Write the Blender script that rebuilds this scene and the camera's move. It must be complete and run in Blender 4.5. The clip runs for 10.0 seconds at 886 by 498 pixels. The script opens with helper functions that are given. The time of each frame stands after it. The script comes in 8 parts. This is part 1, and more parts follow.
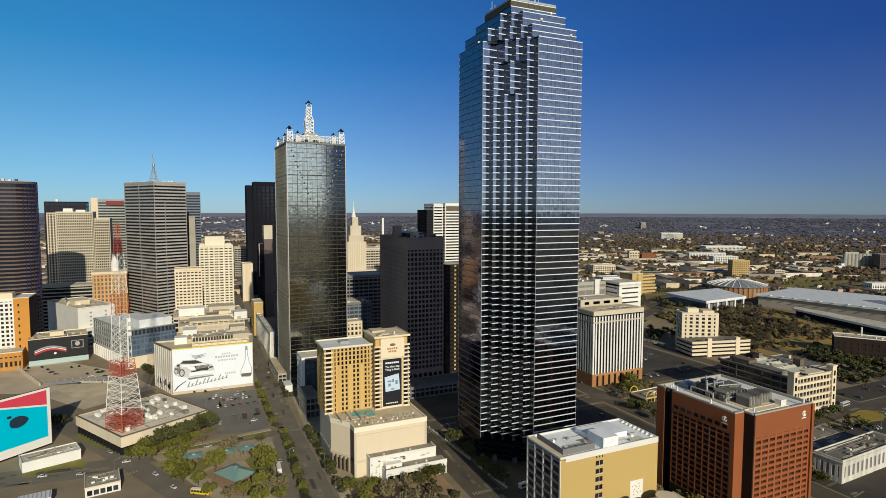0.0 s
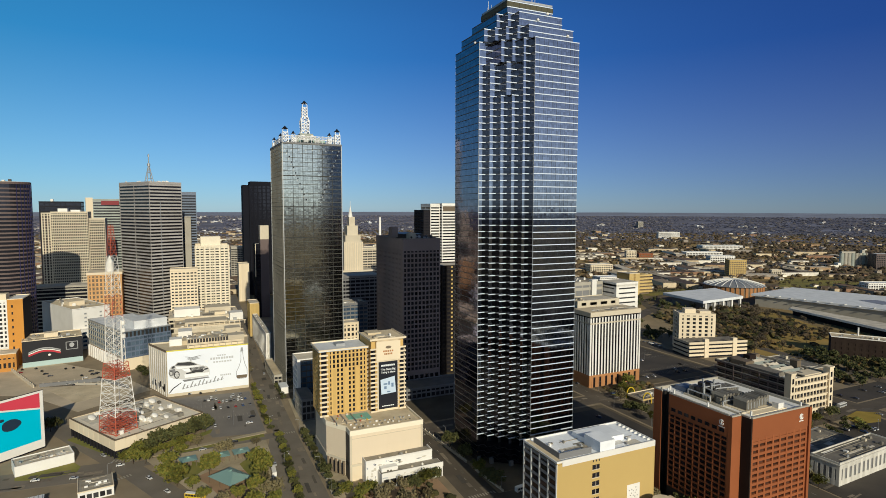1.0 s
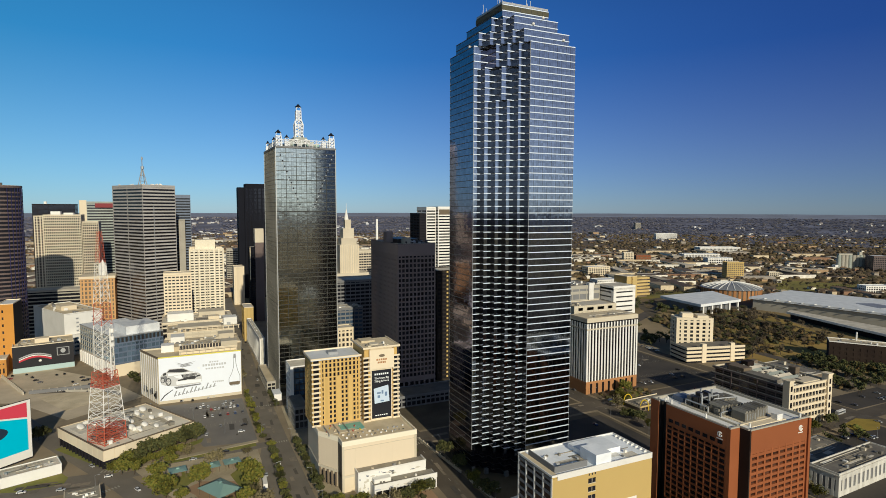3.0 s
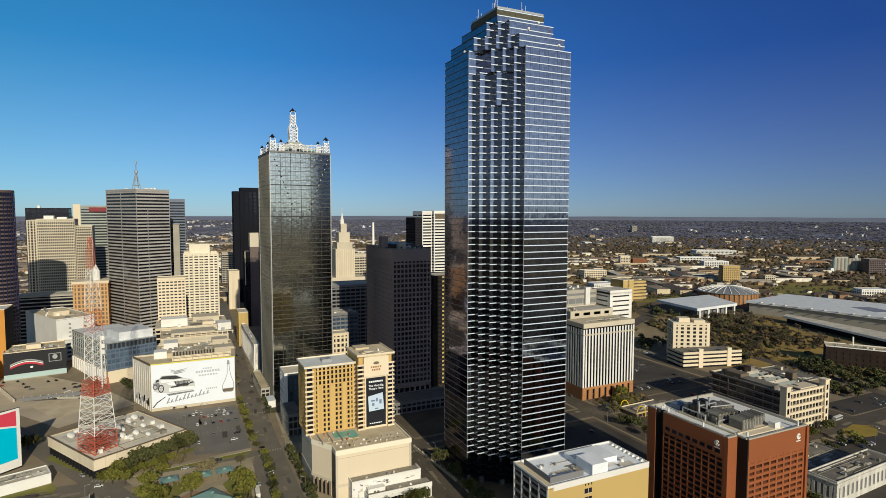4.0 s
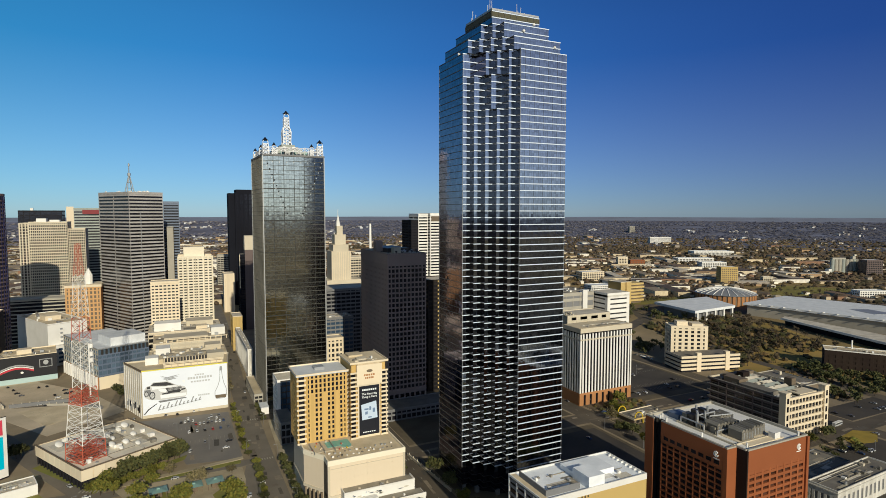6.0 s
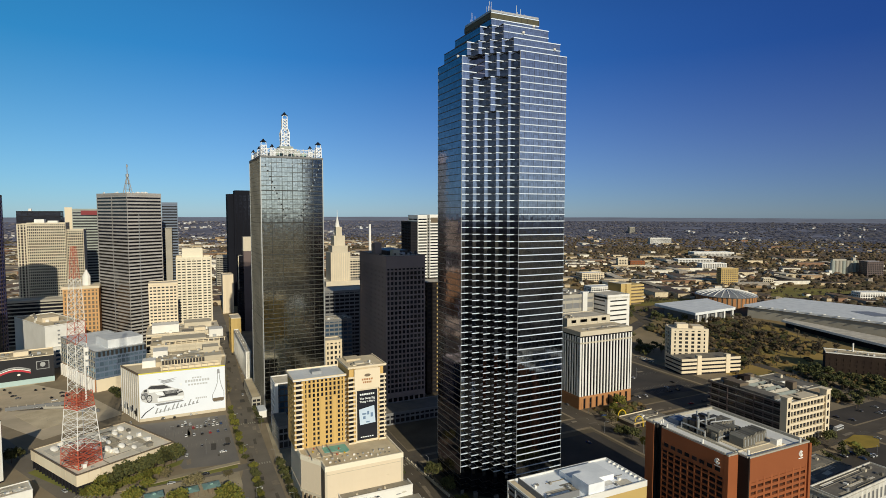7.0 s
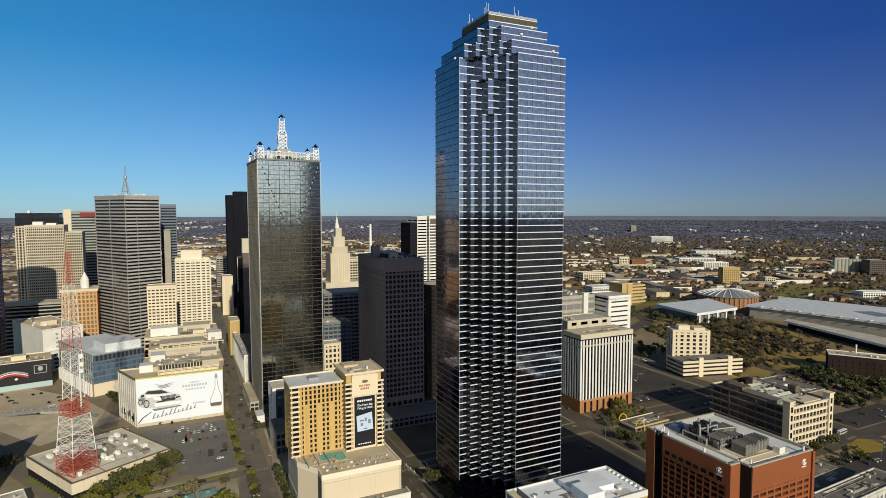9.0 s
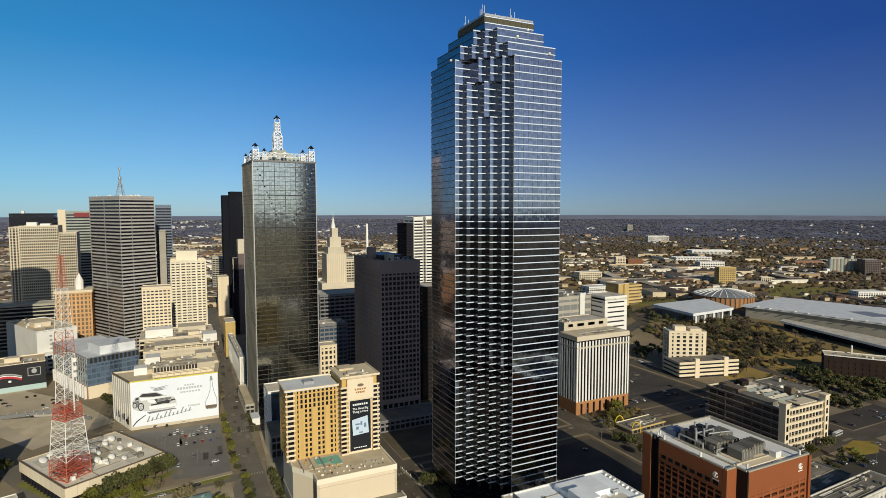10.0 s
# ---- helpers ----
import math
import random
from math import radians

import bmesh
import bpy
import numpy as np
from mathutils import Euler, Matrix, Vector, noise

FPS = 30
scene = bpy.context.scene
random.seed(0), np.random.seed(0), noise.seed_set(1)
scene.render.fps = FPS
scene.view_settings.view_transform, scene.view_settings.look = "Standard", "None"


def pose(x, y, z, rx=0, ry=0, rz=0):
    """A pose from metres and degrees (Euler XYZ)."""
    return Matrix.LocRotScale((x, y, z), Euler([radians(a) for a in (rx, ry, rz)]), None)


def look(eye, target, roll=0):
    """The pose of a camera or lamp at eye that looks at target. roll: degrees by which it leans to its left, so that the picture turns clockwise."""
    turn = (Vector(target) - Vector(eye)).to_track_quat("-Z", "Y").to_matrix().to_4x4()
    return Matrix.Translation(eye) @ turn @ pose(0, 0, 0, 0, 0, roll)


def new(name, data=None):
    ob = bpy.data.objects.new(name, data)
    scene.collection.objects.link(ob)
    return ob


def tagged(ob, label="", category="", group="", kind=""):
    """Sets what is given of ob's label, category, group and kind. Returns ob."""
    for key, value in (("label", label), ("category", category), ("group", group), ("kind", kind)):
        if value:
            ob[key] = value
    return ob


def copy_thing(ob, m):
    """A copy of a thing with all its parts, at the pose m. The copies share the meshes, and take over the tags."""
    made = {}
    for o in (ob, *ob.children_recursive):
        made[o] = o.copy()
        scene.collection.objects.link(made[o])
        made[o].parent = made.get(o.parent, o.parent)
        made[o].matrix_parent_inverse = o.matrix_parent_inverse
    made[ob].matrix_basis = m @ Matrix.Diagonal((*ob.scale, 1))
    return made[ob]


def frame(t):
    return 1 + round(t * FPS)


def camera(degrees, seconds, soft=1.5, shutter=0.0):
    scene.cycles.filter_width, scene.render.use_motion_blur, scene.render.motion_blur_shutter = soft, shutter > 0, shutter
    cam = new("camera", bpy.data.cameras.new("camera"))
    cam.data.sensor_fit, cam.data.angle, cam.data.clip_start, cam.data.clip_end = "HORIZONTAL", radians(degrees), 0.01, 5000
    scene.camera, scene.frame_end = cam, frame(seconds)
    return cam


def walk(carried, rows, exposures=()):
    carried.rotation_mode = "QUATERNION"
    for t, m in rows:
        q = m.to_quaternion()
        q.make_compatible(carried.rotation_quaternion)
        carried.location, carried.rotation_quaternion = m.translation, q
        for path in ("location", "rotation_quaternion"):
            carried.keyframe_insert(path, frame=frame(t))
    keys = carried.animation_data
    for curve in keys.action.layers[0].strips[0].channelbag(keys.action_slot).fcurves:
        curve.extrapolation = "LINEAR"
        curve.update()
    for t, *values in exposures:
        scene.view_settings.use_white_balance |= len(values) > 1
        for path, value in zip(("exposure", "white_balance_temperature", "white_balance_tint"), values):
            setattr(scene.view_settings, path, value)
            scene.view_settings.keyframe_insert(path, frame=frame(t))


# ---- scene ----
cam = camera(76.0, 10.0, soft=0.8)
PATH = [
    (0, (-10.56, -5.156, 156.995), (-9.731, -3.341, 156.857), 0.1),
    (0.5, (-9.369, -4.372, 157.987), (-8.533, -2.56, 157.848), 0.1),
    (1, (-8.882, -3.467, 158.711), (-8.045, -1.656, 158.569), 0.1),
    (1.5, (-7.7, -2.915, 159.472), (-6.864, -1.103, 159.331), 0.1),
    (2, (-6.616, -1.724, 160.626), (-5.777, 0.086, 160.484), 0.1),
    (2.5, (-5.618, -0.626, 161.334), (-4.776, 1.183, 161.192), 0.1),
    (4, (-2.13, 3.018, 164.173), (-1.276, 4.821, 164.043), 0.1),
    (4.5, (-0.985, 3.891, 164.544), (-0.122, 5.691, 164.418), 0.0),
    (5, (-0.016, 5.174, 165.382), (0.847, 6.974, 165.255), 0.0),
    (5.5, (1.336, 6.323, 166.266), (2.197, 8.124, 166.137), 0.0),
    (7, (4.519, 9.913, 168.973), (5.38, 11.714, 168.844), 0.1),
    (7.5, (5.677, 10.936, 169.873), (6.519, 12.746, 169.743), 0.1),
    (8, (6.651, 11.672, 170.679), (7.493, 13.481, 170.546), 0.1),
    (8.5, (7.375, 12.318, 171.441), (8.229, 14.121, 171.307), -0.0),
    (9, (8.315, 12.905, 172.331), (9.171, 14.707, 172.197), -0.1),
    (9.5, (9.161, 13.621, 173.395), (10.019, 15.422, 173.259), -0.1),
    (10, (9.521, 14.139, 174.642), (10.387, 15.936, 174.504), -0.1),
]
walk(cam, [(t, look(eye, target, roll)) for t, eye, target, roll in PATH], exposures=[(0.0, -0.3, 6350, 6), (10.0, -0.3, 6350, 6)])

# ---- sky and sun ----
SUN_TO = Vector((0.04, 1.0, -0.418))
world = bpy.data.worlds.new("sky")
scene.world = world
world.use_nodes = True
wn = world.node_tree
sky = wn.nodes.new("ShaderNodeTexSky")
sky.sky_type = "NISHITA"
sky.sun_disc = False
sky.sun_elevation, sky.sun_rotation = radians(22.7), radians(181.7)
sky.air_density, sky.dust_density, sky.ozone_density, sky.altitude = 1.0, 0.08, 10.0, 2600
wn.nodes["Background"].inputs["Strength"].default_value = 0.11
# a clear winter sky: pale low down and towards the sun, deep at the zenith and to both sides, more violet in the east
def ramp_of(socket, lo, hi, at_lo, at_hi):
    n = wn.nodes.new("ShaderNodeMapRange")
    n.inputs["From Min"].default_value, n.inputs["From Max"].default_value = lo, hi
    n.inputs["To Min"].default_value, n.inputs["To Max"].default_value = at_lo, at_hi
    wn.links.new(socket, n.inputs["Value"])
    return n.outputs[0]


axis, split = wn.nodes.new("ShaderNodeTexCoord"), wn.nodes.new("ShaderNodeSeparateXYZ")
wn.links.new(axis.outputs["Generated"], split.inputs[0])
tint, level = wn.nodes.new("ShaderNodeHueSaturation"), wn.nodes.new("ShaderNodeMath")
low, pale = wn.nodes.new("ShaderNodeMath"), wn.nodes.new("ShaderNodeMath")
level.operation = low.operation = pale.operation = "MULTIPLY"
east, west = wn.nodes.new("ShaderNodeMath"), ramp_of(split.outputs["X"], -1.0, 0.1, 0.60, 1.0)
east.operation = "MULTIPLY"
wn.links.new(ramp_of(split.outputs["X"], -0.25, 1.0, 1.04, 0.62), east.inputs[0])
wn.links.new(west, east.inputs[1])
wn.links.new(east.outputs[0], low.inputs[0])
wn.links.new(ramp_of(split.outputs["Z"], 0.0, 0.3, 0.84, 1.22), low.inputs[1])
wn.links.new(low.outputs[0], level.inputs[0])
wn.links.new(ramp_of(split.outputs["Z"], 0.36, 0.85, 1.0, 0.40), level.inputs[1])
glow = wn.nodes.new("ShaderNodeMath")
glow.operation = "MULTIPLY"
wn.links.new(level.outputs[0], glow.inputs[0])
wn.links.new(ramp_of(split.outputs["Y"], -0.9, -0.3, 1.3, 1.0), glow.inputs[1])
wn.links.new(glow.outputs[0], tint.inputs["Value"])
wn.links.new(ramp_of(split.outputs["X"], -0.25, 0.85, 0.476, 0.514), tint.inputs["Hue"])
wn.links.new(ramp_of(split.outputs["Z"], 0.0, 0.25, 0.80, 1.03), pale.inputs[0])
wn.links.new(ramp_of(split.outputs["Y"], -0.8, 0.2, 0.45, 1.02), pale.inputs[1])
wn.links.new(pale.outputs[0], tint.inputs["Saturation"])
wn.links.new(sky.outputs[0], tint.inputs["Color"])
wn.links.new(tint.outputs[0], wn.nodes["Background"].inputs["Color"])
sun = new("sun", bpy.data.lights.new("sun", "SUN"))
sun.data.energy, sun.data.angle, sun.data.color = 4.7, radians(0.5), (1.0, 0.89, 0.69)
sun.matrix_world = look((0, -300, 400), Vector((0, -300, 400)) + SUN_TO)


# ---- materials ----
def surface(name, col, col2=None, rough=0.8, metal=0.0, scales=(0.05, 0.9), var=0.5, bump=0.0, spec=0.4, rnd=0.08, streak=False):
    """A weathered solid surface: large stains and fine grain in world metres, with a little change from piece to piece."""
    m = bpy.data.materials.new(name)
    m.use_nodes = True
    nt = m.node_tree
    p = nt.nodes["Principled BSDF"]
    p.inputs["Roughness"].default_value, p.inputs["Metallic"].default_value = rough, metal
    p.inputs["Specular IOR Level"].default_value = spec
    col2 = col2 or tuple(c * 0.72 for c in col)
    geo = nt.nodes.new("ShaderNodeNewGeometry")
    big, fine = nt.nodes.new("ShaderNodeTexNoise"), nt.nodes.new("ShaderNodeTexNoise")
    vec = geo.outputs["Position"]
    if streak:
        mp = nt.nodes.new("ShaderNodeMapping")
        mp.inputs["Scale"].default_value = (1, 1, 0.12)
        nt.links.new(vec, mp.inputs["Vector"])
        vec = mp.outputs[0]
    for n, s, d in ((big, scales[0], 5), (fine, scales[1], 4)):
        n.inputs["Scale"].default_value, n.inputs["Detail"].default_value = s, d
        nt.links.new(vec, n.inputs["Vector"])
    ramp = nt.nodes.new("ShaderNodeMapRange")
    ramp.inputs["From Min"].default_value, ramp.inputs["From Max"].default_value = 0.35, 0.68
    nt.links.new(big.outputs["Fac"], ramp.inputs["Value"])
    add = nt.nodes.new("ShaderNodeMath")
    add.operation = "MULTIPLY_ADD"
    add.inputs[1].default_value = 0.6
    nt.links.new(fine.outputs["Fac"], add.inputs[0])
    nt.links.new(ramp.outputs[0], add.inputs[2])
    scl = nt.nodes.new("ShaderNodeMath")
    scl.operation, scl.use_clamp = "MULTIPLY_ADD", True
    scl.inputs[1].default_value, scl.inputs[2].default_value = var, -0.15 * var
    nt.links.new(add.outputs[0], scl.inputs[0])
    mix = nt.nodes.new("ShaderNodeMix")
    mix.data_type = "RGBA"
    mix.inputs["A"].default_value, mix.inputs["B"].default_value = (*col, 1), (*col2, 1)
    nt.links.new(scl.outputs[0], mix.inputs["Factor"])
    info = nt.nodes.new("ShaderNodeObjectInfo")
    hsv = nt.nodes.new("ShaderNodeHueSaturation")
    mr = nt.nodes.new("ShaderNodeMapRange")
    mr.inputs["To Min"].default_value, mr.inputs["To Max"].default_value = 1 - rnd, 1 + rnd
    nt.links.new(info.outputs["Random"], mr.inputs["Value"])
    nt.links.new(mr.outputs[0], hsv.inputs["Value"])
    nt.links.new(mix.outputs["Result"], hsv.inputs["Color"])
    nt.links.new(hsv.outputs[0], p.inputs["Base Color"])
    if bump:
        b = nt.nodes.new("ShaderNodeBump")
        b.inputs["Strength"].default_value, b.inputs["Distance"].default_value = bump, 0.3
        nt.links.new(fine.outputs["Fac"], b.inputs["Height"])
        nt.links.new(b.outputs[0], p.inputs["Normal"])
    return m


def coated_glass(name, col, rough=0.04, metal=0.85, wave=0.012, rnd=0.12, cell=0.12, loose=False):
    """Coated window glass of a tall building: a tinted mirror, slightly wavy, that changes a little from pane to pane."""
    m = bpy.data.materials.new(name)
    m.use_nodes = True
    nt = m.node_tree
    p = nt.nodes["Principled BSDF"]
    p.inputs["Roughness"].default_value, p.inputs["Metallic"].default_value = rough, metal
    geo = nt.nodes.new("ShaderNodeNewGeometry")
    n = nt.nodes.new("ShaderNodeTexNoise")
    n.inputs["Scale"].default_value, n.inputs["Detail"].default_value = cell, 3
    nt.links.new(geo.outputs["Position"], n.inputs["Vector"])
    b = nt.nodes.new("ShaderNodeBump")
    b.inputs["Strength"].default_value, b.inputs["Distance"].default_value = 1.0, wave / cell
    nt.links.new(n.outputs["Fac"], b.inputs["Height"])
    nt.links.new(b.outputs[0], p.inputs["Normal"])
    info = nt.nodes.new("ShaderNodeObjectInfo")
    mr = nt.nodes.new("ShaderNodeMapRange")
    mr.inputs["To Min"].default_value, mr.inputs["To Max"].default_value = 1 - rnd, 1 + rnd
    nt.links.new(geo.outputs["Random Per Island"] if loose else info.outputs["Random"], mr.inputs["Value"])
    hsv = nt.nodes.new("ShaderNodeHueSaturation")
    hsv.inputs["Color"].default_value = (*col, 1)
    nt.links.new(mr.outputs[0], hsv.inputs["Value"])
    nt.links.new(hsv.outputs[0], p.inputs["Base Color"])
    return m


def island_mat(name, cols, rough=0.85, fine=0.6):
    """A surface whose colour changes from one loose piece of a mesh to the next."""
    m = bpy.data.materials.new(name)
    m.use_nodes = True
    nt = m.node_tree
    p = nt.nodes["Principled BSDF"]
    p.inputs["Roughness"].default_value = rough
    geo = nt.nodes.new("ShaderNodeNewGeometry")
    ramp = nt.nodes.new("ShaderNodeValToRGB")
    ramp.color_ramp.interpolation = "CONSTANT"
    els = ramp.color_ramp.elements
    while len(els) < len(cols):
        els.new(0.5)
    for i, c in enumerate(cols):
        els[i].position, els[i].color = i / len(cols), (*c, 1)
    nt.links.new(geo.outputs["Random Per Island"], ramp.inputs[0])
    n = nt.nodes.new("ShaderNodeTexNoise")
    n.inputs["Scale"].default_value, n.inputs["Detail"].default_value = fine, 4
    nt.links.new(geo.outputs["Position"], n.inputs["Vector"])
    mr = nt.nodes.new("ShaderNodeMapRange")
    mr.inputs["To Min"].default_value, mr.inputs["To Max"].default_value = 0.6, 1.35
    nt.links.new(n.outputs["Fac"], mr.inputs["Value"])
    hsv = nt.nodes.new("ShaderNodeHueSaturation")
    nt.links.new(mr.outputs[0], hsv.inputs["Value"])
    nt.links.new(ramp.outputs[0], hsv.inputs["Color"])
    nt.links.new(hsv.outputs[0], p.inputs["Base Color"])
    return m


CONCRETE = surface("pale_concrete", (0.42, 0.39, 0.33), rough=0.85, scales=(0.06, 1.2), var=0.5)
GREY_CONC = surface("grey_concrete", (0.20, 0.20, 0.205), rough=0.85, scales=(0.05, 1.0), var=0.4)
WHITE = surface("white_paint", (0.80, 0.78, 0.74), (0.64, 0.62, 0.57), rough=0.7, scales=(0.08, 1.2), var=0.4)
CREAM = surface("cream_render", (0.75, 0.64, 0.47), (0.65, 0.55, 0.40), rough=0.8, scales=(0.05, 0.8), var=0.5, streak=True)
CREAM_STONE = surface("cream_stone", (0.60, 0.53, 0.41), (0.48, 0.42, 0.32), rough=0.85, scales=(0.06, 0.8), var=0.5)
YELLOW_BRICK = surface("yellow_brick", (0.60, 0.40, 0.14), (0.52, 0.34, 0.12), rough=0.85, scales=(0.07, 1.4), var=0.5)
TAN_PAINT = surface("tan_paint", (0.52, 0.37, 0.135), (0.47, 0.33, 0.125), rough=0.75, scales=(0.04, 0.5), var=0.35)
RED_BRICK = surface("red_brick", (0.29, 0.088, 0.029), (0.24, 0.07, 0.023), rough=0.85, scales=(0.08, 1.5), var=0.45)
ORANGE_BRICK = surface("orange_brick", (0.42, 0.20, 0.08), (0.33, 0.15, 0.06), rough=0.85, scales=(0.07, 1.2), var=0.5)
BROWN = surface("brown_stone", (0.17, 0.13, 0.09), rough=0.8, var=0.5)
DARK_METAL = surface("dark_anodised_metal", (0.055, 0.05, 0.048), rough=0.45, metal=0.4, var=0.4)
SHADE_NAVY = surface("shade_navy_metal", (0.03, 0.03, 0.11), rough=0.5, metal=0.2, var=0.4)
BLACK_STONE = surface("black_granite", (0.02, 0.019, 0.023), rough=0.8, var=0.4, spec=0.12)
NAVY_STONE = surface("navy_granite", (0.011, 0.012, 0.018), rough=0.8, var=0.4, spec=0.08)
DARK_BRICK = surface("dark_brown_brick", (0.024, 0.016, 0.014), (0.036, 0.025, 0.019), rough=0.9, var=0.7, spec=0.15)
TOWER_CONC = surface("plum_grey_concrete", (0.27, 0.215, 0.205), rough=0.85, scales=(0.05, 1.0), var=0.4, spec=0.2)
PLUM_STONE = surface("plum_brown_panel", (0.13, 0.095, 0.09), rough=0.7, var=0.4)
MAST_WHITE = surface("bright_mast_paint", (0.84, 0.85, 0.87), (0.72, 0.73, 0.75), rough=0.6, var=0.4)
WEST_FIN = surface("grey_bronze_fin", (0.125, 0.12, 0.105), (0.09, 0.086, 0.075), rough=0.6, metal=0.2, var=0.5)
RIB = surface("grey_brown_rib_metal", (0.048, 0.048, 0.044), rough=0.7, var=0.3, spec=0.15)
BRONZE = surface("dull_bronze_metal", (0.10, 0.10, 0.085), rough=0.8, var=0.3, spec=0.1)
PLANT_GREY = surface("weathered_plant_metal", (0.25, 0.23, 0.195), (0.13, 0.12, 0.10), rough=0.6, metal=0.2, var=0.9, rnd=0.35)
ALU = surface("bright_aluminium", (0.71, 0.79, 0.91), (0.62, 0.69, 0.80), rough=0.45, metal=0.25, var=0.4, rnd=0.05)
STEEL = surface("galvanised_steel", (0.42, 0.43, 0.44), rough=0.5, metal=0.5, var=0.5)
ROOF_GREY = surface("gravel_roof", (0.66, 0.60, 0.50), (0.46, 0.415, 0.34), rough=0.95, scales=(0.08, 1.0), var=0.9, bump=0.3)
ROOF_TAN = surface("tan_gravel_roof", (0.70, 0.59, 0.41), (0.50, 0.41, 0.275), rough=0.95, scales=(0.07, 0.9), var=0.9, bump=0.3)
ROOF_WHITE = surface("white_membrane_roof", (0.74, 0.75, 0.76), (0.56, 0.58, 0.60), rough=0.7, scales=(0.1, 0.8), var=0.7)
ROOF_BRIGHT = surface("bright_white_roof", (0.90, 0.92, 0.95), (0.70, 0.73, 0.77), rough=0.7, scales=(0.12, 0.9), var=0.7)
ROOF_MID = surface("grey_gravel_roof", (0.33, 0.30, 0.245), (0.22, 0.20, 0.16), rough=0.95, scales=(0.1, 0.9), var=0.9, bump=0.3)
ROOF_PALE = surface("pale_grey_membrane_roof", (0.84, 0.83, 0.81), (0.68, 0.67, 0.65), rough=0.85, scales=(0.1, 0.8), var=0.7)
ROOF_DARK = surface("tar_roof", (0.14, 0.125, 0.11), (0.22, 0.20, 0.165), rough=0.9, scales=(0.1, 0.8), var=0.9)
TEAL_ROOF = surface("teal_metal_roof", (0.27, 0.43, 0.39), rough=0.5, metal=0.2, var=0.4)
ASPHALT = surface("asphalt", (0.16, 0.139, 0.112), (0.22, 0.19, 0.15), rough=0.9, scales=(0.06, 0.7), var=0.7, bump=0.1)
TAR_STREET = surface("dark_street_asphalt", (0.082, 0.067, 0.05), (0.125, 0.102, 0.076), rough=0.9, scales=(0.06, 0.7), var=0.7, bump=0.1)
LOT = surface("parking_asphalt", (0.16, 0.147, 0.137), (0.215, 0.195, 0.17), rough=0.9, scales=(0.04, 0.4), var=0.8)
LOT_DARK = surface("dark_parking_asphalt", (0.042, 0.037, 0.033), (0.072, 0.061, 0.05), rough=0.9, scales=(0.04, 0.4), var=0.8)
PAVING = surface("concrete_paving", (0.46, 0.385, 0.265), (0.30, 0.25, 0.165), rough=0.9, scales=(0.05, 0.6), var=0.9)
PAVING_DIM = surface("dark_concrete_paving", (0.135, 0.108, 0.068), (0.08, 0.063, 0.04), rough=0.9, scales=(0.05, 0.6), var=0.9)
DECK = surface("concrete_deck", (0.58, 0.48, 0.345), (0.42, 0.35, 0.25), rough=0.9, scales=(0.04, 0.5), var=0.9)
BRICK_PAVE = surface("brick_paving", (0.40, 0.25, 0.15), (0.30, 0.21, 0.13), rough=0.9, var=0.8)
GRASS = surface("dry_grass", (0.26, 0.19, 0.045), (0.38, 0.25, 0.07), rough=1.0, scales=(0.03, 0.5), var=0.9)
GREEN_GRASS = surface("green_winter_grass", (0.14, 0.155, 0.03), (0.24, 0.22, 0.055), rough=1.0, scales=(0.06, 0.6), var=0.9)
MEADOW = surface("yellow_green_meadow", (0.24, 0.20, 0.04), (0.15, 0.135, 0.03), rough=1.0, scales=(0.02, 0.2), var=0.9)
SCRUB = island_mat("park_scrub", [(0.05, 0.046, 0.012), (0.09, 0.062, 0.025), (0.038, 0.038, 0.011), (0.14, 0.09, 0.03), (0.065, 0.043, 0.02), (0.09, 0.07, 0.016)], fine=0.7)
LINE_PAINT = surface("road_paint", (0.36, 0.33, 0.27), rough=0.8)
BOLE = surface("bark", (0.09, 0.065, 0.045), rough=0.95, scales=(1, 6), var=0.8)
TYRE = surface("tyre_rubber", (0.02, 0.02, 0.02), rough=0.8)
OFFICE_PANEL = surface("blue_grey_panel", (0.13, 0.165, 0.235), rough=0.5, var=0.3)
PALE_PANEL = surface("pale_green_grey_panel", (0.36, 0.39, 0.35), (0.26, 0.28, 0.26), rough=0.6, var=0.7)
PALE_CREAM = surface("pale_cream_render", (0.80, 0.73, 0.58), (0.70, 0.63, 0.49), rough=0.8, var=0.4)
POOL = surface("pool_water", (0.16, 0.42, 0.38), rough=0.35, var=0.3, spec=0.2)
CREAM_PLAIN = surface("plain_cream_panel", (0.71, 0.60, 0.45), (0.64, 0.54, 0.40), rough=0.8, scales=(0.05, 0.8), var=0.4, rnd=0.0, streak=True)
RED_PAINT = surface("faded_red_paint", (0.50, 0.10, 0.055), (0.42, 0.14, 0.09), rough=0.6, var=0.6)
OCHRE = surface("ochre_concrete", (0.58, 0.42, 0.17), rough=0.85, var=0.5)
YELLOW_PAINT = surface("yellow_paint", (0.75, 0.52, 0.03), rough=0.5)
GLASS_BIG = coated_glass("blue_grey_coated_glass", (0.335, 0.341, 0.347), wave=0.005, metal=1.0)
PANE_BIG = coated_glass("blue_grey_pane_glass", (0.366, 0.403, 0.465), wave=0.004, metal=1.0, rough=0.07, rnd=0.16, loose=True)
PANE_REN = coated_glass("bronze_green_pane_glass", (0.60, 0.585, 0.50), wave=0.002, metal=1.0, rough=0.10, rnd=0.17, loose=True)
# same tower glass, tinted darker to put shade on returns and side faces
PANE_RETURN = coated_glass("shade_tinted_return_glass", (0.13, 0.13, 0.15), wave=0.004, metal=1.0, rough=0.08, rnd=0.2, loose=True)
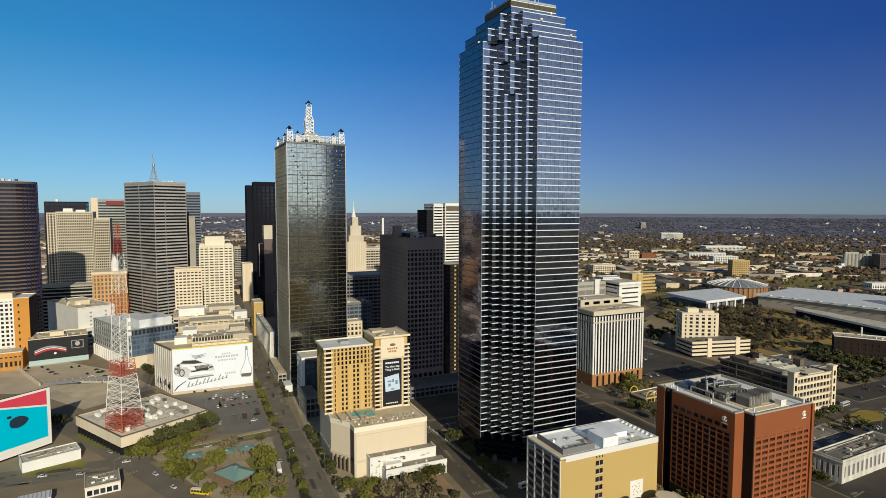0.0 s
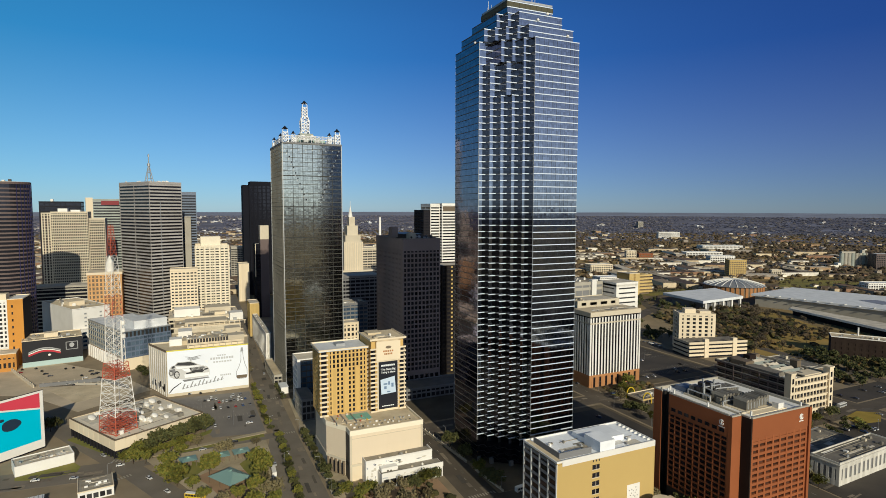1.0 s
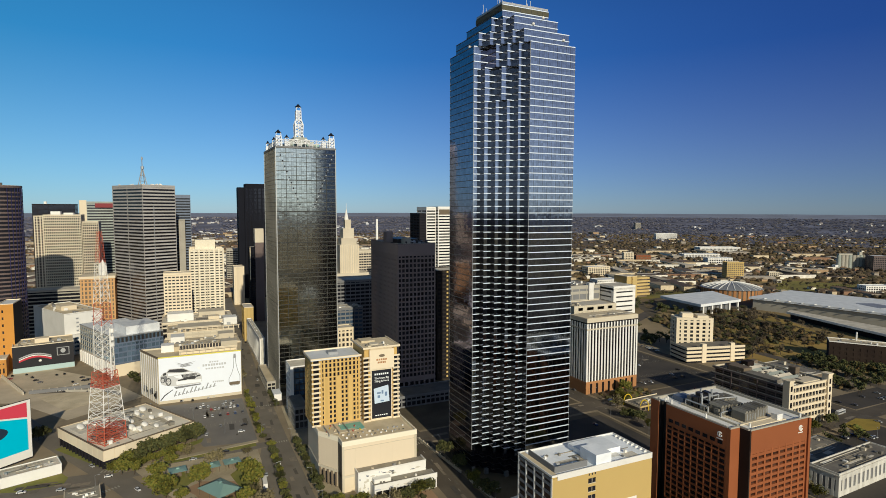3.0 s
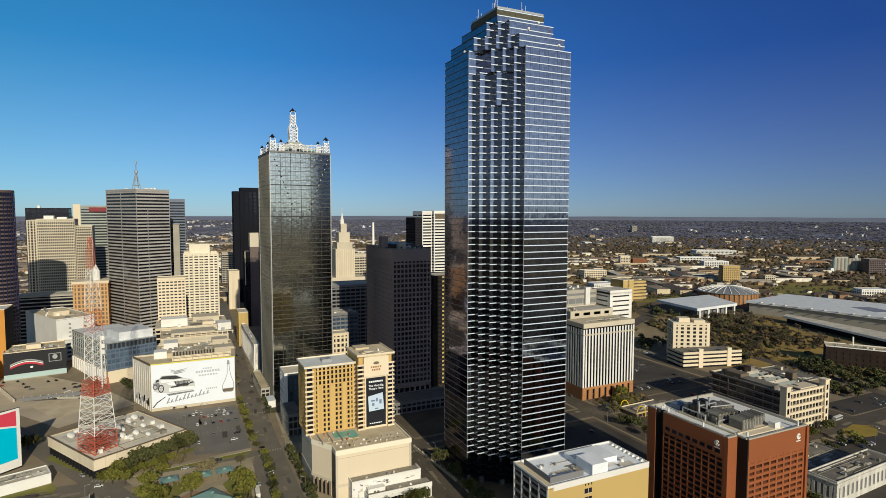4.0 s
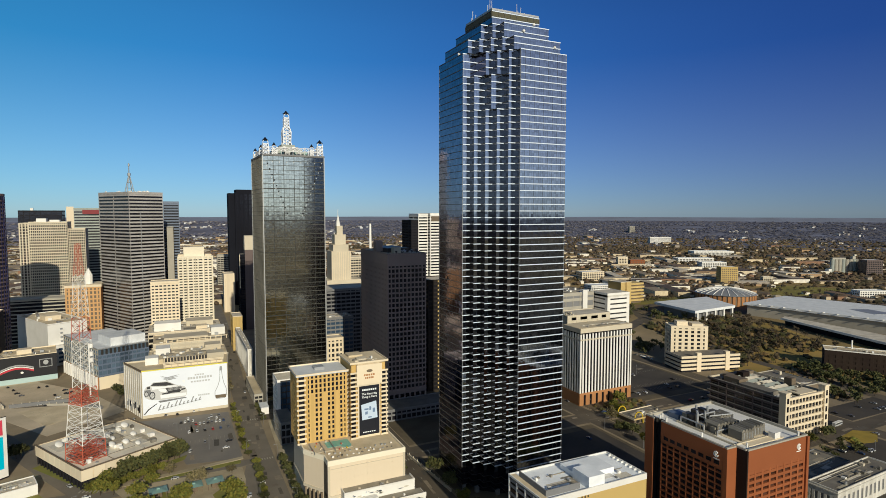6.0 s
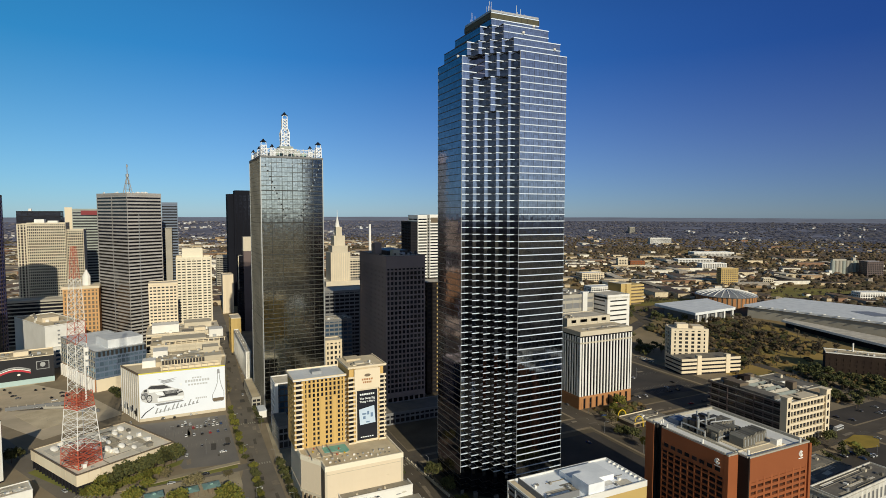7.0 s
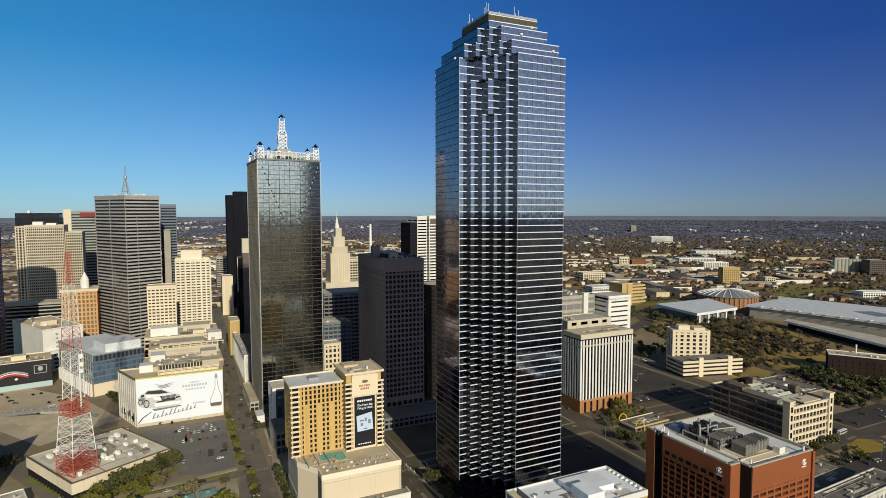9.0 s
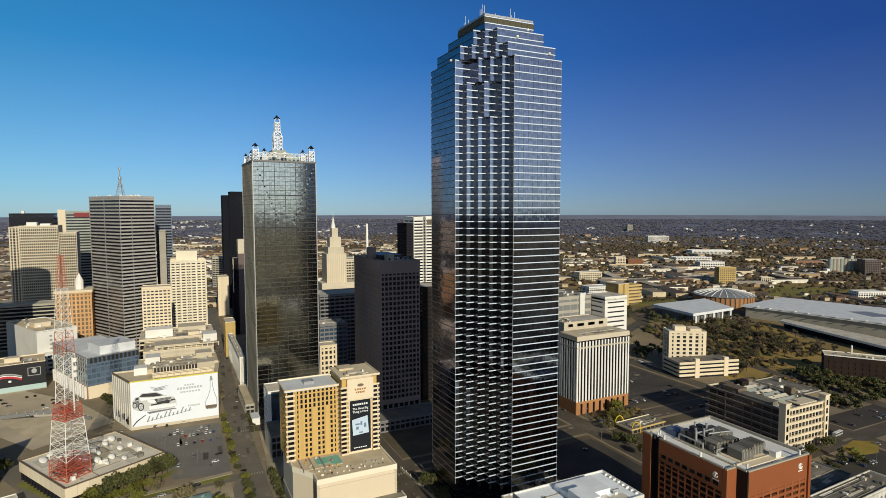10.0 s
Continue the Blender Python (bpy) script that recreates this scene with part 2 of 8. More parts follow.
PANE_SIDE = coated_glass("shade_tinted_pane_glass", (0.215, 0.19, 0.25), wave=0.004, metal=1.0, rough=0.07, rnd=0.16, loose=True)
GLASS_DARK = coated_glass("dark_window_glass", (0.06, 0.06, 0.065), metal=0.5, rough=0.08, rnd=0.5)
GLASS_BLUE = coated_glass("blue_window_glass", (0.10, 0.17, 0.28), metal=0.6, rough=0.08, rnd=0.35)
GLASS_OFFICE = coated_glass("bright_blue_office_glass", (0.25, 0.36, 0.50), metal=0.7, rough=0.1, rnd=0.3)
GLASS_BROWN = coated_glass("brown_window_glass", (0.10, 0.048, 0.032), metal=0.4, rough=0.12, rnd=0.5)
GLASS_BLACK = coated_glass("black_curtain_glass", (0.035, 0.035, 0.045), metal=0.6, rough=0.1, rnd=0.4)
LEAF_OLIVE = island_mat("olive_leaves", [(0.115, 0.125, 0.014), (0.15, 0.14, 0.018), (0.085, 0.095, 0.012), (0.17, 0.145, 0.02)], fine=0.8)
LEAF_DARK = island_mat("dark_evergreen_leaves", [(0.07, 0.076, 0.02), (0.095, 0.09, 0.024), (0.05, 0.056, 0.016)], fine=0.8)
TWIGS = island_mat("bare_brown_twigs", [(0.075, 0.055, 0.035), (0.10, 0.07, 0.042), (0.055, 0.043, 0.028), (0.085, 0.068, 0.03)], fine=0.8)
LEAF_BROWN = island_mat("winter_twigs", [(0.17, 0.14, 0.07), (0.13, 0.11, 0.055), (0.20, 0.165, 0.075)], fine=0.8)


OLIVE_LOUVRE = surface("dark_olive_louvre", (0.075, 0.07, 0.04), (0.05, 0.046, 0.028), rough=0.7, scales=(0.2, 2.0))


def plain(name, col, rough=0.6, metal=0.0):
    return surface(name, col, tuple(c * 0.88 for c in col), rough=rough, metal=metal, var=0.4, rnd=0.0)


# ---- mesh helpers ----
def box(bm, x0, x1, y0, y1, z0, z1):
    v = [bm.verts.new(c) for c in ((x0, y0, z0), (x1, y0, z0), (x1, y1, z0), (x0, y1, z0), (x0, y0, z1), (x1, y0, z1), (x1, y1, z1), (x0, y1, z1))]
    for f in ((3, 2, 1, 0), (4, 5, 6, 7), (0, 1, 5, 4), (1, 2, 6, 5), (2, 3, 7, 6), (3, 0, 4, 7)):
        bm.faces.new([v[i] for i in f])


def prism(bm, poly, z0, z1):
    """A counter-clockwise outline raised from z0 to z1."""
    lo = [bm.verts.new((x, y, z0)) for x, y in poly]
    hi = [bm.verts.new((x, y, z1)) for x, y in poly]
    n = len(poly)
    bm.faces.new(lo[::-1])
    bm.faces.new(hi)
    for i in range(n):
        j = (i + 1) % n
        bm.faces.new((lo[i], lo[j], hi[j], hi[i]))


def rod(bm, a, b, r, sides=5, r2=None):
    """A straight bar from a to b."""
    a, b = Vector(a), Vector(b)
    r2 = r if r2 is None else r2
    d = (b - a).normalized()
    u = d.orthogonal().normalized()
    w = d.cross(u)
    rings = []
    for c, rr in ((a, r), (b, r2)):
        rings.append([bm.verts.new(c + (u * math.cos(2 * math.pi * i / sides) + w * math.sin(2 * math.pi * i / sides)) * rr) for i in range(sides)])
    for i in range(sides):
        j = (i + 1) % sides
        bm.faces.new((rings[0][i], rings[0][j], rings[1][j], rings[1][i]))
    bm.faces.new(rings[0][::-1])
    bm.faces.new(rings[1])


def drum(bm, x, y, z0, z1, r, sides=16, r2=None):
    rod(bm, (x, y, z0), (x, y, z1), r, sides, r2)


def part(name, bm, material, parent=None, label=""):
    bmesh.ops.recalc_face_normals(bm, faces=bm.faces)
    me = bpy.data.meshes.new(name)
    bm.to_mesh(me)
    bm.free()
    me.materials.append(material)
    ob = new(name, me)
    ob.parent = parent
    if label:
        tagged(ob, label)
    return ob


def thing(name, label, category, x=0, y=0, z=0, rz=0, group="", kind=""):
    ob = new(name)
    ob.empty_display_size = 1
    ob.matrix_basis = pose(x, y, z, 0, 0, rz)
    return tagged(ob, label, category, group, kind)


def boxes(name, lst, material, parent=None, label=""):
    bm = bmesh.new()
    for b in lst:
        box(bm, *b)
    return part(name, bm, material, parent, label)


BOXES = {}


def box_mesh(name, sx, sy, sz, material):
    """A shared block: centred in x, from y = 0 inwards, from z = 0 up."""
    key = (name, round(sx, 3), round(sy, 3), round(sz, 3), material.name)
    if key not in BOXES:
        bm = bmesh.new()
        box(bm, -sx / 2, sx / 2, 0, sy, 0, sz)
        bmesh.ops.recalc_face_normals(bm, faces=bm.faces)
        me = bpy.data.meshes.new(name)
        bm.to_mesh(me)
        bm.free()
        me.materials.append(material)
        BOXES[key] = me
    return BOXES[key]


def piece(name, me, parent, x, y, z, ang=0.0):
    ob = new(name, me)
    ob.parent = parent
    ob.location, ob.rotation_euler = (x, y, z), (0, 0, ang)
    return ob


def facade(par, a, b, z0, z1, floors, bays, wall, glass=None, pier=0.6, span=1.2, dep=0.5, pieces=True, panes=True, lead="pier", shrink=0.02,
           spanmat=None, names=("pier", "spandrel", "window"), top=True):
    """A framed wall from a to b (outside to the right of that way): upright piers, bands at each floor and panes set back between them."""
    a, b = Vector(a), Vector(b)
    u = (b - a).normalized()
    a, b = a + u * shrink, b - u * shrink
    length = (b - a).length
    ang = math.atan2(u.y, u.x)
    inw = Vector((-u.y, u.x))
    fh = (z1 - z0) / floors
    spanmat = spanmat or wall
    off_p, off_s = (0.0, 0.05) if lead == "pier" else (0.05, 0.0)
    bmp, bms = bmesh.new(), bmesh.new()
    if pier > 0:
        for k in range(bays + 1):
            s = min(max(k * length / bays, pier / 2), length - pier / 2)
            c = a + u * s + inw * off_p
            if pieces:
                piece(names[0], box_mesh(names[0], pier, dep - off_p, z1 - z0, wall), par, c.x, c.y, z0, ang)
            else:
                q = [c - u * pier / 2, c + u * pier / 2]
                prism(bmp, [q[0], q[1], q[1] + inw * (dep - off_p), q[0] + inw * (dep - off_p)], z0, z1)
    if span > 0:
        for f in range(floors + (1 if top else 0)):
            z = z0 + f * fh if f < floors else z1 - span
            c = a + u * length / 2 + inw * off_s
            if pieces:
                piece(names[1], box_mesh(names[1], length - 0.02, dep - off_s - 0.02, span if f else span * 0.98, spanmat), par, c.x, c.y, z + (0.003 if f else 0.004), ang)
            else:
                h = u * (length / 2 - 0.01)
                d = inw * (dep - off_s - 0.02)
                prism(bms, [c - h, c + h, c + h + d, c - h + d], z, z + span)
    for bm, nm, mt in ((bmp, "rear_" + names[0], wall), (bms, "rear_" + names[1], spanmat)):
        if len(bm.verts):
            tagged(part(nm, bm, mt, par), kind="stuff")
        else:
            bm.free()
    if panes and glass:
        w, h = length / bays - max(pier, 0.08), fh - max(span, 0.08)
        me = box_mesh(names[2], w, 0.1, h, glass)
        for f in range(floors):
            for k in range(bays):
                c = a + u * ((k + 0.5) * length / bays) + inw * (dep - 0.14)
                piece(names[2], me, par, c.x, c.y, z0 + f * fh + span, ang)


def tower(name, label, category, x, y, rz, w, d, h, front=None, right=None, back=None, left=None, core=GLASS_DARK, roof=ROOF_GREY, rim=None,
          parapet=0.9, group="", inset=0.4):
    """A rectangular building: near left corner at (x, y), w along, d deep; a framed wall on each side, a core, a roof and its rim."""
    t = thing(name, label, category, x, y, 0, rz, group)
    boxes("wall", [(inset, w - inset, inset, d - inset, 0, h - 0.3)], core, t)
    ends = (((0, 0), (w, 0)), ((w, 0), (w, d)), ((w, d), (0, d)), ((0, d), (0, 0)))
    for i, (kw, (p, q)) in enumerate(zip((front, right, back, left), ends)):
        kw = dict(kw) if kw else None
        if kw is None:
            continue
        kw.setdefault("z0", 0)
        kw.setdefault("z1", h)
        kw.setdefault("shrink", 0.02 if i % 2 == 0 else 0.06)
        facade(t, p, q, **kw)
    boxes("roof", [(0.3, w - 0.3, 0.3, d - 0.3, h - 0.08, h + 0.12)], roof, t)
    if parapet:
        e = 0.06
        boxes("parapet", [(-e, w + e, -e, 0.45, h, h + parapet), (-e, w + e, d - 0.45, d + e, h, h + parapet), (-e, 0.45, 0.45, d - 0.45, h, h + parapet),
                          (w - 0.45, w + e, 0.45, d - 0.45, h, h + parapet)], rim or (front or {}).get("wall", CONCRETE), t)
    return t


def pane_sheet(par, a, b, z0, z1, cols, rows, gap, out, mat, seed, tilt=0.0035, rail=0.0):
    """Single panes of a curtain wall from a to b, each set a hair out of true."""
    r = random.Random(seed)
    a, b = Vector(a), Vector(b)
    u = (b - a).normalized()
    n = Vector((u.y, -u.x))
    w, h = (b - a).length / cols, (z1 - z0) / rows
    verts, faces = [], []
    for i in range(cols):
        for j in range(rows):
            tx, tz = r.gauss(0, tilt), r.gauss(0, tilt)
            k = len(verts)
            for s, q in ((gap / 2, gap / 2 + rail), (w - gap / 2, gap / 2 + rail), (w - gap / 2, h - gap / 2), (gap / 2, h - gap / 2)):
                p = a + u * (i * w + s) + n * (out + (s - w / 2) * tx + (q - h / 2) * tz)
                verts.append((p.x, p.y, z0 + j * h + q))
            faces.append((k, k + 1, k + 2, k + 3))
    me = bpy.data.meshes.new("pane_sheet")
    me.from_pydata(verts, [], faces)
    me.materials.append(mat)
    ob = new("pane_sheet", me)
    ob.parent = par
    return tagged(ob, kind="stuff")


PATCHES = island_mat("mended_roofing", [(0.30, 0.26, 0.20), (0.62, 0.57, 0.48), (0.22, 0.20, 0.17), (0.45, 0.39, 0.29), (0.70, 0.68, 0.64)], fine=0.5)
TAR_PATCHES = island_mat("mended_asphalt", [(0.10, 0.085, 0.065), (0.21, 0.175, 0.13), (0.07, 0.062, 0.052), (0.25, 0.205, 0.15), (0.15, 0.125, 0.095)], fine=0.5)


def roof_clutter(t, w, d, h, n, seed, big=3.0, mat=None, x0=0.0, y0=0.0):
    """Plant boxes, ducts and vents on a roof, with mended patches of roofing."""
    r = random.Random(seed * 7 + 1)
    if w > 12 and d > 9:
        bm = bmesh.new()
        for _ in range(9):
            sx, sy = r.uniform(0.06, 0.28) * w, r.uniform(0.06, 0.3) * d
            cx, cy, e = x0 + r.uniform(1.5 + sx / 2, w - 1.5 - sx / 2), y0 + r.uniform(1.5 + sy / 2, d - 1.5 - sy / 2), r.uniform(0, 0.03)
            box(bm, cx - sx / 2, cx + sx / 2, cy - sy / 2, cy + sy / 2, h + 0.05, h + 0.14 + e)
        for _ in range(4):
            cy = y0 + r.uniform(2, d - 2)
            box(bm, x0 + r.uniform(1, w * 0.4), x0 + r.uniform(w * 0.6, w - 1), cy, cy + 0.3, h + 0.1, h + 0.4)
        tagged(part("mended_roofing", bm, PATCHES, t), kind="stuff")
    r = random.Random(seed)
    for _ in range(n):
        sx, sy, sz = r.uniform(0.8, big), r.uniform(0.8, big), r.uniform(0.6, 0.7 * big)
        cx, cy = x0 + r.uniform(2 + sx, w - 2 - sx), y0 + r.uniform(2 + sy, d - 2 - sy)
        bm = bmesh.new()
        box(bm, cx - sx / 2, cx + sx / 2, cy - sy / 2, cy + sy / 2, h + 0.1, h + 0.1 + sz)
        if r.random() < 0.5:
            drum(bm, cx, cy, h + 0.1 + sz, h + 0.35 + sz, min(sx, sy) * 0.35, 10)
        part("roof_unit", bm, mat or r.choice((STEEL, WHITE, GREY_CONC, PLANT_GREY, CREAM_STONE)), t)


# ---- ground ----
def ground_z(x, y):
    r = math.hypot(x, y)
    return 0.0 if r < 1500 else 120.0 * ((r - 1500) / 3380) ** 2


def ground_material():
    m = surface("mixed_ground", (0.21, 0.15, 0.048), (0.31, 0.215, 0.085), rough=1.0, scales=(0.004, 0.03), var=0.9)
    nt = m.node_tree
    p = nt.nodes["Principled BSDF"]
    src = p.inputs["Base Color"].links[0].from_socket
    geo = nt.nodes.new("ShaderNodeNewGeometry")
    # wooded patches far out, worn concrete in the middle of town
    n = nt.nodes.new("ShaderNodeTexNoise")
    n.inputs["Scale"].default_value, n.inputs["Detail"].default_value = 0.0022, 7
    nt.links.new(geo.outputs["Position"], n.inputs["Vector"])
    mr = nt.nodes.new("ShaderNodeMapRange")
    mr.inputs["From Min"].default_value, mr.inputs["From Max"].default_value = 0.44, 0.54
    nt.links.new(n.outputs["Fac"], mr.inputs["Value"])
    mx = nt.nodes.new("ShaderNodeMix")
    mx.data_type = "RGBA"
    mx.inputs["B"].default_value = (0.12, 0.092, 0.065, 1)
    nt.links.new(mr.outputs[0], mx.inputs["Factor"])
    nt.links.new(src, mx.inputs["A"])
    dist = nt.nodes.new("ShaderNodeVectorMath")
    dist.operation = "DISTANCE"
    dist.inputs[1].default_value = (120, 500, 0)
    nt.links.new(geo.outputs["Position"], dist.inputs[0])
    mr2 = nt.nodes.new("ShaderNodeMapRange")
    mr2.inputs["From Min"].default_value, mr2.inputs["From Max"].default_value = 420, 620
    nt.links.new(dist.outputs["Value"], mr2.inputs["Value"])
    n2 = nt.nodes.new("ShaderNodeTexNoise")
    n2.inputs["Scale"].default_value, n2.inputs["Detail"].default_value = 0.05, 6
    nt.links.new(geo.outputs["Position"], n2.inputs["Vector"])
    town = nt.nodes.new("ShaderNodeMix")
    town.data_type = "RGBA"
    town.inputs["A"].default_value, town.inputs["B"].default_value = (0.15, 0.12, 0.08, 1), (0.36, 0.285, 0.185, 1)
    nt.links.new(n2.outputs["Fac"], town.inputs["Factor"])
    out = nt.nodes.new("ShaderNodeMix")
    out.data_type = "RGBA"
    nt.links.new(mr2.outputs[0], out.inputs["Factor"])
    nt.links.new(town.outputs["Result"], out.inputs["A"])
    nt.links.new(mx.outputs["Result"], out.inputs["B"])
    nt.links.new(out.outputs["Result"], p.inputs["Base Color"])
    return m


bm = bmesh.new()
radii = [0, 150, 400, 800, 1200, 1500, 1800, 2100, 2400, 2700, 3000, 3300, 3600, 3900, 4150, 4400, 4600, 4780, 4880]
SEG = 96
rings = [[bm.verts.new((0, 0, 0))]]
for r in radii[1:]:
    rings.append([bm.verts.new((r * math.cos(2 * math.pi * i / SEG), r * math.sin(2 * math.pi * i / SEG), ground_z(r, 0))) for i in range(SEG)])
for k in range(1, len(rings)):
    for i in range(SEG):
        j = (i + 1) % SEG
        bm.faces.new((rings[0][0], rings[1][i], rings[1][j]) if k == 1 else (rings[k - 1][i], rings[k][i], rings[k][j], rings[k - 1][j]))
ground = tagged(part("ground", bm, ground_material()), "worn town ground with dry grass and woods to the horizon", "ground", kind="structure")
for f in ground.data.polygons:
    f.use_smooth = True


def slab(name, poly, z, material, label, category, thick=0.3):
    area = sum(poly[i][0] * poly[(i + 1) % len(poly)][1] - poly[(i + 1) % len(poly)][0] * poly[i][1] for i in range(len(poly)))
    bm = bmesh.new()
    prism(bm, poly if area > 0 else poly[::-1], z - thick, z)
    return tagged(part(name, bm, material), label, category, kind="structure")


def strip(name, pts, width, z, material, label, category):
    left, right = [], []
    for i, p in enumerate(pts):
        q0, q1 = Vector(pts[max(i - 1, 0)]), Vector(pts[min(i + 1, len(pts) - 1)])
        u = (q1 - q0).normalized()
        n = Vector((-u.y, u.x)) * width / 2
        left.append(tuple(Vector(p) + n))
        right.append(tuple(Vector(p) - n))
    return slab(name, right + left[::-1], z, material, label, category)


# raised pavements of the blocks, kerbs as real steps
PAVE_Z, ROAD_Z = 0.16, 0.02
for poly in ([(63, 290), (124, 290), (124, 352), (124, 470), (68, 470), (64, 372)], [(152, 262), (297, 262), (297, 352), (152, 352)],
             [(152, 376), (297, 376), (297, 560), (152, 560)], [(318, 276), (470, 276), (470, 352), (318, 352)], [(320, 376), (470, 376), (470, 560), (320, 560)],
             [(70, 488), (136, 488), (136, 600), (70, 600)], [(152, 150), (297, 150), (297, 246), (152, 246)]):
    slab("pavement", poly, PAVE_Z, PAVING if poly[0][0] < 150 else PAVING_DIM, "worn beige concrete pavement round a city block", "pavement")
ROADS = (([(54, 120), (54, 400), (56, 600), (66, 870), (78, 1400)], 15), ([(36, 260), (43, 372), (47, 392)], 9), ([(137, 60), (138, 255), (141, 360), (146, 900)], 20),
         ([(308, 60), (308, 900)], 17), ([(482, 60), (482, 1000)], 16), ([(146, 254), (760, 262)], 15), ([(130, 364), (700, 366)], 18), ([(-400, 425), (-110, 391), (-50, 384)], 24),
         ([(-140, 560), (-76, 443), (-43, 384), (-12, 322), (20, 250)], 14), ([(-44, 385), (48, 398)], 9), ([(60, 480), (150, 480)], 14), ([(480, 560), (760, 720)], 18), ([(560, 60), (590, 420), (640, 620)], 14), ([(-16, 338), (-2, 330), (4, 316), (14, 300), (24, 280)], 7))
for i, (pts, w) in enumerate(ROADS):
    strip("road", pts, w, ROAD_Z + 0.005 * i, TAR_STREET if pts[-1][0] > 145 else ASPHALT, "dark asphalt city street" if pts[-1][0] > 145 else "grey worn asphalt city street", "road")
for pts, w in ROADS[2:5]:
    bm = bmesh.new()
    for p, q in zip(pts, pts[1:]):
        p, q = Vector(p), Vector(q)
        u = (q - p).normalized()
        n = Vector((-u.y, u.x))
        s = 0.0
        while s < (q - p).length - 4:
            c = p + u * s
            prism(bm, [c - n * 0.12, c + u * 3 - n * 0.12, c + u * 3 + n * 0.12, c + n * 0.12], 0.05, 0.105)
            s += 14
    tagged(part("lane_marking", bm, LINE_PAINT), "dashed white lane lines painted on a street", "road marking", kind="structure")
slab("parking_lot", [(-27, 512), (-9, 478), (7, 411), (42, 406), (41, 506)], 0.05, LOT, "dark asphalt car park with painted bays", "car park")
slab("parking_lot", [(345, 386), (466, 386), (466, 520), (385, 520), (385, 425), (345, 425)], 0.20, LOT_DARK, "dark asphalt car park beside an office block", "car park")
# the dark asphalt here also carries the towers' shade in its colour
slab("parking_lot", [(218, 268), (294, 268), (294, 345), (218, 345)], 0.20, LOT_DARK, "dark asphalt car park coloured for the shade of towers", "car park")
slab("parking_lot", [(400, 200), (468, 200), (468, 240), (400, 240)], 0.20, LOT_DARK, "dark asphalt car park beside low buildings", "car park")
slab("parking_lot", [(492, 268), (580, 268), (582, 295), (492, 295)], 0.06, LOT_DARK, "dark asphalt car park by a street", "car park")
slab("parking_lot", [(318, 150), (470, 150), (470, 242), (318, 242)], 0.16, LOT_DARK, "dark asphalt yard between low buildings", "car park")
slab("plaza", [(66, 255), (124, 255), (124, 292), (66, 292)], 0.18, BRICK_PAVE, "brown brick-paved plaza in front of a hotel", "plaza")
slab("plaza", [(-34, 392), (-12, 345), (12, 290), (30, 290), (40, 372), (40, 392)], 0.14, PAVING, "pale concrete paving round a small park", "plaza")
slab("park_lawn", [(-26, 374), (-16, 352), (-4, 356), (4, 366), (-6, 376)], 0.17, GREEN_GRASS, "olive winter lawn of a small park", "lawn")
slab("park_lawn", [(26, 330), (33, 326), (37, 368), (30, 372), (20, 360)], 0.17, GREEN_GRASS, "olive winter lawn of a small park", "lawn")
slab("park_path", [(-6, 352), (0, 342), (8, 318), (22, 310), (29, 322), (22, 350), (4, 358)], 0.175, BRICK_PAVE, "brown brick path across a small park", "path")
slab("station_platform", [(-34, 398), (42, 408), (42, 404), (-34, 393)], 0.35, PAVING, "raised concrete tram platform", "platform")
slab("park_lawn", [(-80, 452), (-44, 398), (8, 428), (6, 420), (-44, 392), (-84, 448)], 0.12, GREEN_GRASS, "narrow lawn round a low flat building", "lawn")
slab("park_lawn", [(520, 390), (720, 390), (820, 560), (740, 640), (640, 620), (560, 500)], 0.05, GRASS, "dry olive and brown park ground", "lawn")
slab("park_lawn", [(600, 270), (700, 270), (690, 380), (610, 380)], 0.03, GRASS, "grass beside a railway cutting", "lawn")
slab("park_lawn", [(322, 368), (372, 384), (372, 378), (330, 352)], 0.21, GREEN_GRASS, "green lawn at the foot of an office block", "lawn")
slab("park_lawn", [(-102, 395.8), (-73.4, 405), (-69, 397), (-70, 389.5), (-88, 387), (-101, 391)], 0.1, GREEN_GRASS, "green lawn strip beside a low shed", "lawn")
slab("park_lawn", [(-22, 392), (40, 398), (40, 403), (-24, 397)], 0.15, GREEN_GRASS, "narrow lawn along a tram platform", "lawn")
slab("park_lawn", [(1077, 740), (1173, 697), (1330, 690), (1345, 800), (1240, 850)], 0.06, MEADOW, "wide green lawn beyond a round arena", "lawn")
slab("park_lawn", [(750, 800), (858, 835), (925, 802), (900, 778), (770, 770)], 0.06, MEADOW, "green lawn beside an arena road", "lawn")
strip("road", [(640, 620), (700, 720), (770, 760), (1000, 800), (1080, 735), (1180, 690), (1420, 640)], 14, 0.12, PAVING_DIM, "pale concrete road past an arena", "road")
strip("road", [(700, 720), (760, 850), (980, 1080), (1250, 1200)], 16, 0.14, PAVING_DIM, "pale concrete road out to the plain", "road")
slab("concrete_yard", [(-181, 690), (-134, 690), (-70, 615), (-36, 545), (-86, 508), (-130, 570), (-200, 600)], 0.08, DECK, "tan concrete yard with painted car bays", "yard")


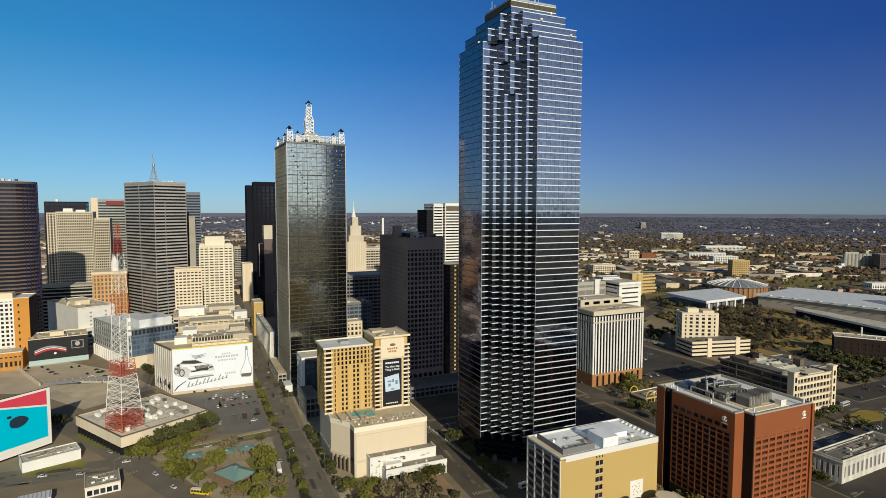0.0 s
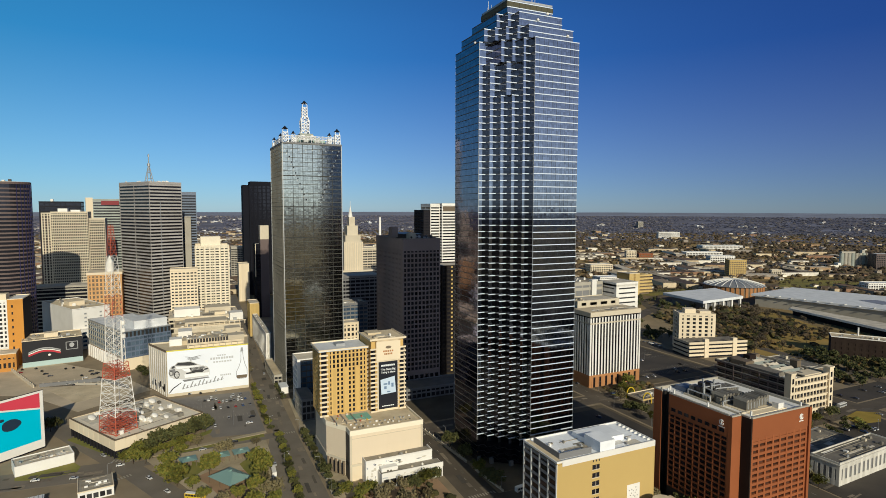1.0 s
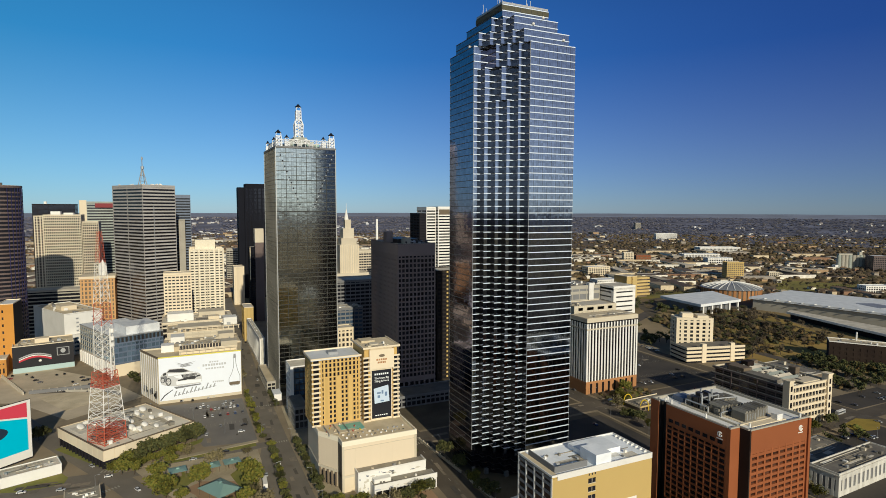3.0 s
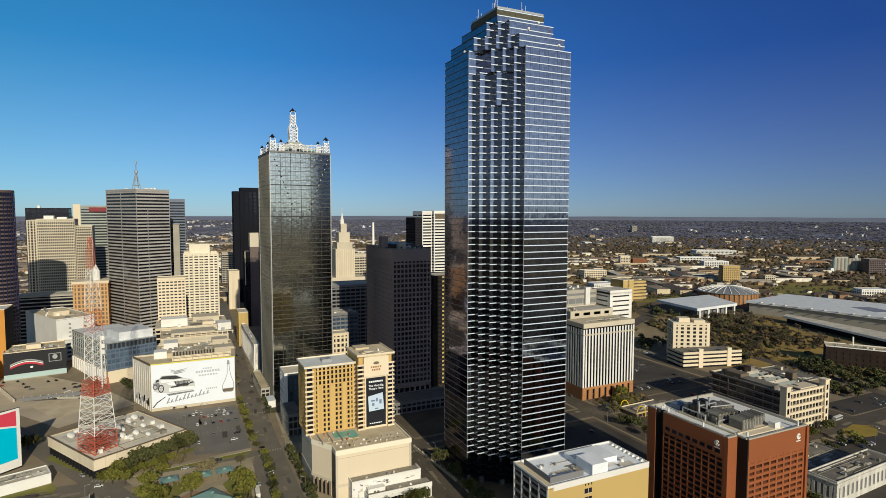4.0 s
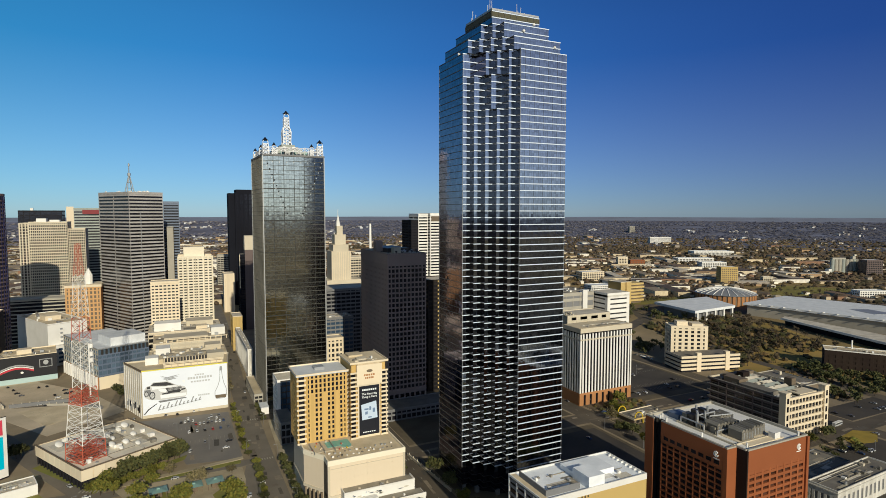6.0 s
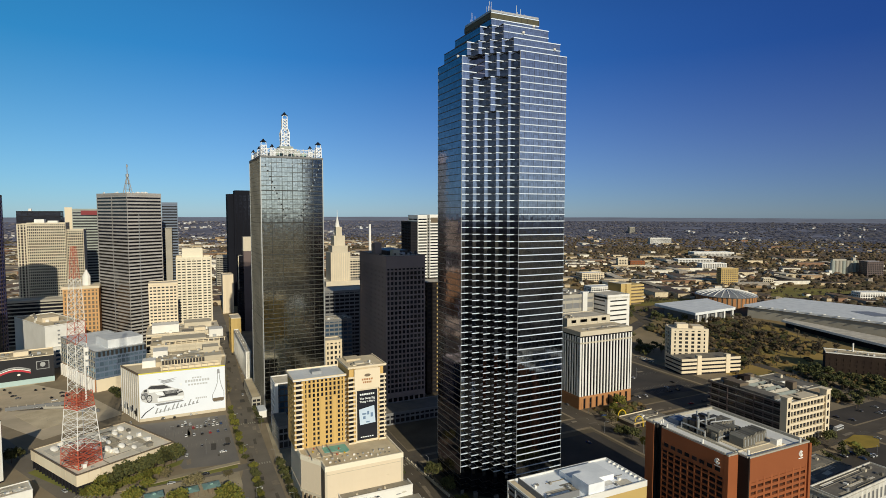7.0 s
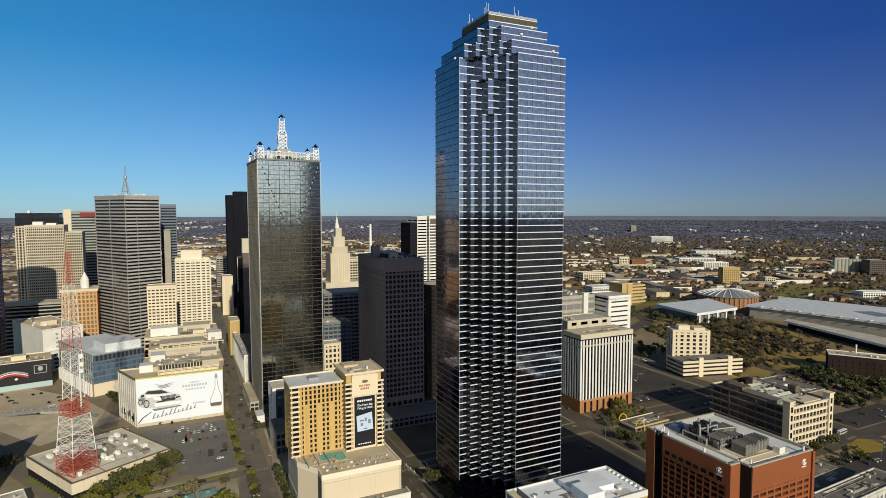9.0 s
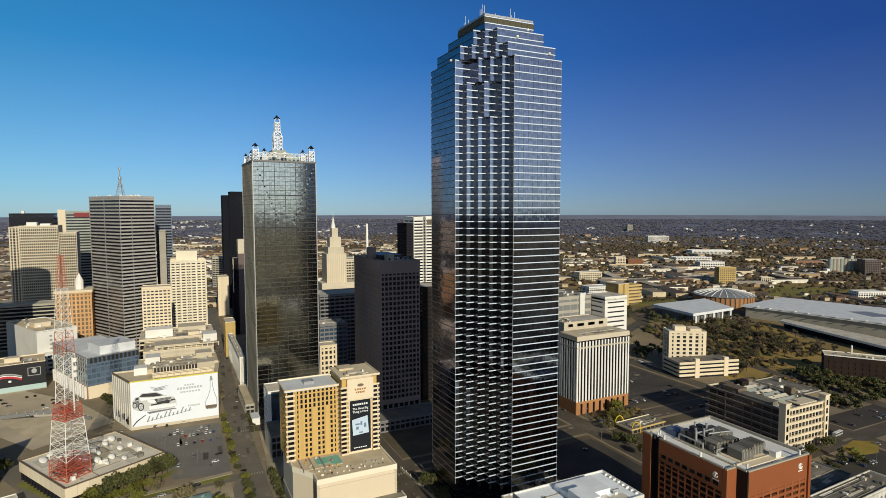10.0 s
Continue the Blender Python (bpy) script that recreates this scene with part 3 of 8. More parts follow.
# ---- the tall glass tower with the stepped corner ----
def bank_tower():
    t = thing("glass_skyscraper", "very tall blue-grey glass skyscraper with stepped corner and bright bands", "skyscraper", 156, 279)
    X1, Y1, TOP = 55.5, 55.0, 258.2
    def outline(x0, y0, x1, y1, cuts):
        """The stepped near corner: (x, y) of each tooth's near left edge, from x0 on, then the other three corners."""
        pts = []
        for i, (cx, cy) in enumerate(cuts):
            nx = cuts[i + 1][0] if i + 1 < len(cuts) else None
            pts.append((x0 + cx, y0 + cy))
            if nx is not None:
                pts.append((x0 + nx, y0 + cy))
        return pts + [(x1, y0), (x1, y1), (x0, y1)]

    def even(teeth):
        return [(4.85 * k, 4.6 * (teeth - k)) for k in range(teeth + 1)]

    tiers = [((0, 0, X1, Y1, even(5)), 14.0, 226.0), ((0.01, 0.01, X1 - 0.01, Y1 - 0.01, [(0, 23), (4.85, 18.4), (12.1, 11.5), (19.4, 4.6), (24.25, 0)]), 226.0, 245.3),
             ((0.02, 0.02, X1 - 0.02, Y1 - 0.02, [(0, 23), (9.7, 13.8), (14.55, 9.2), (19.4, 4.6), (24.25, 0)]), 245.3, TOP),
             ((2.2, 2.8, 53.0, 51, even(4)), TOP, 265.6), ((7.6, 6.6, 47.5, 47, even(2)), 265.6, 273.4), ((11.8, 10.8, 43.5, 42, even(0)), 273.4, 280.2)]
    FH = 3.86
    count = 0
    for ti, (args, z0, z1) in enumerate(tiers):
        poly = outline(*args)
        bm = bmesh.new()
        prism(bm, poly, z0, z1)
        part("glass_shaft" if ti < 3 else "glass_crown", bm, GLASS_BIG, t)
        m = len(poly)
        floors = max(1, round((z1 - z0) / FH))
        fh = (z1 - z0) / floors
        for i in range(m):
            a, b = Vector(poly[i]), Vector(poly[(i + 1) % m])
            u = (b - a).normalized()
            out = Vector((u.y, -u.x))
            L = (b - a).length
            ang = math.atan2(u.y, u.x)
            front = out.y < -0.5
            c = (a + b) / 2 + out * 0.32
            tall = 0.5 if front else 0.3
            # bright metal in front; other faces get dark bands, shade put into colour
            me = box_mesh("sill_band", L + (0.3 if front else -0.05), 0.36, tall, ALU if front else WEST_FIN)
            rest = bmesh.new()
            for f in range(1, floors + 1):
                z = z0 + f * fh - tall
                if ti or i in (0, 2, 10, 13) and count < 280:
                    piece("sill_band", me, t, c.x, c.y, z, ang)
                    count += ti == 0
                else:
                    h = u * ((L + (0.3 if front else -0.05)) / 2)
                    prism(rest, [c - h, c + h, c + h - out * 0.36, c - h - out * 0.36], z, z + tall)
            if len(rest.verts):
                tagged(part("sill_band_rest", rest, ALU if front else WEST_FIN, t), kind="stuff")
            else:
                rest.free()
            if front or out.x < -0.5 or out.y > 0.5:
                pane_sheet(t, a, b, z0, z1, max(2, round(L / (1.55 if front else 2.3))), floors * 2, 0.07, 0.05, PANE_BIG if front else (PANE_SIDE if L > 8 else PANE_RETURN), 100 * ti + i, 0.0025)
            # slim uprights between the panes
            k = max(1, round(L / 3.1))
            up = box_mesh("mullion", 0.07, 0.2, TOP - z0 - 0.4, DARK_METAL)
            for j in range(k + 1):
                s = a + u * (L * j / k) + out * 0.14
                if ti == 0 and L > 20 and out.y < -0.5:
                    piece("mullion", up, t, s.x, s.y, z0 + 0.1, ang)
    for x, y in ((0, 23), (0, Y1), (24.25, 0), (X1, 0)):
        piece("corner_trim", box_mesh("corner_trim", 0.22, 0.22, TOP - 14, STEEL), t, x, y - 0.12, 14)
    # recessed base with columns
    bm = bmesh.new()
    prism(bm, [(9, 27), (9, 18), (20, 9), (51, 5), (51, 50), (5, 50), (5, 27)], 0, 3.38)
    part("lobby", bm, GLASS_BLACK, t, "dark recessed glass lobby")
    for x, y in ((1.5, 24), (1.5, 38), (1.5, 53), (7, 17), (16.5, 9), (26, 1.5), (40, 1.5), (54, 1.5), (54, 28), (54, 53), (28, 53)):
        boxes("column", [(x - 1.1, x + 1.1, y - 1.1, y + 1.1, 0, 3.38)], GREY_CONC, t)
    # storeys from the lobby to the first bright band, shade put into their colours
    poly = outline(0.06, 0.06, X1 - 0.06, Y1 - 0.06, even(5))
    bm = bmesh.new()
    prism(bm, poly, 3.4, 13.98)
    part("base_glazing", bm, GLASS_BLACK, t, "lowest glass storeys with their shade put into black glass")
    for f, z in enumerate((3.2, 6.4, 10.1)):
        for i in range(len(poly)):
            a, b = Vector(poly[i]), Vector(poly[(i + 1) % len(poly)])
            u = (b - a).normalized()
            out = Vector((u.y, -u.x))
            if out.x < 0.5 and out.y < 0.5:
                c = (a + b) / 2 + out * 0.2
                piece("dark_band", box_mesh("dark_band", (b - a).length - 0.02, 0.3, 0.4, DARK_METAL), t, c.x, c.y, z, math.atan2(u.y, u.x))
    boxes("side_plinth", [(0.3, 1.2, 23.4, 54.6, 0, 3.4)], DARK_METAL, t)
    # dark plant louvres round the top of the crown
    boxes("louvre_band", [(11.5, 43.8, 10.42, 10.7, 276.9, 279.6), (11.38, 11.7, 10.75, 42.2, 276.9, 279.6)], OLIVE_LOUVRE, t, "dark olive louvre band")
    for k in range(9):
        boxes("louvre_post", [(12 + k * 3.9, 12.25 + k * 3.9, 10.34, 10.42, 276.9, 279.6)], DARK_METAL, t)
    # roof gear
    boxes("roof", [(12.6, 42.7, 11.6, 41.2, 280.2, 280.5)], ROOF_GREY, t)
    boxes("roof_rail", [(11.8, 43.5, 10.8, 11.1, 280.5, 281.6), (11.8, 12.1, 11.1, 42, 280.5, 281.6), (43.2, 43.5, 11.1, 42, 280.5, 281.6), (12.1, 43.2, 41.7, 42, 280.5, 281.6)], STEEL, t)
    r = random.Random(4)
    for i in range(16):
        bm = bmesh.new()
        x = r.choice((r.uniform(13, 16), r.uniform(28, 41), r.uniform(13, 41)))
        y = r.uniform(13, 40)
        rod(bm, (x, y, 280.4), (x, y, 280.4 + r.uniform(4, 8)), 0.12)
        part("aerial", bm, WHITE, t)
    for x, y, z in ((40, 11.6, 276.2), (2, 33, 260), (49, 3.4, 262), (30, 6.9, 270), (20, 14, 281)):
        bm = bmesh.new()
        bmesh.ops.create_icosphere(bm, subdivisions=2, radius=0.9, matrix=Matrix.Translation((x, y - 0.9, z)))
        part("dish", bm, WHITE, t)
    return t


bank_tower()


# ---- the bronze glass tower with the white crown of masts ----
def lattice(bm, x, y, z0, z1, w0, w1, panels, r=0.22, sides=4):
    """A square lattice mast: four legs, rings and crossed braces."""
    for p in range(panels):
        f0, f1 = p / panels, (p + 1) / panels
        za, zb = z0 + (z1 - z0) * f0, z0 + (z1 - z0) * f1
        wa, wb = (w0 + (w1 - w0) * f0) / 2, (w0 + (w1 - w0) * f1) / 2
        lo = [Vector((x + sx * wa, y + sy * wa, za)) for sx, sy in ((-1, -1), (1, -1), (1, 1), (-1, 1))]
        hi = [Vector((x + sx * wb, y + sy * wb, zb)) for sx, sy in ((-1, -1), (1, -1), (1, 1), (-1, 1))]
        for i in range(4):
            j = (i + 1) % 4
            rod(bm, lo[i], hi[i], r * 1.4, sides)
            rod(bm, lo[i], hi[j], r, sides)
            rod(bm, lo[j], hi[i], r, sides)
            rod(bm, hi[i], hi[j], r, sides)


def mast_tower():
    W, D, H = 51.5, 59.5, 214.0
    t = thing("glass_office_tower", "tall bronze mirror-glass tower with white lattice masts on its roof", "skyscraper", 71.3, 496.6, 0, 1.2)
    boxes("glass_shaft", [(0, W, 0, D, 0, H)], BLACK_STONE, t)
    # thin grid of the curtain wall, one upright or rail at a time
    for (ax, ay), (bx, by), bays in (((0, 0), (W, 0), 12), ((W, 0), (W, D), 12), ((W, D), (0, D), 12), ((0, D), (0, 0), 12)):
        a, b = Vector((ax, ay)), Vector((bx, by))
        u = (b - a).normalized()
        out = Vector((u.y, -u.x))
        ang = math.atan2(u.y, u.x)
        L = (b - a).length
        for k in range(bays + 1):
            c = a + u * (L * k / bays) + out * 0.14
            wd = 0.7 if k in (0, bays) else (0.42 if k % 2 == 0 else 0.12)
            if out.x < -0.5 and 0 < k < bays:
                c, wd = c + out * 0.3, 0.5
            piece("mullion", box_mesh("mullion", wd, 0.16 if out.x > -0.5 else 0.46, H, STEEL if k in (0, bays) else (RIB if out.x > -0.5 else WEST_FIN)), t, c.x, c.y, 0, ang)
        for f in range(1, 57 if out.y < -0.5 or out.x < -0.5 else 2):
            c = (a + b) / 2 + out * 0.1
            hh = 0.8 if f in (7, 14, 21, 28, 35, 42, 49) else 0.38
            piece("rail", box_mesh("rail", L, 0.1, hh, RIB if hh > 0.5 else BRONZE), t, c.x, c.y, f * H / 56.0 - hh - 0.01, ang)
        if out.y < -0.5 or out.x < -0.5:
            pane_sheet(t, a, b, 0, H, 24, 168, 0.05, 0.05, PANE_REN, 7 + bays, 0.004)
    for k in range(10):
        for x in (3.5 + k * 1.75, W - 3.5 - k * 1.75):
            z = H - 9 - k * 4.6
            piece("facade_lamp", box_mesh("facade_lamp", 0.7, 0.2, 0.9, STEEL), t, x, -0.24, z)
            piece("lamp_hood", box_mesh("lamp_hood", 1.1, 0.24, 1.1, BLACK_STONE), t, x + 0.5, -0.26, z + 2.1)
    for k in range(9):
        piece("facade_lamp", box_mesh("facade_lamp", 0.6, 0.2, 0.9, STEEL), t, 2 + k * 5.9, -0.24, H - 5.5)
    boxes("cornice", [(-0.4, W + 0.4, -0.4, D + 0.4, H, H + 1.4)], GREY_CONC, t)
    boxes("penthouse", [(11, W - 11, 13, D - 13, H + 1.4, H + 6)], PALE_PANEL, t, "pale grey roof plant room")
    for k, (e, za, zb) in enumerate(((15, 6, 8), (17.5, 8, 10), (20, 10, 12.2))):
        boxes("roof_step", [(e, W - e, e + 2, D - e - 2, H + za, H + zb)], CONCRETE if k % 2 else PALE_PANEL, t)
    # ring of trusses on the roof edge
    for a, b in (((3, 3), (W - 3, 3)), ((W - 3, 3), (W - 3, D - 3)), ((W - 3, D - 3), (3, D - 3)), ((3, D - 3), (3, 3))):
        bm = bmesh.new()
        a, b = Vector(a), Vector(b)
        n = 14
        for k in range(n):
            p, q = a + (b - a) * k / n, a + (b - a) * (k + 1) / n
            rod(bm, (p.x, p.y, H + 1.4), (p.x, p.y, H + 7.4), 0.2)
            rod(bm, (p.x, p.y, H + 4.4), (q.x, q.y, H + 7.4), 0.16)
            rod(bm, (q.x, q.y, H + 4.4), (p.x, p.y, H + 7.4), 0.16)
            rod(bm, (p.x, p.y, H + 7.4), (q.x, q.y, H + 7.4), 0.3)
            rod(bm, (p.x, p.y, H + 4.4), (q.x, q.y, H + 4.4), 0.28)
        tagged(part("truss", bm, MAST_WHITE, t), kind="stuff")
    for x, y, big in ((3, 3, 1), (W - 3, 3, 1), (3, D - 3, 0), (W - 3, D - 3, 0), (10, 3, 0), (W - 10, 3, 0), (3, 24, 0)):
        h = 12.5 if big else 8.6
        bm = bmesh.new()
        lattice(bm, x, y, H + 1.4, H + h - 2.6, 4.6 * (0.72 + 0.28 * big), 4.2 * (0.72 + 0.28 * big), 3, 0.24)
        # open ring under the cap
        ring = [Vector((x + (1.7 + 0.4 * big) * math.cos(i * math.pi / 6), y - 1.5, H + h - 1.6 + (1.7 + 0.4 * big) * math.sin(i * math.pi / 6))) for i in range(13)]
        for p, q in zip(ring, ring[1:]):
            rod(bm, p, q, 0.3, 5)
        part("corner_mast", bm, MAST_WHITE, t)
        bm = bmesh.new()
        drum(bm, x, y, H + h, H + h + 0.5, 2.7 * (0.7 + 0.3 * big), 10)
        drum(bm, x, y, H + h + 0.5, H + h + 2.8, 2.2 * (0.7 + 0.3 * big), 10, 0.2)
        part("cap", bm, NAVY_STONE, t, "dark pointed cap")
    for k in range(6):
        boxes("louvre", [(12 + k * 5, 15 + k * 5, 12.8, 13.0, H + 2.4, H + 5.4)], TEAL_ROOF if k % 2 else STEEL, t)
    # central mast: a waisted shaft that swells half way and ends in a ring under a dark cap
    bm = bmesh.new()
    for za, zb, wa, wb, n, r0 in ((11, 15, 8.6, 6.4, 1, 0.34), (15, 24, 6.4, 7.2, 3, 0.3), (24, 28.5, 7.2, 4.4, 1, 0.34), (28.5, 36.5, 4.4, 4.2, 3, 0.26)):
        lattice(bm, W / 2, D / 2, H + za, H + zb, wa, wb, n, r0)
    drum(bm, W / 2, D / 2, H + 11, H + 37, 0.5, 8)
    ring = [Vector((W / 2 + 2.2 * math.cos(i * math.pi / 7), D / 2 - 2, H + 37.6 + 2.2 * math.sin(i * math.pi / 7))) for i in range(15)]
    for p, q in zip(ring, ring[1:]):
        rod(bm, p, q, 0.34, 5)
    part("central_mast", bm, MAST_WHITE, t)
    bm = bmesh.new()
    drum(bm, W / 2, D / 2, H + 39.8, H + 40.3, 2.9, 10)
    drum(bm, W / 2, D / 2, H + 40.3, H + 42.8, 2.3, 10, 0.2)
    part("cap", bm, NAVY_STONE, t, "dark pointed cap")
    for x in (19, 27):
        bm = bmesh.new()
        bmesh.ops.create_icosphere(bm, subdivisions=2, radius=2.4, matrix=Matrix.Translation((x, 5, H + 6.5)) @ Matrix.Diagonal((1, 0.45, 1, 1)))
        part("dish", bm, WHITE, t)
        boxes("dish_mount", [(x - 0.3, x + 0.3, 5.4, 6, H + 1.4, H + 6)], DARK_METAL, t)
    r = random.Random(3)
    for i in range(9):
        bm = bmesh.new()
        x, y = r.uniform(4, W - 4), r.choice((2.2, D - 2.2, r.uniform(4, D - 4)))
        drum(bm, x, y, H + 1.4, H + r.uniform(4, 9), r.uniform(0.15, 0.5), 7)
        part("aerial", bm, r.choice((WHITE, STEEL, DARK_METAL)), t)
    return t


mast_tower()


# ---- grey grid tower ----
g1 = dict(floors=26, bays=10, wall=TOWER_CONC, glass=GLASS_BLACK, pier=1.0, span=1.35, dep=0.9, z0=16, z1=123.6)
t = tower("grid_office_tower", "grey concrete office tower with a deep square window grid", "office tower", 163, 450, 0, 35, 73, 132,
          front=g1, right=dict(g1, pieces=False, panes=False, bays=20), back=dict(g1, pieces=False, panes=False), left=dict(g1, pieces=False, panes=False, bays=20, pier=2.6, span=2.6),
          core=GLASS_BLACK, inset=0.85, rim=TOWER_CONC)
for nm, bx in (("top_band", (-0.05, 35.05, -0.05, 73.05, 123.6, 131.9)), ("base_band", (-0.05, 35.05, -0.05, 73.05, 13, 16))):
    boxes(nm, [bx], TOWER_CONC, t)
for k in range(8):
    boxes("column", [(k * 4.8, k * 4.8 + 1.4, 0, 1.4, 0, 13)], TOWER_CONC, t)
boxes("penthouse", [(8, 27, 20, 60, 132, 136)], DARK_METAL, t)
boxes("lift_house", [(2, 8, 34, 42, 132, 142)], TOWER_CONC, t)
boxes("white_unit", [(9, 15, 8, 15, 132, 137.5)], CONCRETE, t, "pale rooftop unit")
rg = random.Random(37)
for k in range(10):
    bm = bmesh.new()
    x, y, r0 = rg.uniform(8, 32), rg.uniform(5, 20), rg.uniform(0.7, 1.6)
    bmesh.ops.create_icosphere(bm, subdivisions=2, radius=r0, matrix=Matrix.Translation((x, y, 132.6 + r0 * 1.3)) @ Euler((0.9, 0, rg.uniform(-0.6, 0.6))).to_matrix().to_4x4() @ Matrix.Diagonal((1, 1, 0.35, 1)))
    rod(bm, (x, y, 132), (x, y, 132.4 + r0), 0.2)
    part("dish", bm, rg.choice((STEEL, CONCRETE, DARK_METAL)), t)
roof_clutter(t, 35, 60, 132, 10, 2, 4, DARK_METAL)
tw = tower("low_podium", "dark grey concrete plaza podium at the foot of a tower", "podium", 152.5, 425, 0, 60, 24.5, 9, front=dict(floors=2, bays=14, wall=GREY_CONC, glass=GLASS_BLACK, pier=1, span=1.4),
           right=dict(floors=2, bays=6, wall=GREY_CONC, pieces=False, panes=False), left=dict(floors=2, bays=6, wall=GREY_CONC, pieces=False, panes=False), roof=ROOF_DARK)


# ---- the yellow hotel and its podium ----
def lettering(words, size, x, y, z, mat, parent):
    """Upright letters that face -y, centred on x."""
    cu = bpy.data.curves.new("lettering", "FONT")
    cu.body, cu.size, cu.align_x, cu.extrude, cu.offset = words, size, "CENTER", 0.02, size * 0.02
    src = bpy.data.objects.new("lettering_source", cu)
    me = bpy.data.meshes.new_from_object(src)
    bpy.data.objects.remove(src)
    bpy.data.curves.remove(cu)
    me.materials.append(mat)
    ob = new("lettering", me)
    ob.parent = parent
    ob.matrix_basis = pose(x, y, z, 90, 0, 0)
    return ob


def hotel():
    pod = thing("hotel_podium", "cream concrete hotel podium with blank panels and roof terrace", "building", 68, 309)
    poly = [(8.6, 0), (53.6, 0), (53.6, 52), (0, 52), (0, 22.3), (8.6, 8.5)]
    bm = bmesh.new()
    prism(bm, poly, 0, 29.2)
    part("wall", bm, CREAM, pod)
    e = [(8.2, -0.5), (54.1, -0.5), (54.1, 52.3), (-0.5, 52.3), (-0.5, 22.0), (8.2, 8.2)]
    for i in range(6):
        a, b = Vector(e[i]), Vector(e[(i + 1) % 6])
        u = (b - a).normalized()
        inw = Vector((-u.y, u.x)) * 0.8
        c, d, lift = a + u * 0.006, b - u * 0.006, 0.005 * i
        bm = bmesh.new()
        prism(bm, [c, d, d + inw, c + inw], 27.4 - lift, 30.3 + lift)
        part("cornice", bm, PALE_CREAM, pod)
        bm = bmesh.new()
        prism(bm, [a + u * 0.3, b - u * 0.3, b - u * 0.3 + inw * 0.4, a + u * 0.3 + inw * 0.4], 8.8 - lift, 10.2 + lift)
        part("string_course", bm, CREAM_STONE, pod)
    # panel joints of the blank walls
    for a, b, n in (((8.6, 0), (53.6, 0), 6), ((0, 22.3), (8.6, 8.5), 3), ((0, 52), (0, 22.3), 4)):
        a, b = Vector(a), Vector(b)
        u = (b - a).normalized()
        out = Vector((u.y, -u.x))
        ang = math.atan2(u.y, u.x)
        L = (b - a).length
        for k in range(n):
            for f in range(4):
                c = a + u * (L * (k + 0.5) / n) + out * 0.14
                piece("wall_panel", box_mesh("wall_panel", L / n - 0.02, 0.14, 4.265, CREAM_PLAIN), pod, c.x, c.y, 10.25 + f * 4.28, ang)
    for x0, mat in ((8.25, CREAM_STONE), (52.7, CREAM_STONE)):
        boxes("corner_pier", [(x0, x0 + 1.3, -0.36, 0.6, 0, 27.4)], mat, pod)
    # west-facing return of the cream wall, brown to carry its shade
    boxes("recess_pier", [(8.2, 8.7, 0.6, 8.3, 0, 27.4)], BROWN, pod)
    for k in range(5):
        f = (k + 0.5) / 5
        boxes("ground_column", [(8.6 * f - 1.1, 8.6 * f - 0.1, 21.4 - 13.8 * f, 22.4 - 13.8 * f, 0, 8.7)], BROWN, pod)
    for k in range(4):
        f = (k + 1) / 5
        boxes("ground_opening", [(8.6 * f - 0.75, 8.6 * f + 0.2, 21.6 - 13.8 * f, 22.0 - 13.8 * f, 0.4, 7.4)], GLASS_BLACK, pod)
    boxes("string_edge", [(9.6, 52.6, -0.5, -0.3, 25.2, 25.5)], CREAM_STONE, pod)
    bm = bmesh.new()
    prism(bm, [(9.2, 0.6), (53.0, 0.6), (53.0, 51.4), (0.6, 51.4), (0.6, 22.8), (9.2, 9)], 29.2, 29.45)
    part("roof_terrace", bm, ROOF_TAN, pod)
    boxes("terrace_deck", [(3, 27, 15, 30, 29.45, 29.7)], CREAM_STONE, pod)
    bm = bmesh.new()
    box(bm, 13, 27, 19, 27, 29.7, 29.85)
    drum(bm, 24, 18.6, 29.71, 29.83, 3.2, 20)
    part("pool", bm, POOL, pod, "teal roof terrace swimming pool")
    for x in (4, 10, 16):
        boxes("terrace_screen", [(x, x + 0.2, 12, 28, 29.7, 31.2)], STEEL, pod)
    rp = random.Random(17)
    for k in range(26):
        x, y = 12 + (k % 13) * 3.0 + rp.uniform(-0.8, 0.8), 4.5 + (k // 13) * 5 + rp.uniform(-1, 1)
        boxes("roof_unit", [(x, x + rp.uniform(0.5, 1.3), y, y + rp.uniform(0.5, 1.3), 29.45, 29.45 + rp.uniform(0.4, 1.0))], rp.choice((STEEL, PLANT_GREY, WHITE)), pod)
    for k in range(12):
        x, y = rp.uniform(3.5, 26), rp.uniform(13, 30)
        boxes("terrace_seat", [(x, x + 0.7, y, y + 1.8, 29.86, 30.3)], rp.choice((RED_PAINT, WHITE, TEAL_ROOF, YELLOW_PAINT, CREAM)), pod)
    t = thing("hotel_slab", "yellow brick hotel slab with small dark windows and corner balconies", "hotel", 66.5, 340)
    z0, z1, W, D = 29.45, 70.5, 30.0, 22.0
    boxes("wall", [(0.5, W - 0.5, 0.5, D - 0.5, z0 + 0.02, z1 - 0.1)], YELLOW_BRICK, t)
    fl = 14
    kw = dict(z0=z0, z1=z1, floors=fl, wall=YELLOW_BRICK, glass=GLASS_BLACK, pier=1.15, span=0.75, dep=0.6)
    facade(t, (5, 0), (W, 0), bays=10, **kw)
    facade(t, (0, D), (0, 0), bays=6, **dict(kw, shrink=0.06))
    facade(t, (W, D), (0, D), bays=9, **dict(kw, pieces=False, panes=False))
    fh = (z1 - z0) / fl
    for f in range(fl):
        z = z0 + f * fh
        boxes("balcony", [(-0.6, 4.8, -1.3, 0.6, z + 0.1, z + 0.35), (-0.6, 4.8, -1.3, -1.1, z + 0.35, z + 1.25)], CREAM, t)
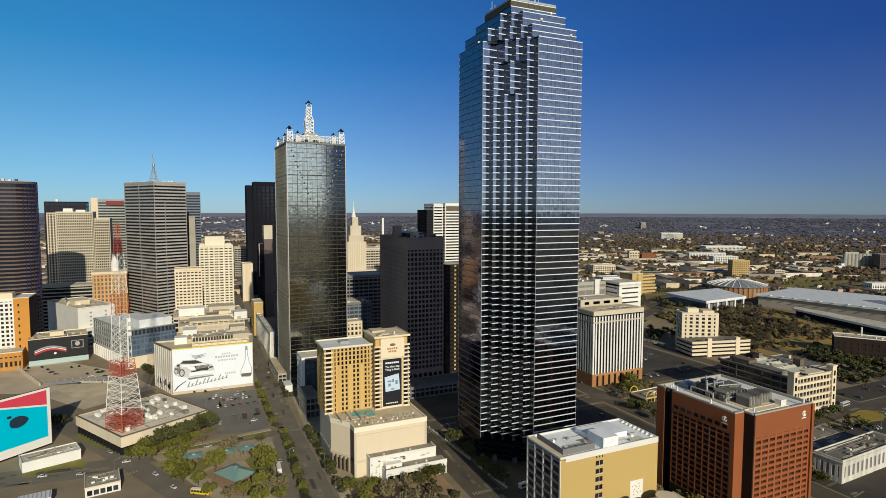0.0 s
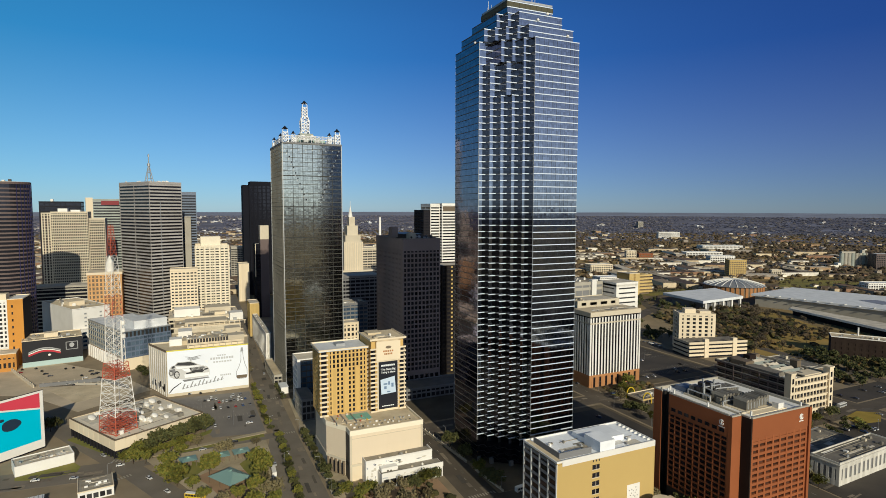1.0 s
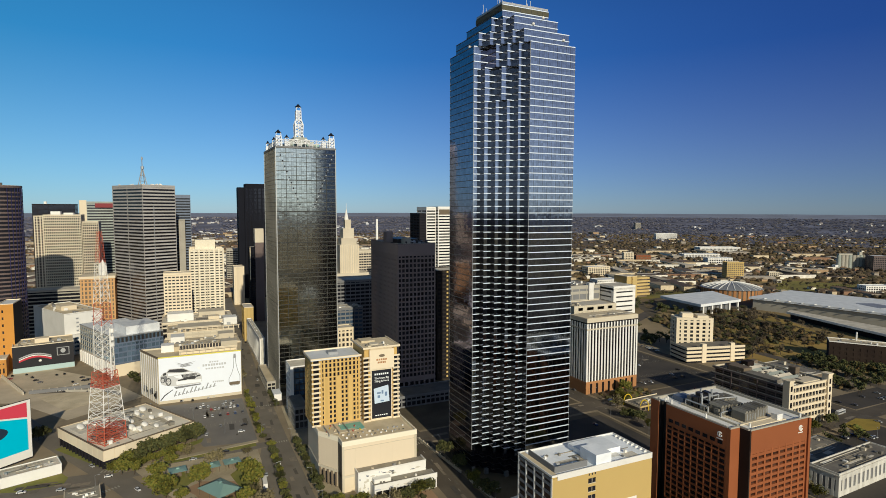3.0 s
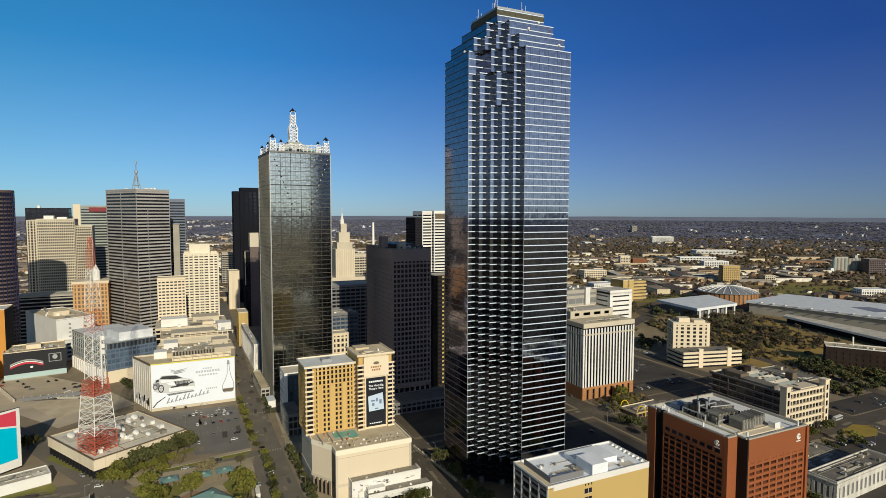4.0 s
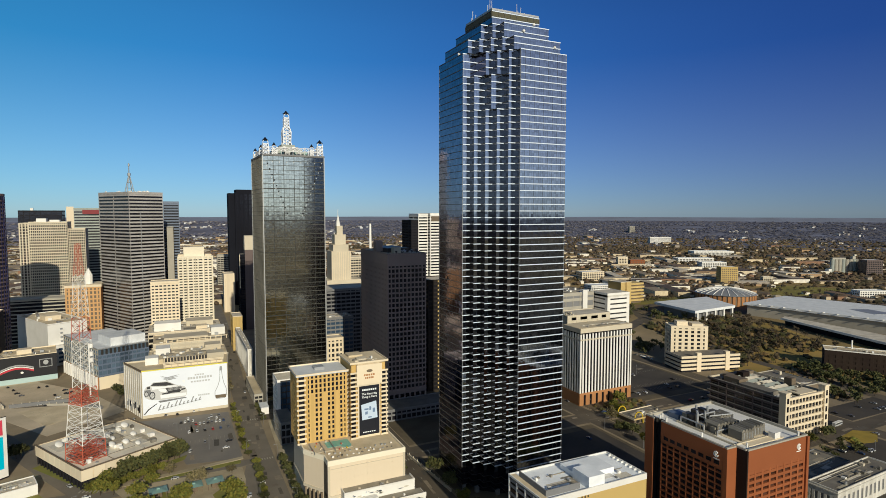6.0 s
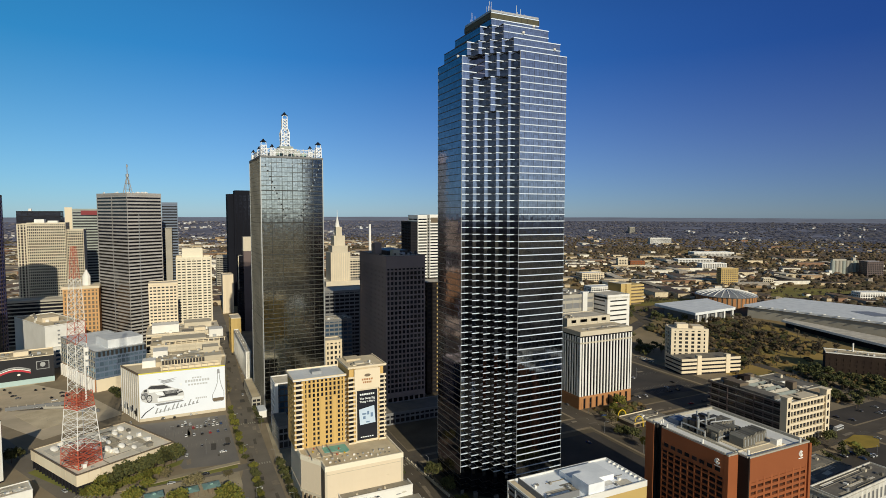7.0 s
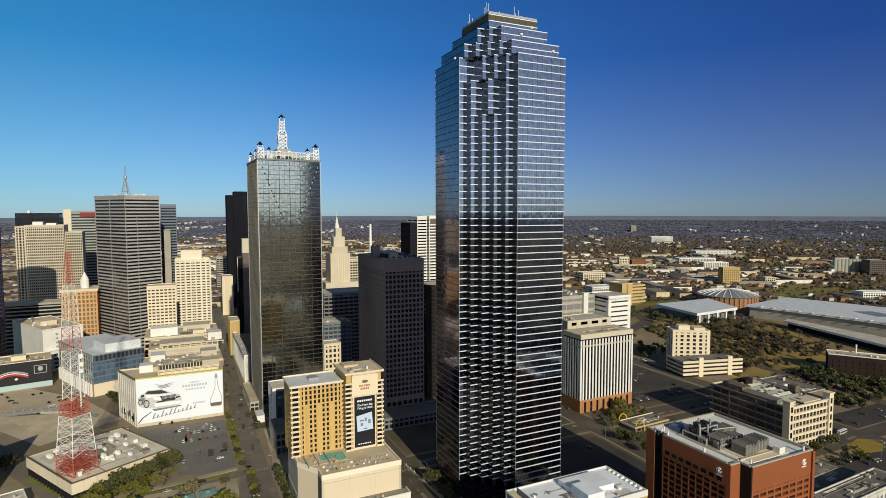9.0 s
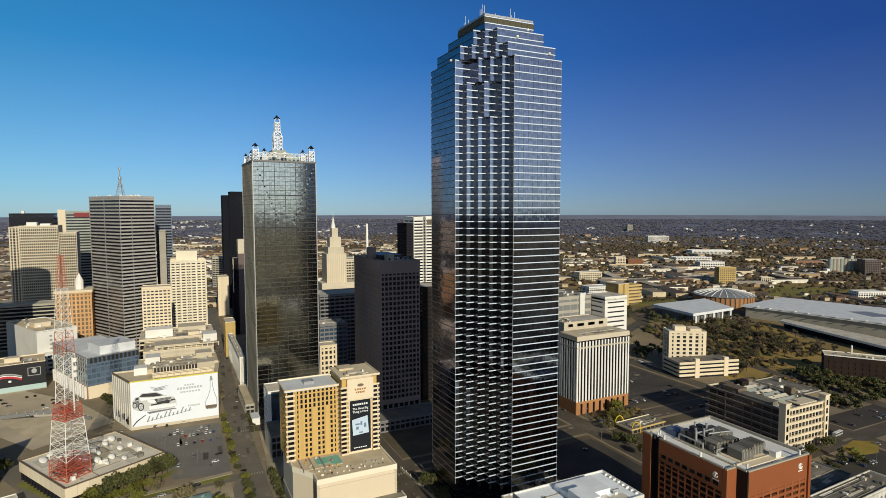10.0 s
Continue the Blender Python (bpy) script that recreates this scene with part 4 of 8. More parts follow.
        boxes("balcony_door", [(0.8, 4.2, 0.28, 0.38, z + 0.36, z + 2.5)], GLASS_BLACK, t)
    # the lower floors have plain brick strips between paired windows, and deeper sills
    for k in (1, 4, 7):
        boxes("brick_strip", [(5 + 2.5 * k + 0.3, 5 + 2.5 * k + 2.2, -0.02, 0.46, z0, z0 + 10 * fh - 0.05)], YELLOW_BRICK, t)
    for f in range(10):
        boxes("sill_panel", [(5.1, W - 0.1, 0.11, 0.44, z0 + f * fh + 0.72, z0 + f * fh + 1.0)], YELLOW_BRICK, t)
    boxes("roof", [(-1, W + 0.6, -1.4, D + 0.4, z1, z1 + 0.5)], ROOF_WHITE, t)
    boxes("parapet", [(-1.05, W + 0.65, -1.45, -0.9, z1 + 0.5, z1 + 1.3), (-1.05, -0.5, -0.9, D + 0.45, z1 + 0.5, z1 + 1.3), (-0.5, W + 0.65, D, D + 0.45, z1 + 0.5, z1 + 1.3)], CREAM, t)
    boxes("roof_unit", [(12, 18, 8, 14, z1 + 0.5, z1 + 2.2)], STEEL, t)
    t = thing("hotel_tower", "yellow hotel tower with cream sign panel and dark advertising banner", "hotel", 97.5, 335)
    z1, W, D = 75.5, 22.5, 26.0
    boxes("wall", [(0.5, W - 0.5, 0.5, D - 0.5, z0 + 0.02, z1 - 0.1)], YELLOW_BRICK, t)
    fl = 15
    fh = (z1 - 6 - z0) / fl
    for x0, x1 in ((-0.7, 3.9), (W - 3.9, W + 0.7)):
        for f in range(fl + 1):
            z = z0 + f * fh
            boxes("balcony", [(x0, x1, -1.4, 0.7, z + 0.1, z + 0.35), (x0, x1, -1.4, -1.2, z + 0.35, z + 1.2)], CREAM, t)
            if f < fl:
                boxes("balcony_door", [(x0 + 0.9, x1 - 0.9, 0.3, 0.42, z + 0.36, z + 2.4)], GLASS_BLACK, t)
    for f in range(fl):
        z = z0 + f * fh
        for side in (0, 1):
            boxes("side_balcony", [((W - 0.4, W + 1.3, 2.5, 6.5, z + 0.1, z + 1.1) if side else (-1.0, 0.45, 5.5, 8.5, z + 0.1, z + 1.1))], CREAM, t)
    boxes("front_wall", [(4.1, W - 4.1, -0.5, 0.6, z0, z1)], CREAM, t)
    boxes("sign_panel", [(3.2, W - 3.2, -1.6, -0.5, z1 - 13, z1 - 0.6)], CREAM, t, "cream sign panel with a small brown emblem")
    bm = bmesh.new()
    drum(bm, 0, 0, 0, 0.12, 1.5, 14)
    em = part("emblem", bm, BROWN, t)
    em.matrix_basis = pose(W / 2, -1.62, z1 - 4.6, 90, 0, 0)
    em.scale = (1.3, 0.6, 1)
    for k, (w2, z) in enumerate(((7.2, z1 - 7.6), (5.6, z1 - 9.4))):
        for j in range(5):
            boxes("sign_bar", [(W / 2 - w2 / 2 + j * w2 / 5, W / 2 - w2 / 2 + (j + 0.72) * w2 / 5, -1.7, -1.61, z, z + 1.1)], ORANGE_BRICK, t)
    ban = boxes("banner", [(4.9, W - 4.9, -0.9, -0.52, z0 + 1.5, z1 - 14)], plain("banner_black", (0.012, 0.014, 0.022), 0.4), t, "tall dark advertising banner with a pale picture")
    zt = z1 - 14
    ink = plain("banner_white", (0.75, 0.78, 0.8), 0.5)
    tagged(boxes("banner_title", [(6.6 + j * 1.35, 7.6 + j * 1.35, -0.96, -0.91, zt - 3.0, zt - 1.9) for j in range(7)], ink, ban), kind="stuff")
    lettering("The Next Big", 1.75, W / 2, -0.93, zt - 5.6, ink, ban)
    lettering("Thing is Here", 1.75, W / 2, -0.93, zt - 7.5, ink, ban)
    bm = bmesh.new()
    prism(bm, [(6.0, 0), (15.6, 1.6), (16.4, -9.0), (6.6, -9.6)], 0, 0.05)
    pic = part("banner_picture", bm, plain("banner_pale_blue", (0.55, 0.66, 0.8), 0.4), ban)
    pic.matrix_basis = pose(0, -0.92, zt - 11.5, 90, 0, 0)
    shape = plain("banner_blue", (0.16, 0.24, 0.38), 0.4)
    for i, j, w, h in ((0, 0, 2.6, 1.0), (1.3, 0.1, 1.2, 2.2), (0.2, 1.2, 1.6, 1.8), (2.2, 0.8, 1.5, 2.6), (1.0, 2.2, 2.2, 0.8)):
        boxes("picture_shape", [(8 + i * 2.4, 8 + i * 2.4 + w, -1.03, -0.98, zt - 15 - j * 2.3, zt - 15 - j * 2.3 + h)], shape, ban)
    tagged(boxes("banner_footer", [(7 + j * 1.4, 8 + j * 1.4, -0.96, -0.91, z0 + 3, z0 + 3.6) for j in range(6)], ink, ban), kind="stuff")
    boxes("roof", [(-0.8, W + 0.8, -1.5, D, z1, z1 + 0.4)], ROOF_TAN, t)
    boxes("parapet", [(-0.9, W + 0.9, -1.6, -1.1, z1 + 0.4, z1 + 1.3), (-0.9, -0.4, -1.1, D, z1 + 0.4, z1 + 1.3), (W + 0.4, W + 0.9, -1.1, D, z1 + 0.4, z1 + 1.3)], CREAM, t)
    bm = bmesh.new()
    drum(bm, 9, 8, z1 + 0.4, z1 + 1.5, 3.2, 16)
    part("roof_drum", bm, CREAM_STONE, t)
    boxes("lift_house", [(3, 12, 15, 24, z1 + 0.4, z1 + 1.6)], ROOF_TAN, t)
    roof_clutter(t, 20, 12, z1 + 0.3, 4, 9, 2.2)
    t = thing("entrance_pavilion", "low white stepped hotel entrance building with pale roof", "building", 83.5, 301)
    boxes("wall", [(0, 41.5, 0.5, 8, 0, 13)], WHITE, t)
    boxes("roof", [(0.4, 41.1, 0.9, 7.8, 13, 13.2)], ROOF_MID, t)
    boxes("parapet", [(-0.1, 41.6, 0.4, 0.9, 13, 14), (41.1, 41.6, 0.9, 8, 13, 14), (-0.1, 0.4, 0.9, 8, 13, 14)], WHITE, t)
    boxes("lower_wall", [(7, 45, -7.5, 0.5, 0, 7.6)], WHITE, t)
    boxes("lower_roof", [(7.4, 44.6, -7.1, 0.45, 7.6, 7.8)], ROOF_MID, t)
    boxes("fascia", [(6.9, 45.2, -7.7, -7.3, 6.2, 8.8)], WHITE, t)
    boxes("roof_block", [(8, 18, -4, 0, 7.8, 10)], WHITE, t)
    for k in range(9):
        boxes("shopfront", [(8 + k * 4.1, 11.4 + k * 4.1, -7.62, -7.52, 0.3, 4.8)], GLASS_DARK, t)
    rm = random.Random(23)
    greys = [plain("mural_" + n, c) for n, c in (("pale", (0.55, 0.56, 0.60)), ("mid", (0.36, 0.37, 0.41)), ("dark", (0.13, 0.135, 0.16)), ("sand", (0.58, 0.54, 0.46)))]
    for k in range(34):
        x, z, y = (rm.uniform(0.8, 6.0), rm.uniform(1.5, 11.5), 0.5) if k < 10 else ((rm.uniform(8, 43), rm.uniform(5.2, 6.8), -7.7) if k < 20 else (rm.uniform(8, 39), rm.uniform(9.4, 12.2), 0.5))
        w, h = rm.uniform(0.6, 2.4), rm.uniform(0.3, 0.75)
        if k < 10:
            w, h = w * 0.5, h * 2
        n = rm.randint(6, 9)
        bm = bmesh.new()
        prism(bm, [(w * rm.uniform(0.5, 1) * math.cos(2 * math.pi * i / n), h * rm.uniform(0.5, 1) * math.sin(2 * math.pi * i / n)) for i in range(n)], 0, 0.03 + 0.004 * (k % 5))
        part("mural_shape", bm, rm.choice(greys), t).matrix_basis = pose(x, y, z, 90, 0, 0)
    roof_clutter(t, 38, 7, 13, 5, 3, 1.4)
    roof_clutter(t, 34, 6, 7.7, 5, 6, 1.2, x0=8, y0=-7)


hotel()

# ---- glass-fronted block behind the hotel ----
t = tower("retail_block", "narrow white and blue-glass mid-rise block beside a street", "building", 71.8, 445, 0, 17, 22, 38.5, front=dict(floors=8, bays=5, wall=DARK_METAL, glass=GLASS_BLUE, pier=0.4, span=1.0),
          left=dict(floors=8, bays=6, wall=WHITE, glass=GLASS_BLUE, pier=0.5, span=1.4), right=dict(floors=8, bays=6, wall=WHITE, pieces=False, panes=False, pier=0.5, span=1.4), rim=WHITE)
boxes("corner_post", [(-0.3, 2.2, -0.3, 2.0, 0, 39)], WHITE, t)
t = tower("low_shop_block", "low grey shop building along a street", "building", 69, 415, 0, 10, 29, 16, front=dict(floors=3, bays=3, wall=GREY_CONC, glass=GLASS_DARK), left=dict(floors=3, bays=8, wall=CONCRETE, glass=GLASS_DARK), roof=ROOF_DARK)
t = tower("arcade_block", "low concrete arcade building at a tower's foot", "building", 62.8, 512, 0, 7.4, 60, 9, left=dict(floors=2, bays=14, wall=CONCRETE, glass=GLASS_DARK), front=dict(floors=2, bays=2, wall=CONCRETE, glass=GLASS_DARK), roof=ROOF_TAN)

# ---- tan office block ----
t = tower("tan_office_block", "tan painted office block with white roof and framed dark windows", "office block", 141.8, 199.9, 0, 58.8, 27.7, 44,
          left=dict(floors=11, bays=4, wall=WHITE, glass=GLASS_BLACK, pier=0.9, span=1.3, spanmat=GREY_CONC, z1=43.4), back=dict(floors=11, bays=9, wall=WHITE, pieces=False, panes=False, pier=1, span=1.4), core=TAN_PAINT, roof=ROOF_BRIGHT, rim=WHITE, inset=0.45)
boxes("front_wall", [(0.35, 58.8, 0, 0.5, 0, 43.2)], TAN_PAINT, t, "plain tan painted end wall")
boxes("side_wall", [(58.3, 58.8, 0.5, 27.6, 0, 43.4)], TAN_PAINT, t)
boxes("cornice", [(3, 58.9, -0.12, 0.4, 42.2, 45)], WHITE, t)
for f in range(10):
    boxes("window", [(20.2, 24.4, -0.06, 0.06, 37.4 - f * 3.95, 39.6 - f * 3.95)], GLASS_BLACK, t)
    boxes("window_sill", [(20.0, 24.6, -0.2, 0.0, 37.1 - f * 3.95, 37.4 - f * 3.95)], CREAM_STONE, t)
    boxes("window_bar", [(22.2, 22.4, -0.12, -0.05, 37.4 - f * 3.95, 39.6 - f * 3.95)], CREAM_STONE, t)
for k in range(3):
    boxes("vent_hole", [(20.4 + 1.7 * k, 21.1 + 1.7 * k, -0.05, 0.05, 41.0, 42.0)], DARK_METAL, t)
post = boxes("wall_poster", [(41.5, 49.5, -0.12, -0.01, 15.5, 25.5)], WHITE, t, "white poster with a grey line drawing")
for k in range(12):
    a0, r0 = k * 0.52, 1.2 + (k % 3) * 0.9
    boxes("drawn_shape", [(45.5 + r0 * math.cos(a0) - 0.3, 45.5 + r0 * math.cos(a0) + 0.3, -0.16, -0.13, 21 + r0 * math.sin(a0) - 0.25, 21 + r0 * math.sin(a0) + 0.25)], STEEL, post)
boxes("penthouse", [(25, 34, 0.6, 12, 44.1, 49.5)], ROOF_BRIGHT, t, "white roof plant room")
boxes("penthouse_wing", [(26, 47, 9, 23, 44.1, 46.6)], ROOF_BRIGHT, t)
boxes("roof_screen", [(3.5, 4.0, 3, 24, 44.1, 47), (4.0, 22, 3, 3.4, 44.1, 47.0)], GREY_CONC, t)
boxes("lower_roof_edge", [(0.45, 3.4, 0.5, 27, 44.1, 44.5)], ROOF_TAN, t)
for k in range(8):
    boxes("roof_rib", [(56.6, 58.2, 3 + k * 2.9, 3.5 + k * 2.9, 44.1, 45.0)], WHITE, t)
roof_clutter(t, 50, 22, 44, 14, 21, 1.8, x0=5)

# ---- red brick tower ----
def red_tower():
    t = thing("red_brick_tower", "red-orange brick office tower with notched corners and rows of small windows", "office tower", 229, 174)
    W, D, H = 50.0, 55.0, 58.2
    bm = bmesh.new()
    prism(bm, [(7.3, 0.96), (W - 0.96, 0.96), (W - 0.96, D - 0.96), (0.96, D - 0.96), (0.96, 49.5), (3.6, 49.5), (3.6, 44.4), (0.96, 44.4), (0.96, 6.5), (7.3, 6.5)], 0, H - 0.4)
    part("wall", bm, GLASS_BLACK, t)
    kw = dict(z0=8, z1=H - 9.5, floors=14, wall=RED_BRICK, glass=GLASS_BROWN, pier=1.15, span=1.35, dep=1.0)
    facade(t, (7.0, 0), (W - 1.6, 0), bays=8, **kw)
    # wider, blacker windows on the left also darken it for its shade
    facade(t, (0, 44.4), (0, 7.7), bays=9, **dict(kw, shrink=0.06, pier=0.5, span=0.8, glass=GLASS_BLACK))
    facade(t, (W, 0), (W, D), bays=10, **dict(kw, pieces=False, panes=False, shrink=0.06))
    facade(t, (W, D), (0, D), bays=8, **dict(kw, pieces=False, panes=False))
    boxes("top_band", [(7.0, W + 0.1, -0.08, 0.6, H - 9.5, H + 0.6)], RED_BRICK, t)
    boxes("side_top_band", [(-0.1, 0.6, 7.7, 44.4, H - 9.5, H + 0.6)], RED_BRICK, t)
    boxes("base_wall", [(7.0, W - 0.1, 0.1, 0.6, 0, 8), (0.1, 0.6, 7.7, 44.4, 0, 8)], DARK_METAL, t)
    boxes("corner_pier", [(-0.12, 6.2, 5.4, 7.62, 0, H + 0.6)], RED_BRICK, t)
    boxes("corner_pier", [(W - 1.6, W + 0.12, -0.9, 3.0, 0, H + 0.6)], RED_BRICK, t)
    # unlit west return: darker brick than the front stands for its shade
    boxes("return_wall", [(6.24, 6.96, -0.04, 6.4, 0, H + 0.57)], DARK_BRICK, t, "brick return wall with its shade in a dark colour")
    boxes("slot_wall", [(3.2, 3.55, 44.6, 49.3, 0, H + 0.5), (0.2, 3.2, 44.42, 44.58, 0, H + 0.5), (0.2, 3.2, 49.32, 49.5, 0, H + 0.5)], DARK_METAL, t)
    boxes("corner_pier", [(-0.12, 0.9, 49.52, D + 0.1, 0, H + 0.6)], RED_BRICK, t)
    for k in range(8):
        boxes("vent_slot", [(-0.18, -0.1, 9.6 + k * 4.3, 12.4 + k * 4.3, H - 8.2, H - 6.4)], GLASS_BLACK, t)
    boxes("roof", [(0.6, W - 0.4, 7.0, 44.2, H - 0.2, H), (7.2, W - 0.5, 0.7, 7.0, H - 0.2, H), (3.7, W - 0.5, 44.2, D - 0.6, H - 0.2, H)], ROOF_PALE, t)
    boxes("parapet", [(7.0, W, 0.1, 1.0, H, H + 1.3), (W - 1.0, W, 1.0, D, H, H + 1.3), (0, 1.0, 7.6, 44.4, H, H + 1.3), (0.0, W - 1, D - 1, D, H, H + 1.3), (0.0, 1.0, 49.5, D - 1, H, H + 1.3), (0.0, 6.2, 5.6, 6.6, H, H + 1.3),
                      (6.3, 7.2, 1.0, 6.6, H, H + 1.304)], CONCRETE, t)
    boxes("roof_curb", [(7.8, 8.5, 8, 42, H, H + 0.9), (8.5, 36, 8, 8.6, H, H + 0.7)], CREAM_STONE, t)
    boxes("roof_platform", [(13, 38, 4.2, 19.5, H, H + 0.35)], CREAM, t, "cream plant platform")
    boxes("plant_deck", [(9.5, 36, 20, 43, H, H + 0.5)], ROOF_MID, t)
    boxes("roof_panel", [(11, 19, 43.5, 50.5, H, H + 2.6)], OFFICE_PANEL, t)
    for x, y, w, d, h, n in ((15, 9.5, 8.6, 7.5, 4.6, 4), (25, 11, 8.8, 7.5, 4.6, 4), (12, 20.5, 9, 7.5, 4.4, 4), (25.5, 29.5, 8.6, 7, 3.6, 4), (24, 21.5, 5.5, 5.5, 3.2, 3)):
        u = boxes("cooling_unit", [(x, x + w, y, y + d, H + 0.5, H + h)], PLANT_GREY, t, "grey ribbed rooftop cooling unit")
        for j in range(2 * n):
            boxes("louvre", [(x + 0.2 + j * (w - 0.4) / (2 * n), x + 0.2 + (j + 0.55) * (w - 0.4) / (2 * n), y - 0.1, y, H + 0.9, H + h - 0.5)], STEEL if j % 2 else PLANT_GREY, u)
        for k in range(n):
            bm = bmesh.new()
            prism(bm, [(0, 0), (w / n - 0.12, 0), (w / n - 0.3, 1.0), (w / n * 0.45, 1.15)], 0, d)
            rib = part("cowl", bm, PLANT_GREY, t)
            rib.matrix_basis = pose(x + k * w / n, y + d, H + h, 90, 0, 0)
    for x, y, w, d, h in ((10, 33, 3, 3, 6.2), (13.8, 35, 2.6, 3, 7.4), (17.5, 33.5, 3.4, 4, 5.4), (11, 38, 4.5, 3, 5), (21, 36, 2.6, 4, 6.4), (10, 28.8, 4, 3, 3.2), (30, 38, 5, 4, 3), (21.5, 28.6, 2.6, 4.6, 4.2)):
        boxes("plant_box", [(x, x + w, y, y + d, H + 0.5, H + h)], DARK_METAL if h > 5 else PLANT_GREY, t)
    for (xa, ya), (xb, yb), z in (((9.2, 26), (9.2, 40), 3.4), ((11, 19.6), (22, 19.6), 2.6), ((20, 31.5), (34, 28.8), 4.6), ((14, 29), (14, 34), 5.2), ((23.6, 10), (23.6, 30), 2.2), ((12, 32), (24, 32), 6.2)):
        bm = bmesh.new()
        rod(bm, (xa, ya, H + z), (xb, yb, H + z), 0.4, 8)
        rod(bm, (xa, ya, H + 0.3), (xa, ya, H + z), 0.4, 8)
        rod(bm, (xb, yb, H + 0.3), (xb, yb, H + z), 0.4, 8)
        part("pipe", bm, STEEL, t)
    for x, y in ((16, 31), (22.5, 35), (12.5, 33), (10.5, 31), (19, 39)):
        bm = bmesh.new()
        drum(bm, x, y, H + 0.4, H + 8.2, 0.55, 10)
        part("flue", bm, STEEL, t)
    rr = random.Random(15)
    for k in range(26):
        x, y, w, h = rr.uniform(10, 33), rr.uniform(20, 41), rr.uniform(0.4, 1.8), rr.uniform(1, 4)
        bm = bmesh.new()
        if rr.random() < 0.4:
            drum(bm, x, y, H + 0.4, H + 1.5 + h, 0.35 * w, 9)
        else:
            box(bm, x, x + w, y, y + rr.uniform(0.6, 3), H + 0.4, H + 0.8 + h)
        part("plant_unit", bm, rr.choice((PLANT_GREY, DARK_METAL, STEEL, PLANT_GREY)), t)
    boxes("white_unit", [(32, 36, 4.6, 8, H + 0.35, H + 3.2)], WHITE, t)
    for rot, (x, y), r0 in ((0, (43.0, -0.2), 1.25), (-90, (-0.2, 11.2), 1.15)):
        bm = bmesh.new()
        for k in range(11):
            a, b = 0.6 + k * 0.5, 0.6 + (k + 1) * 0.5
            rod(bm, (r0 * math.cos(a), 0, r0 * math.sin(a)), (r0 * math.cos(b), 0, r0 * math.sin(b)), 0.32, 5)
        rod(bm, (0, 0, -0.8), (0, 0, 0.9), 0.4, 5)
        box(bm, -1.7, 1.7, -0.05, 0.05, -2.4, -1.95)
        part("wall_emblem", bm, WHITE, t, "small white wall emblem").matrix_basis = pose(x, y, H - 3.6, 0, 0, rot)
    boxes("blind", [(12.3, 15.3, 0.3, 0.38, 28.2, 29.4)], WHITE, t)
    for x, y in ((1, 42), (1, 46), (4, 47.5), (0.6, 20), (9, 2.4), (44, 1)):
        bm = bmesh.new()
        drum(bm, x, y, H + 1.3, H + 3.4, 0.5, 9)
        part("roof_vent", bm, WHITE, t)


red_tower()

# ---- striped office block ----
t = thing("striped_office_block", "brown and white striped office block on an orange brick base", "office block", 315.8, 389.5)
W, D, H = 58.0, 24.0, 66.5
boxes("wall", [(0.4, W - 0.4, 0.4, D - 0.4, 0, H)], GLASS_BLACK, t)
for a, b, n, pcs in (((0, 0), (W, 0), 17, True), ((0, D), (0, 0), 7, True), ((W, 0), (W, D), 7, False), ((W, D), (0, D), 17, False)):
    facade(t, a, b, 11, H - 4, 1, n, WHITE, None, pier=1.55, span=0, dep=0.7, pieces=pcs, panes=False, names=("fin", "band", "pane"), shrink=0.02 if a[1] == b[1] else 0.05)
boxes("top_band", [(-0.1, W + 0.1, -0.1, D + 0.1, H - 3.0, H + 0.8)], CREAM_STONE, t)
boxes("upper_rail", [(-0.06, W + 0.06, -0.06, D + 0.06, H - 9.6, H - 8.4)], CREAM_STONE, t)
boxes("base_rail", [(-0.06, W + 0.06, -0.06, D + 0.06, 9.2, 11.05)], ORANGE_BRICK, t)
for k in range(9):
    boxes("base_pier", [(k * (W - 4.4) / 8, k * (W - 4.4) / 8 + 4.4, -0.05, 0.9, 0, 9.2)], ORANGE_BRICK, t)
boxes("base_side", [(-0.05, 0.9, 0.9, D - 0.1, 0, 9.2)], ORANGE_BRICK, t)
boxes("roof", [(0.2, W - 0.2, 0.2, D - 0.2, H + 0.8, H + 1.0)], ROOF_TAN, t)
roof_clutter(t, W, D, H + 1, 3, 4, 1.6)
t = tower("beige_office_block", "plain beige office block with a flat gravel roof", "office block", 338, 436, 0, 52, 26, 68.5, front=dict(floors=2, bays=4, wall=CREAM_STONE, z0=58, span=4, pier=5, pieces=False, panes=False), core=CREAM_STONE, roof=ROOF_GREY, rim=CREAM_STONE)
roof_clutter(t, 20, 20, 68.5, 9, 7, 3)

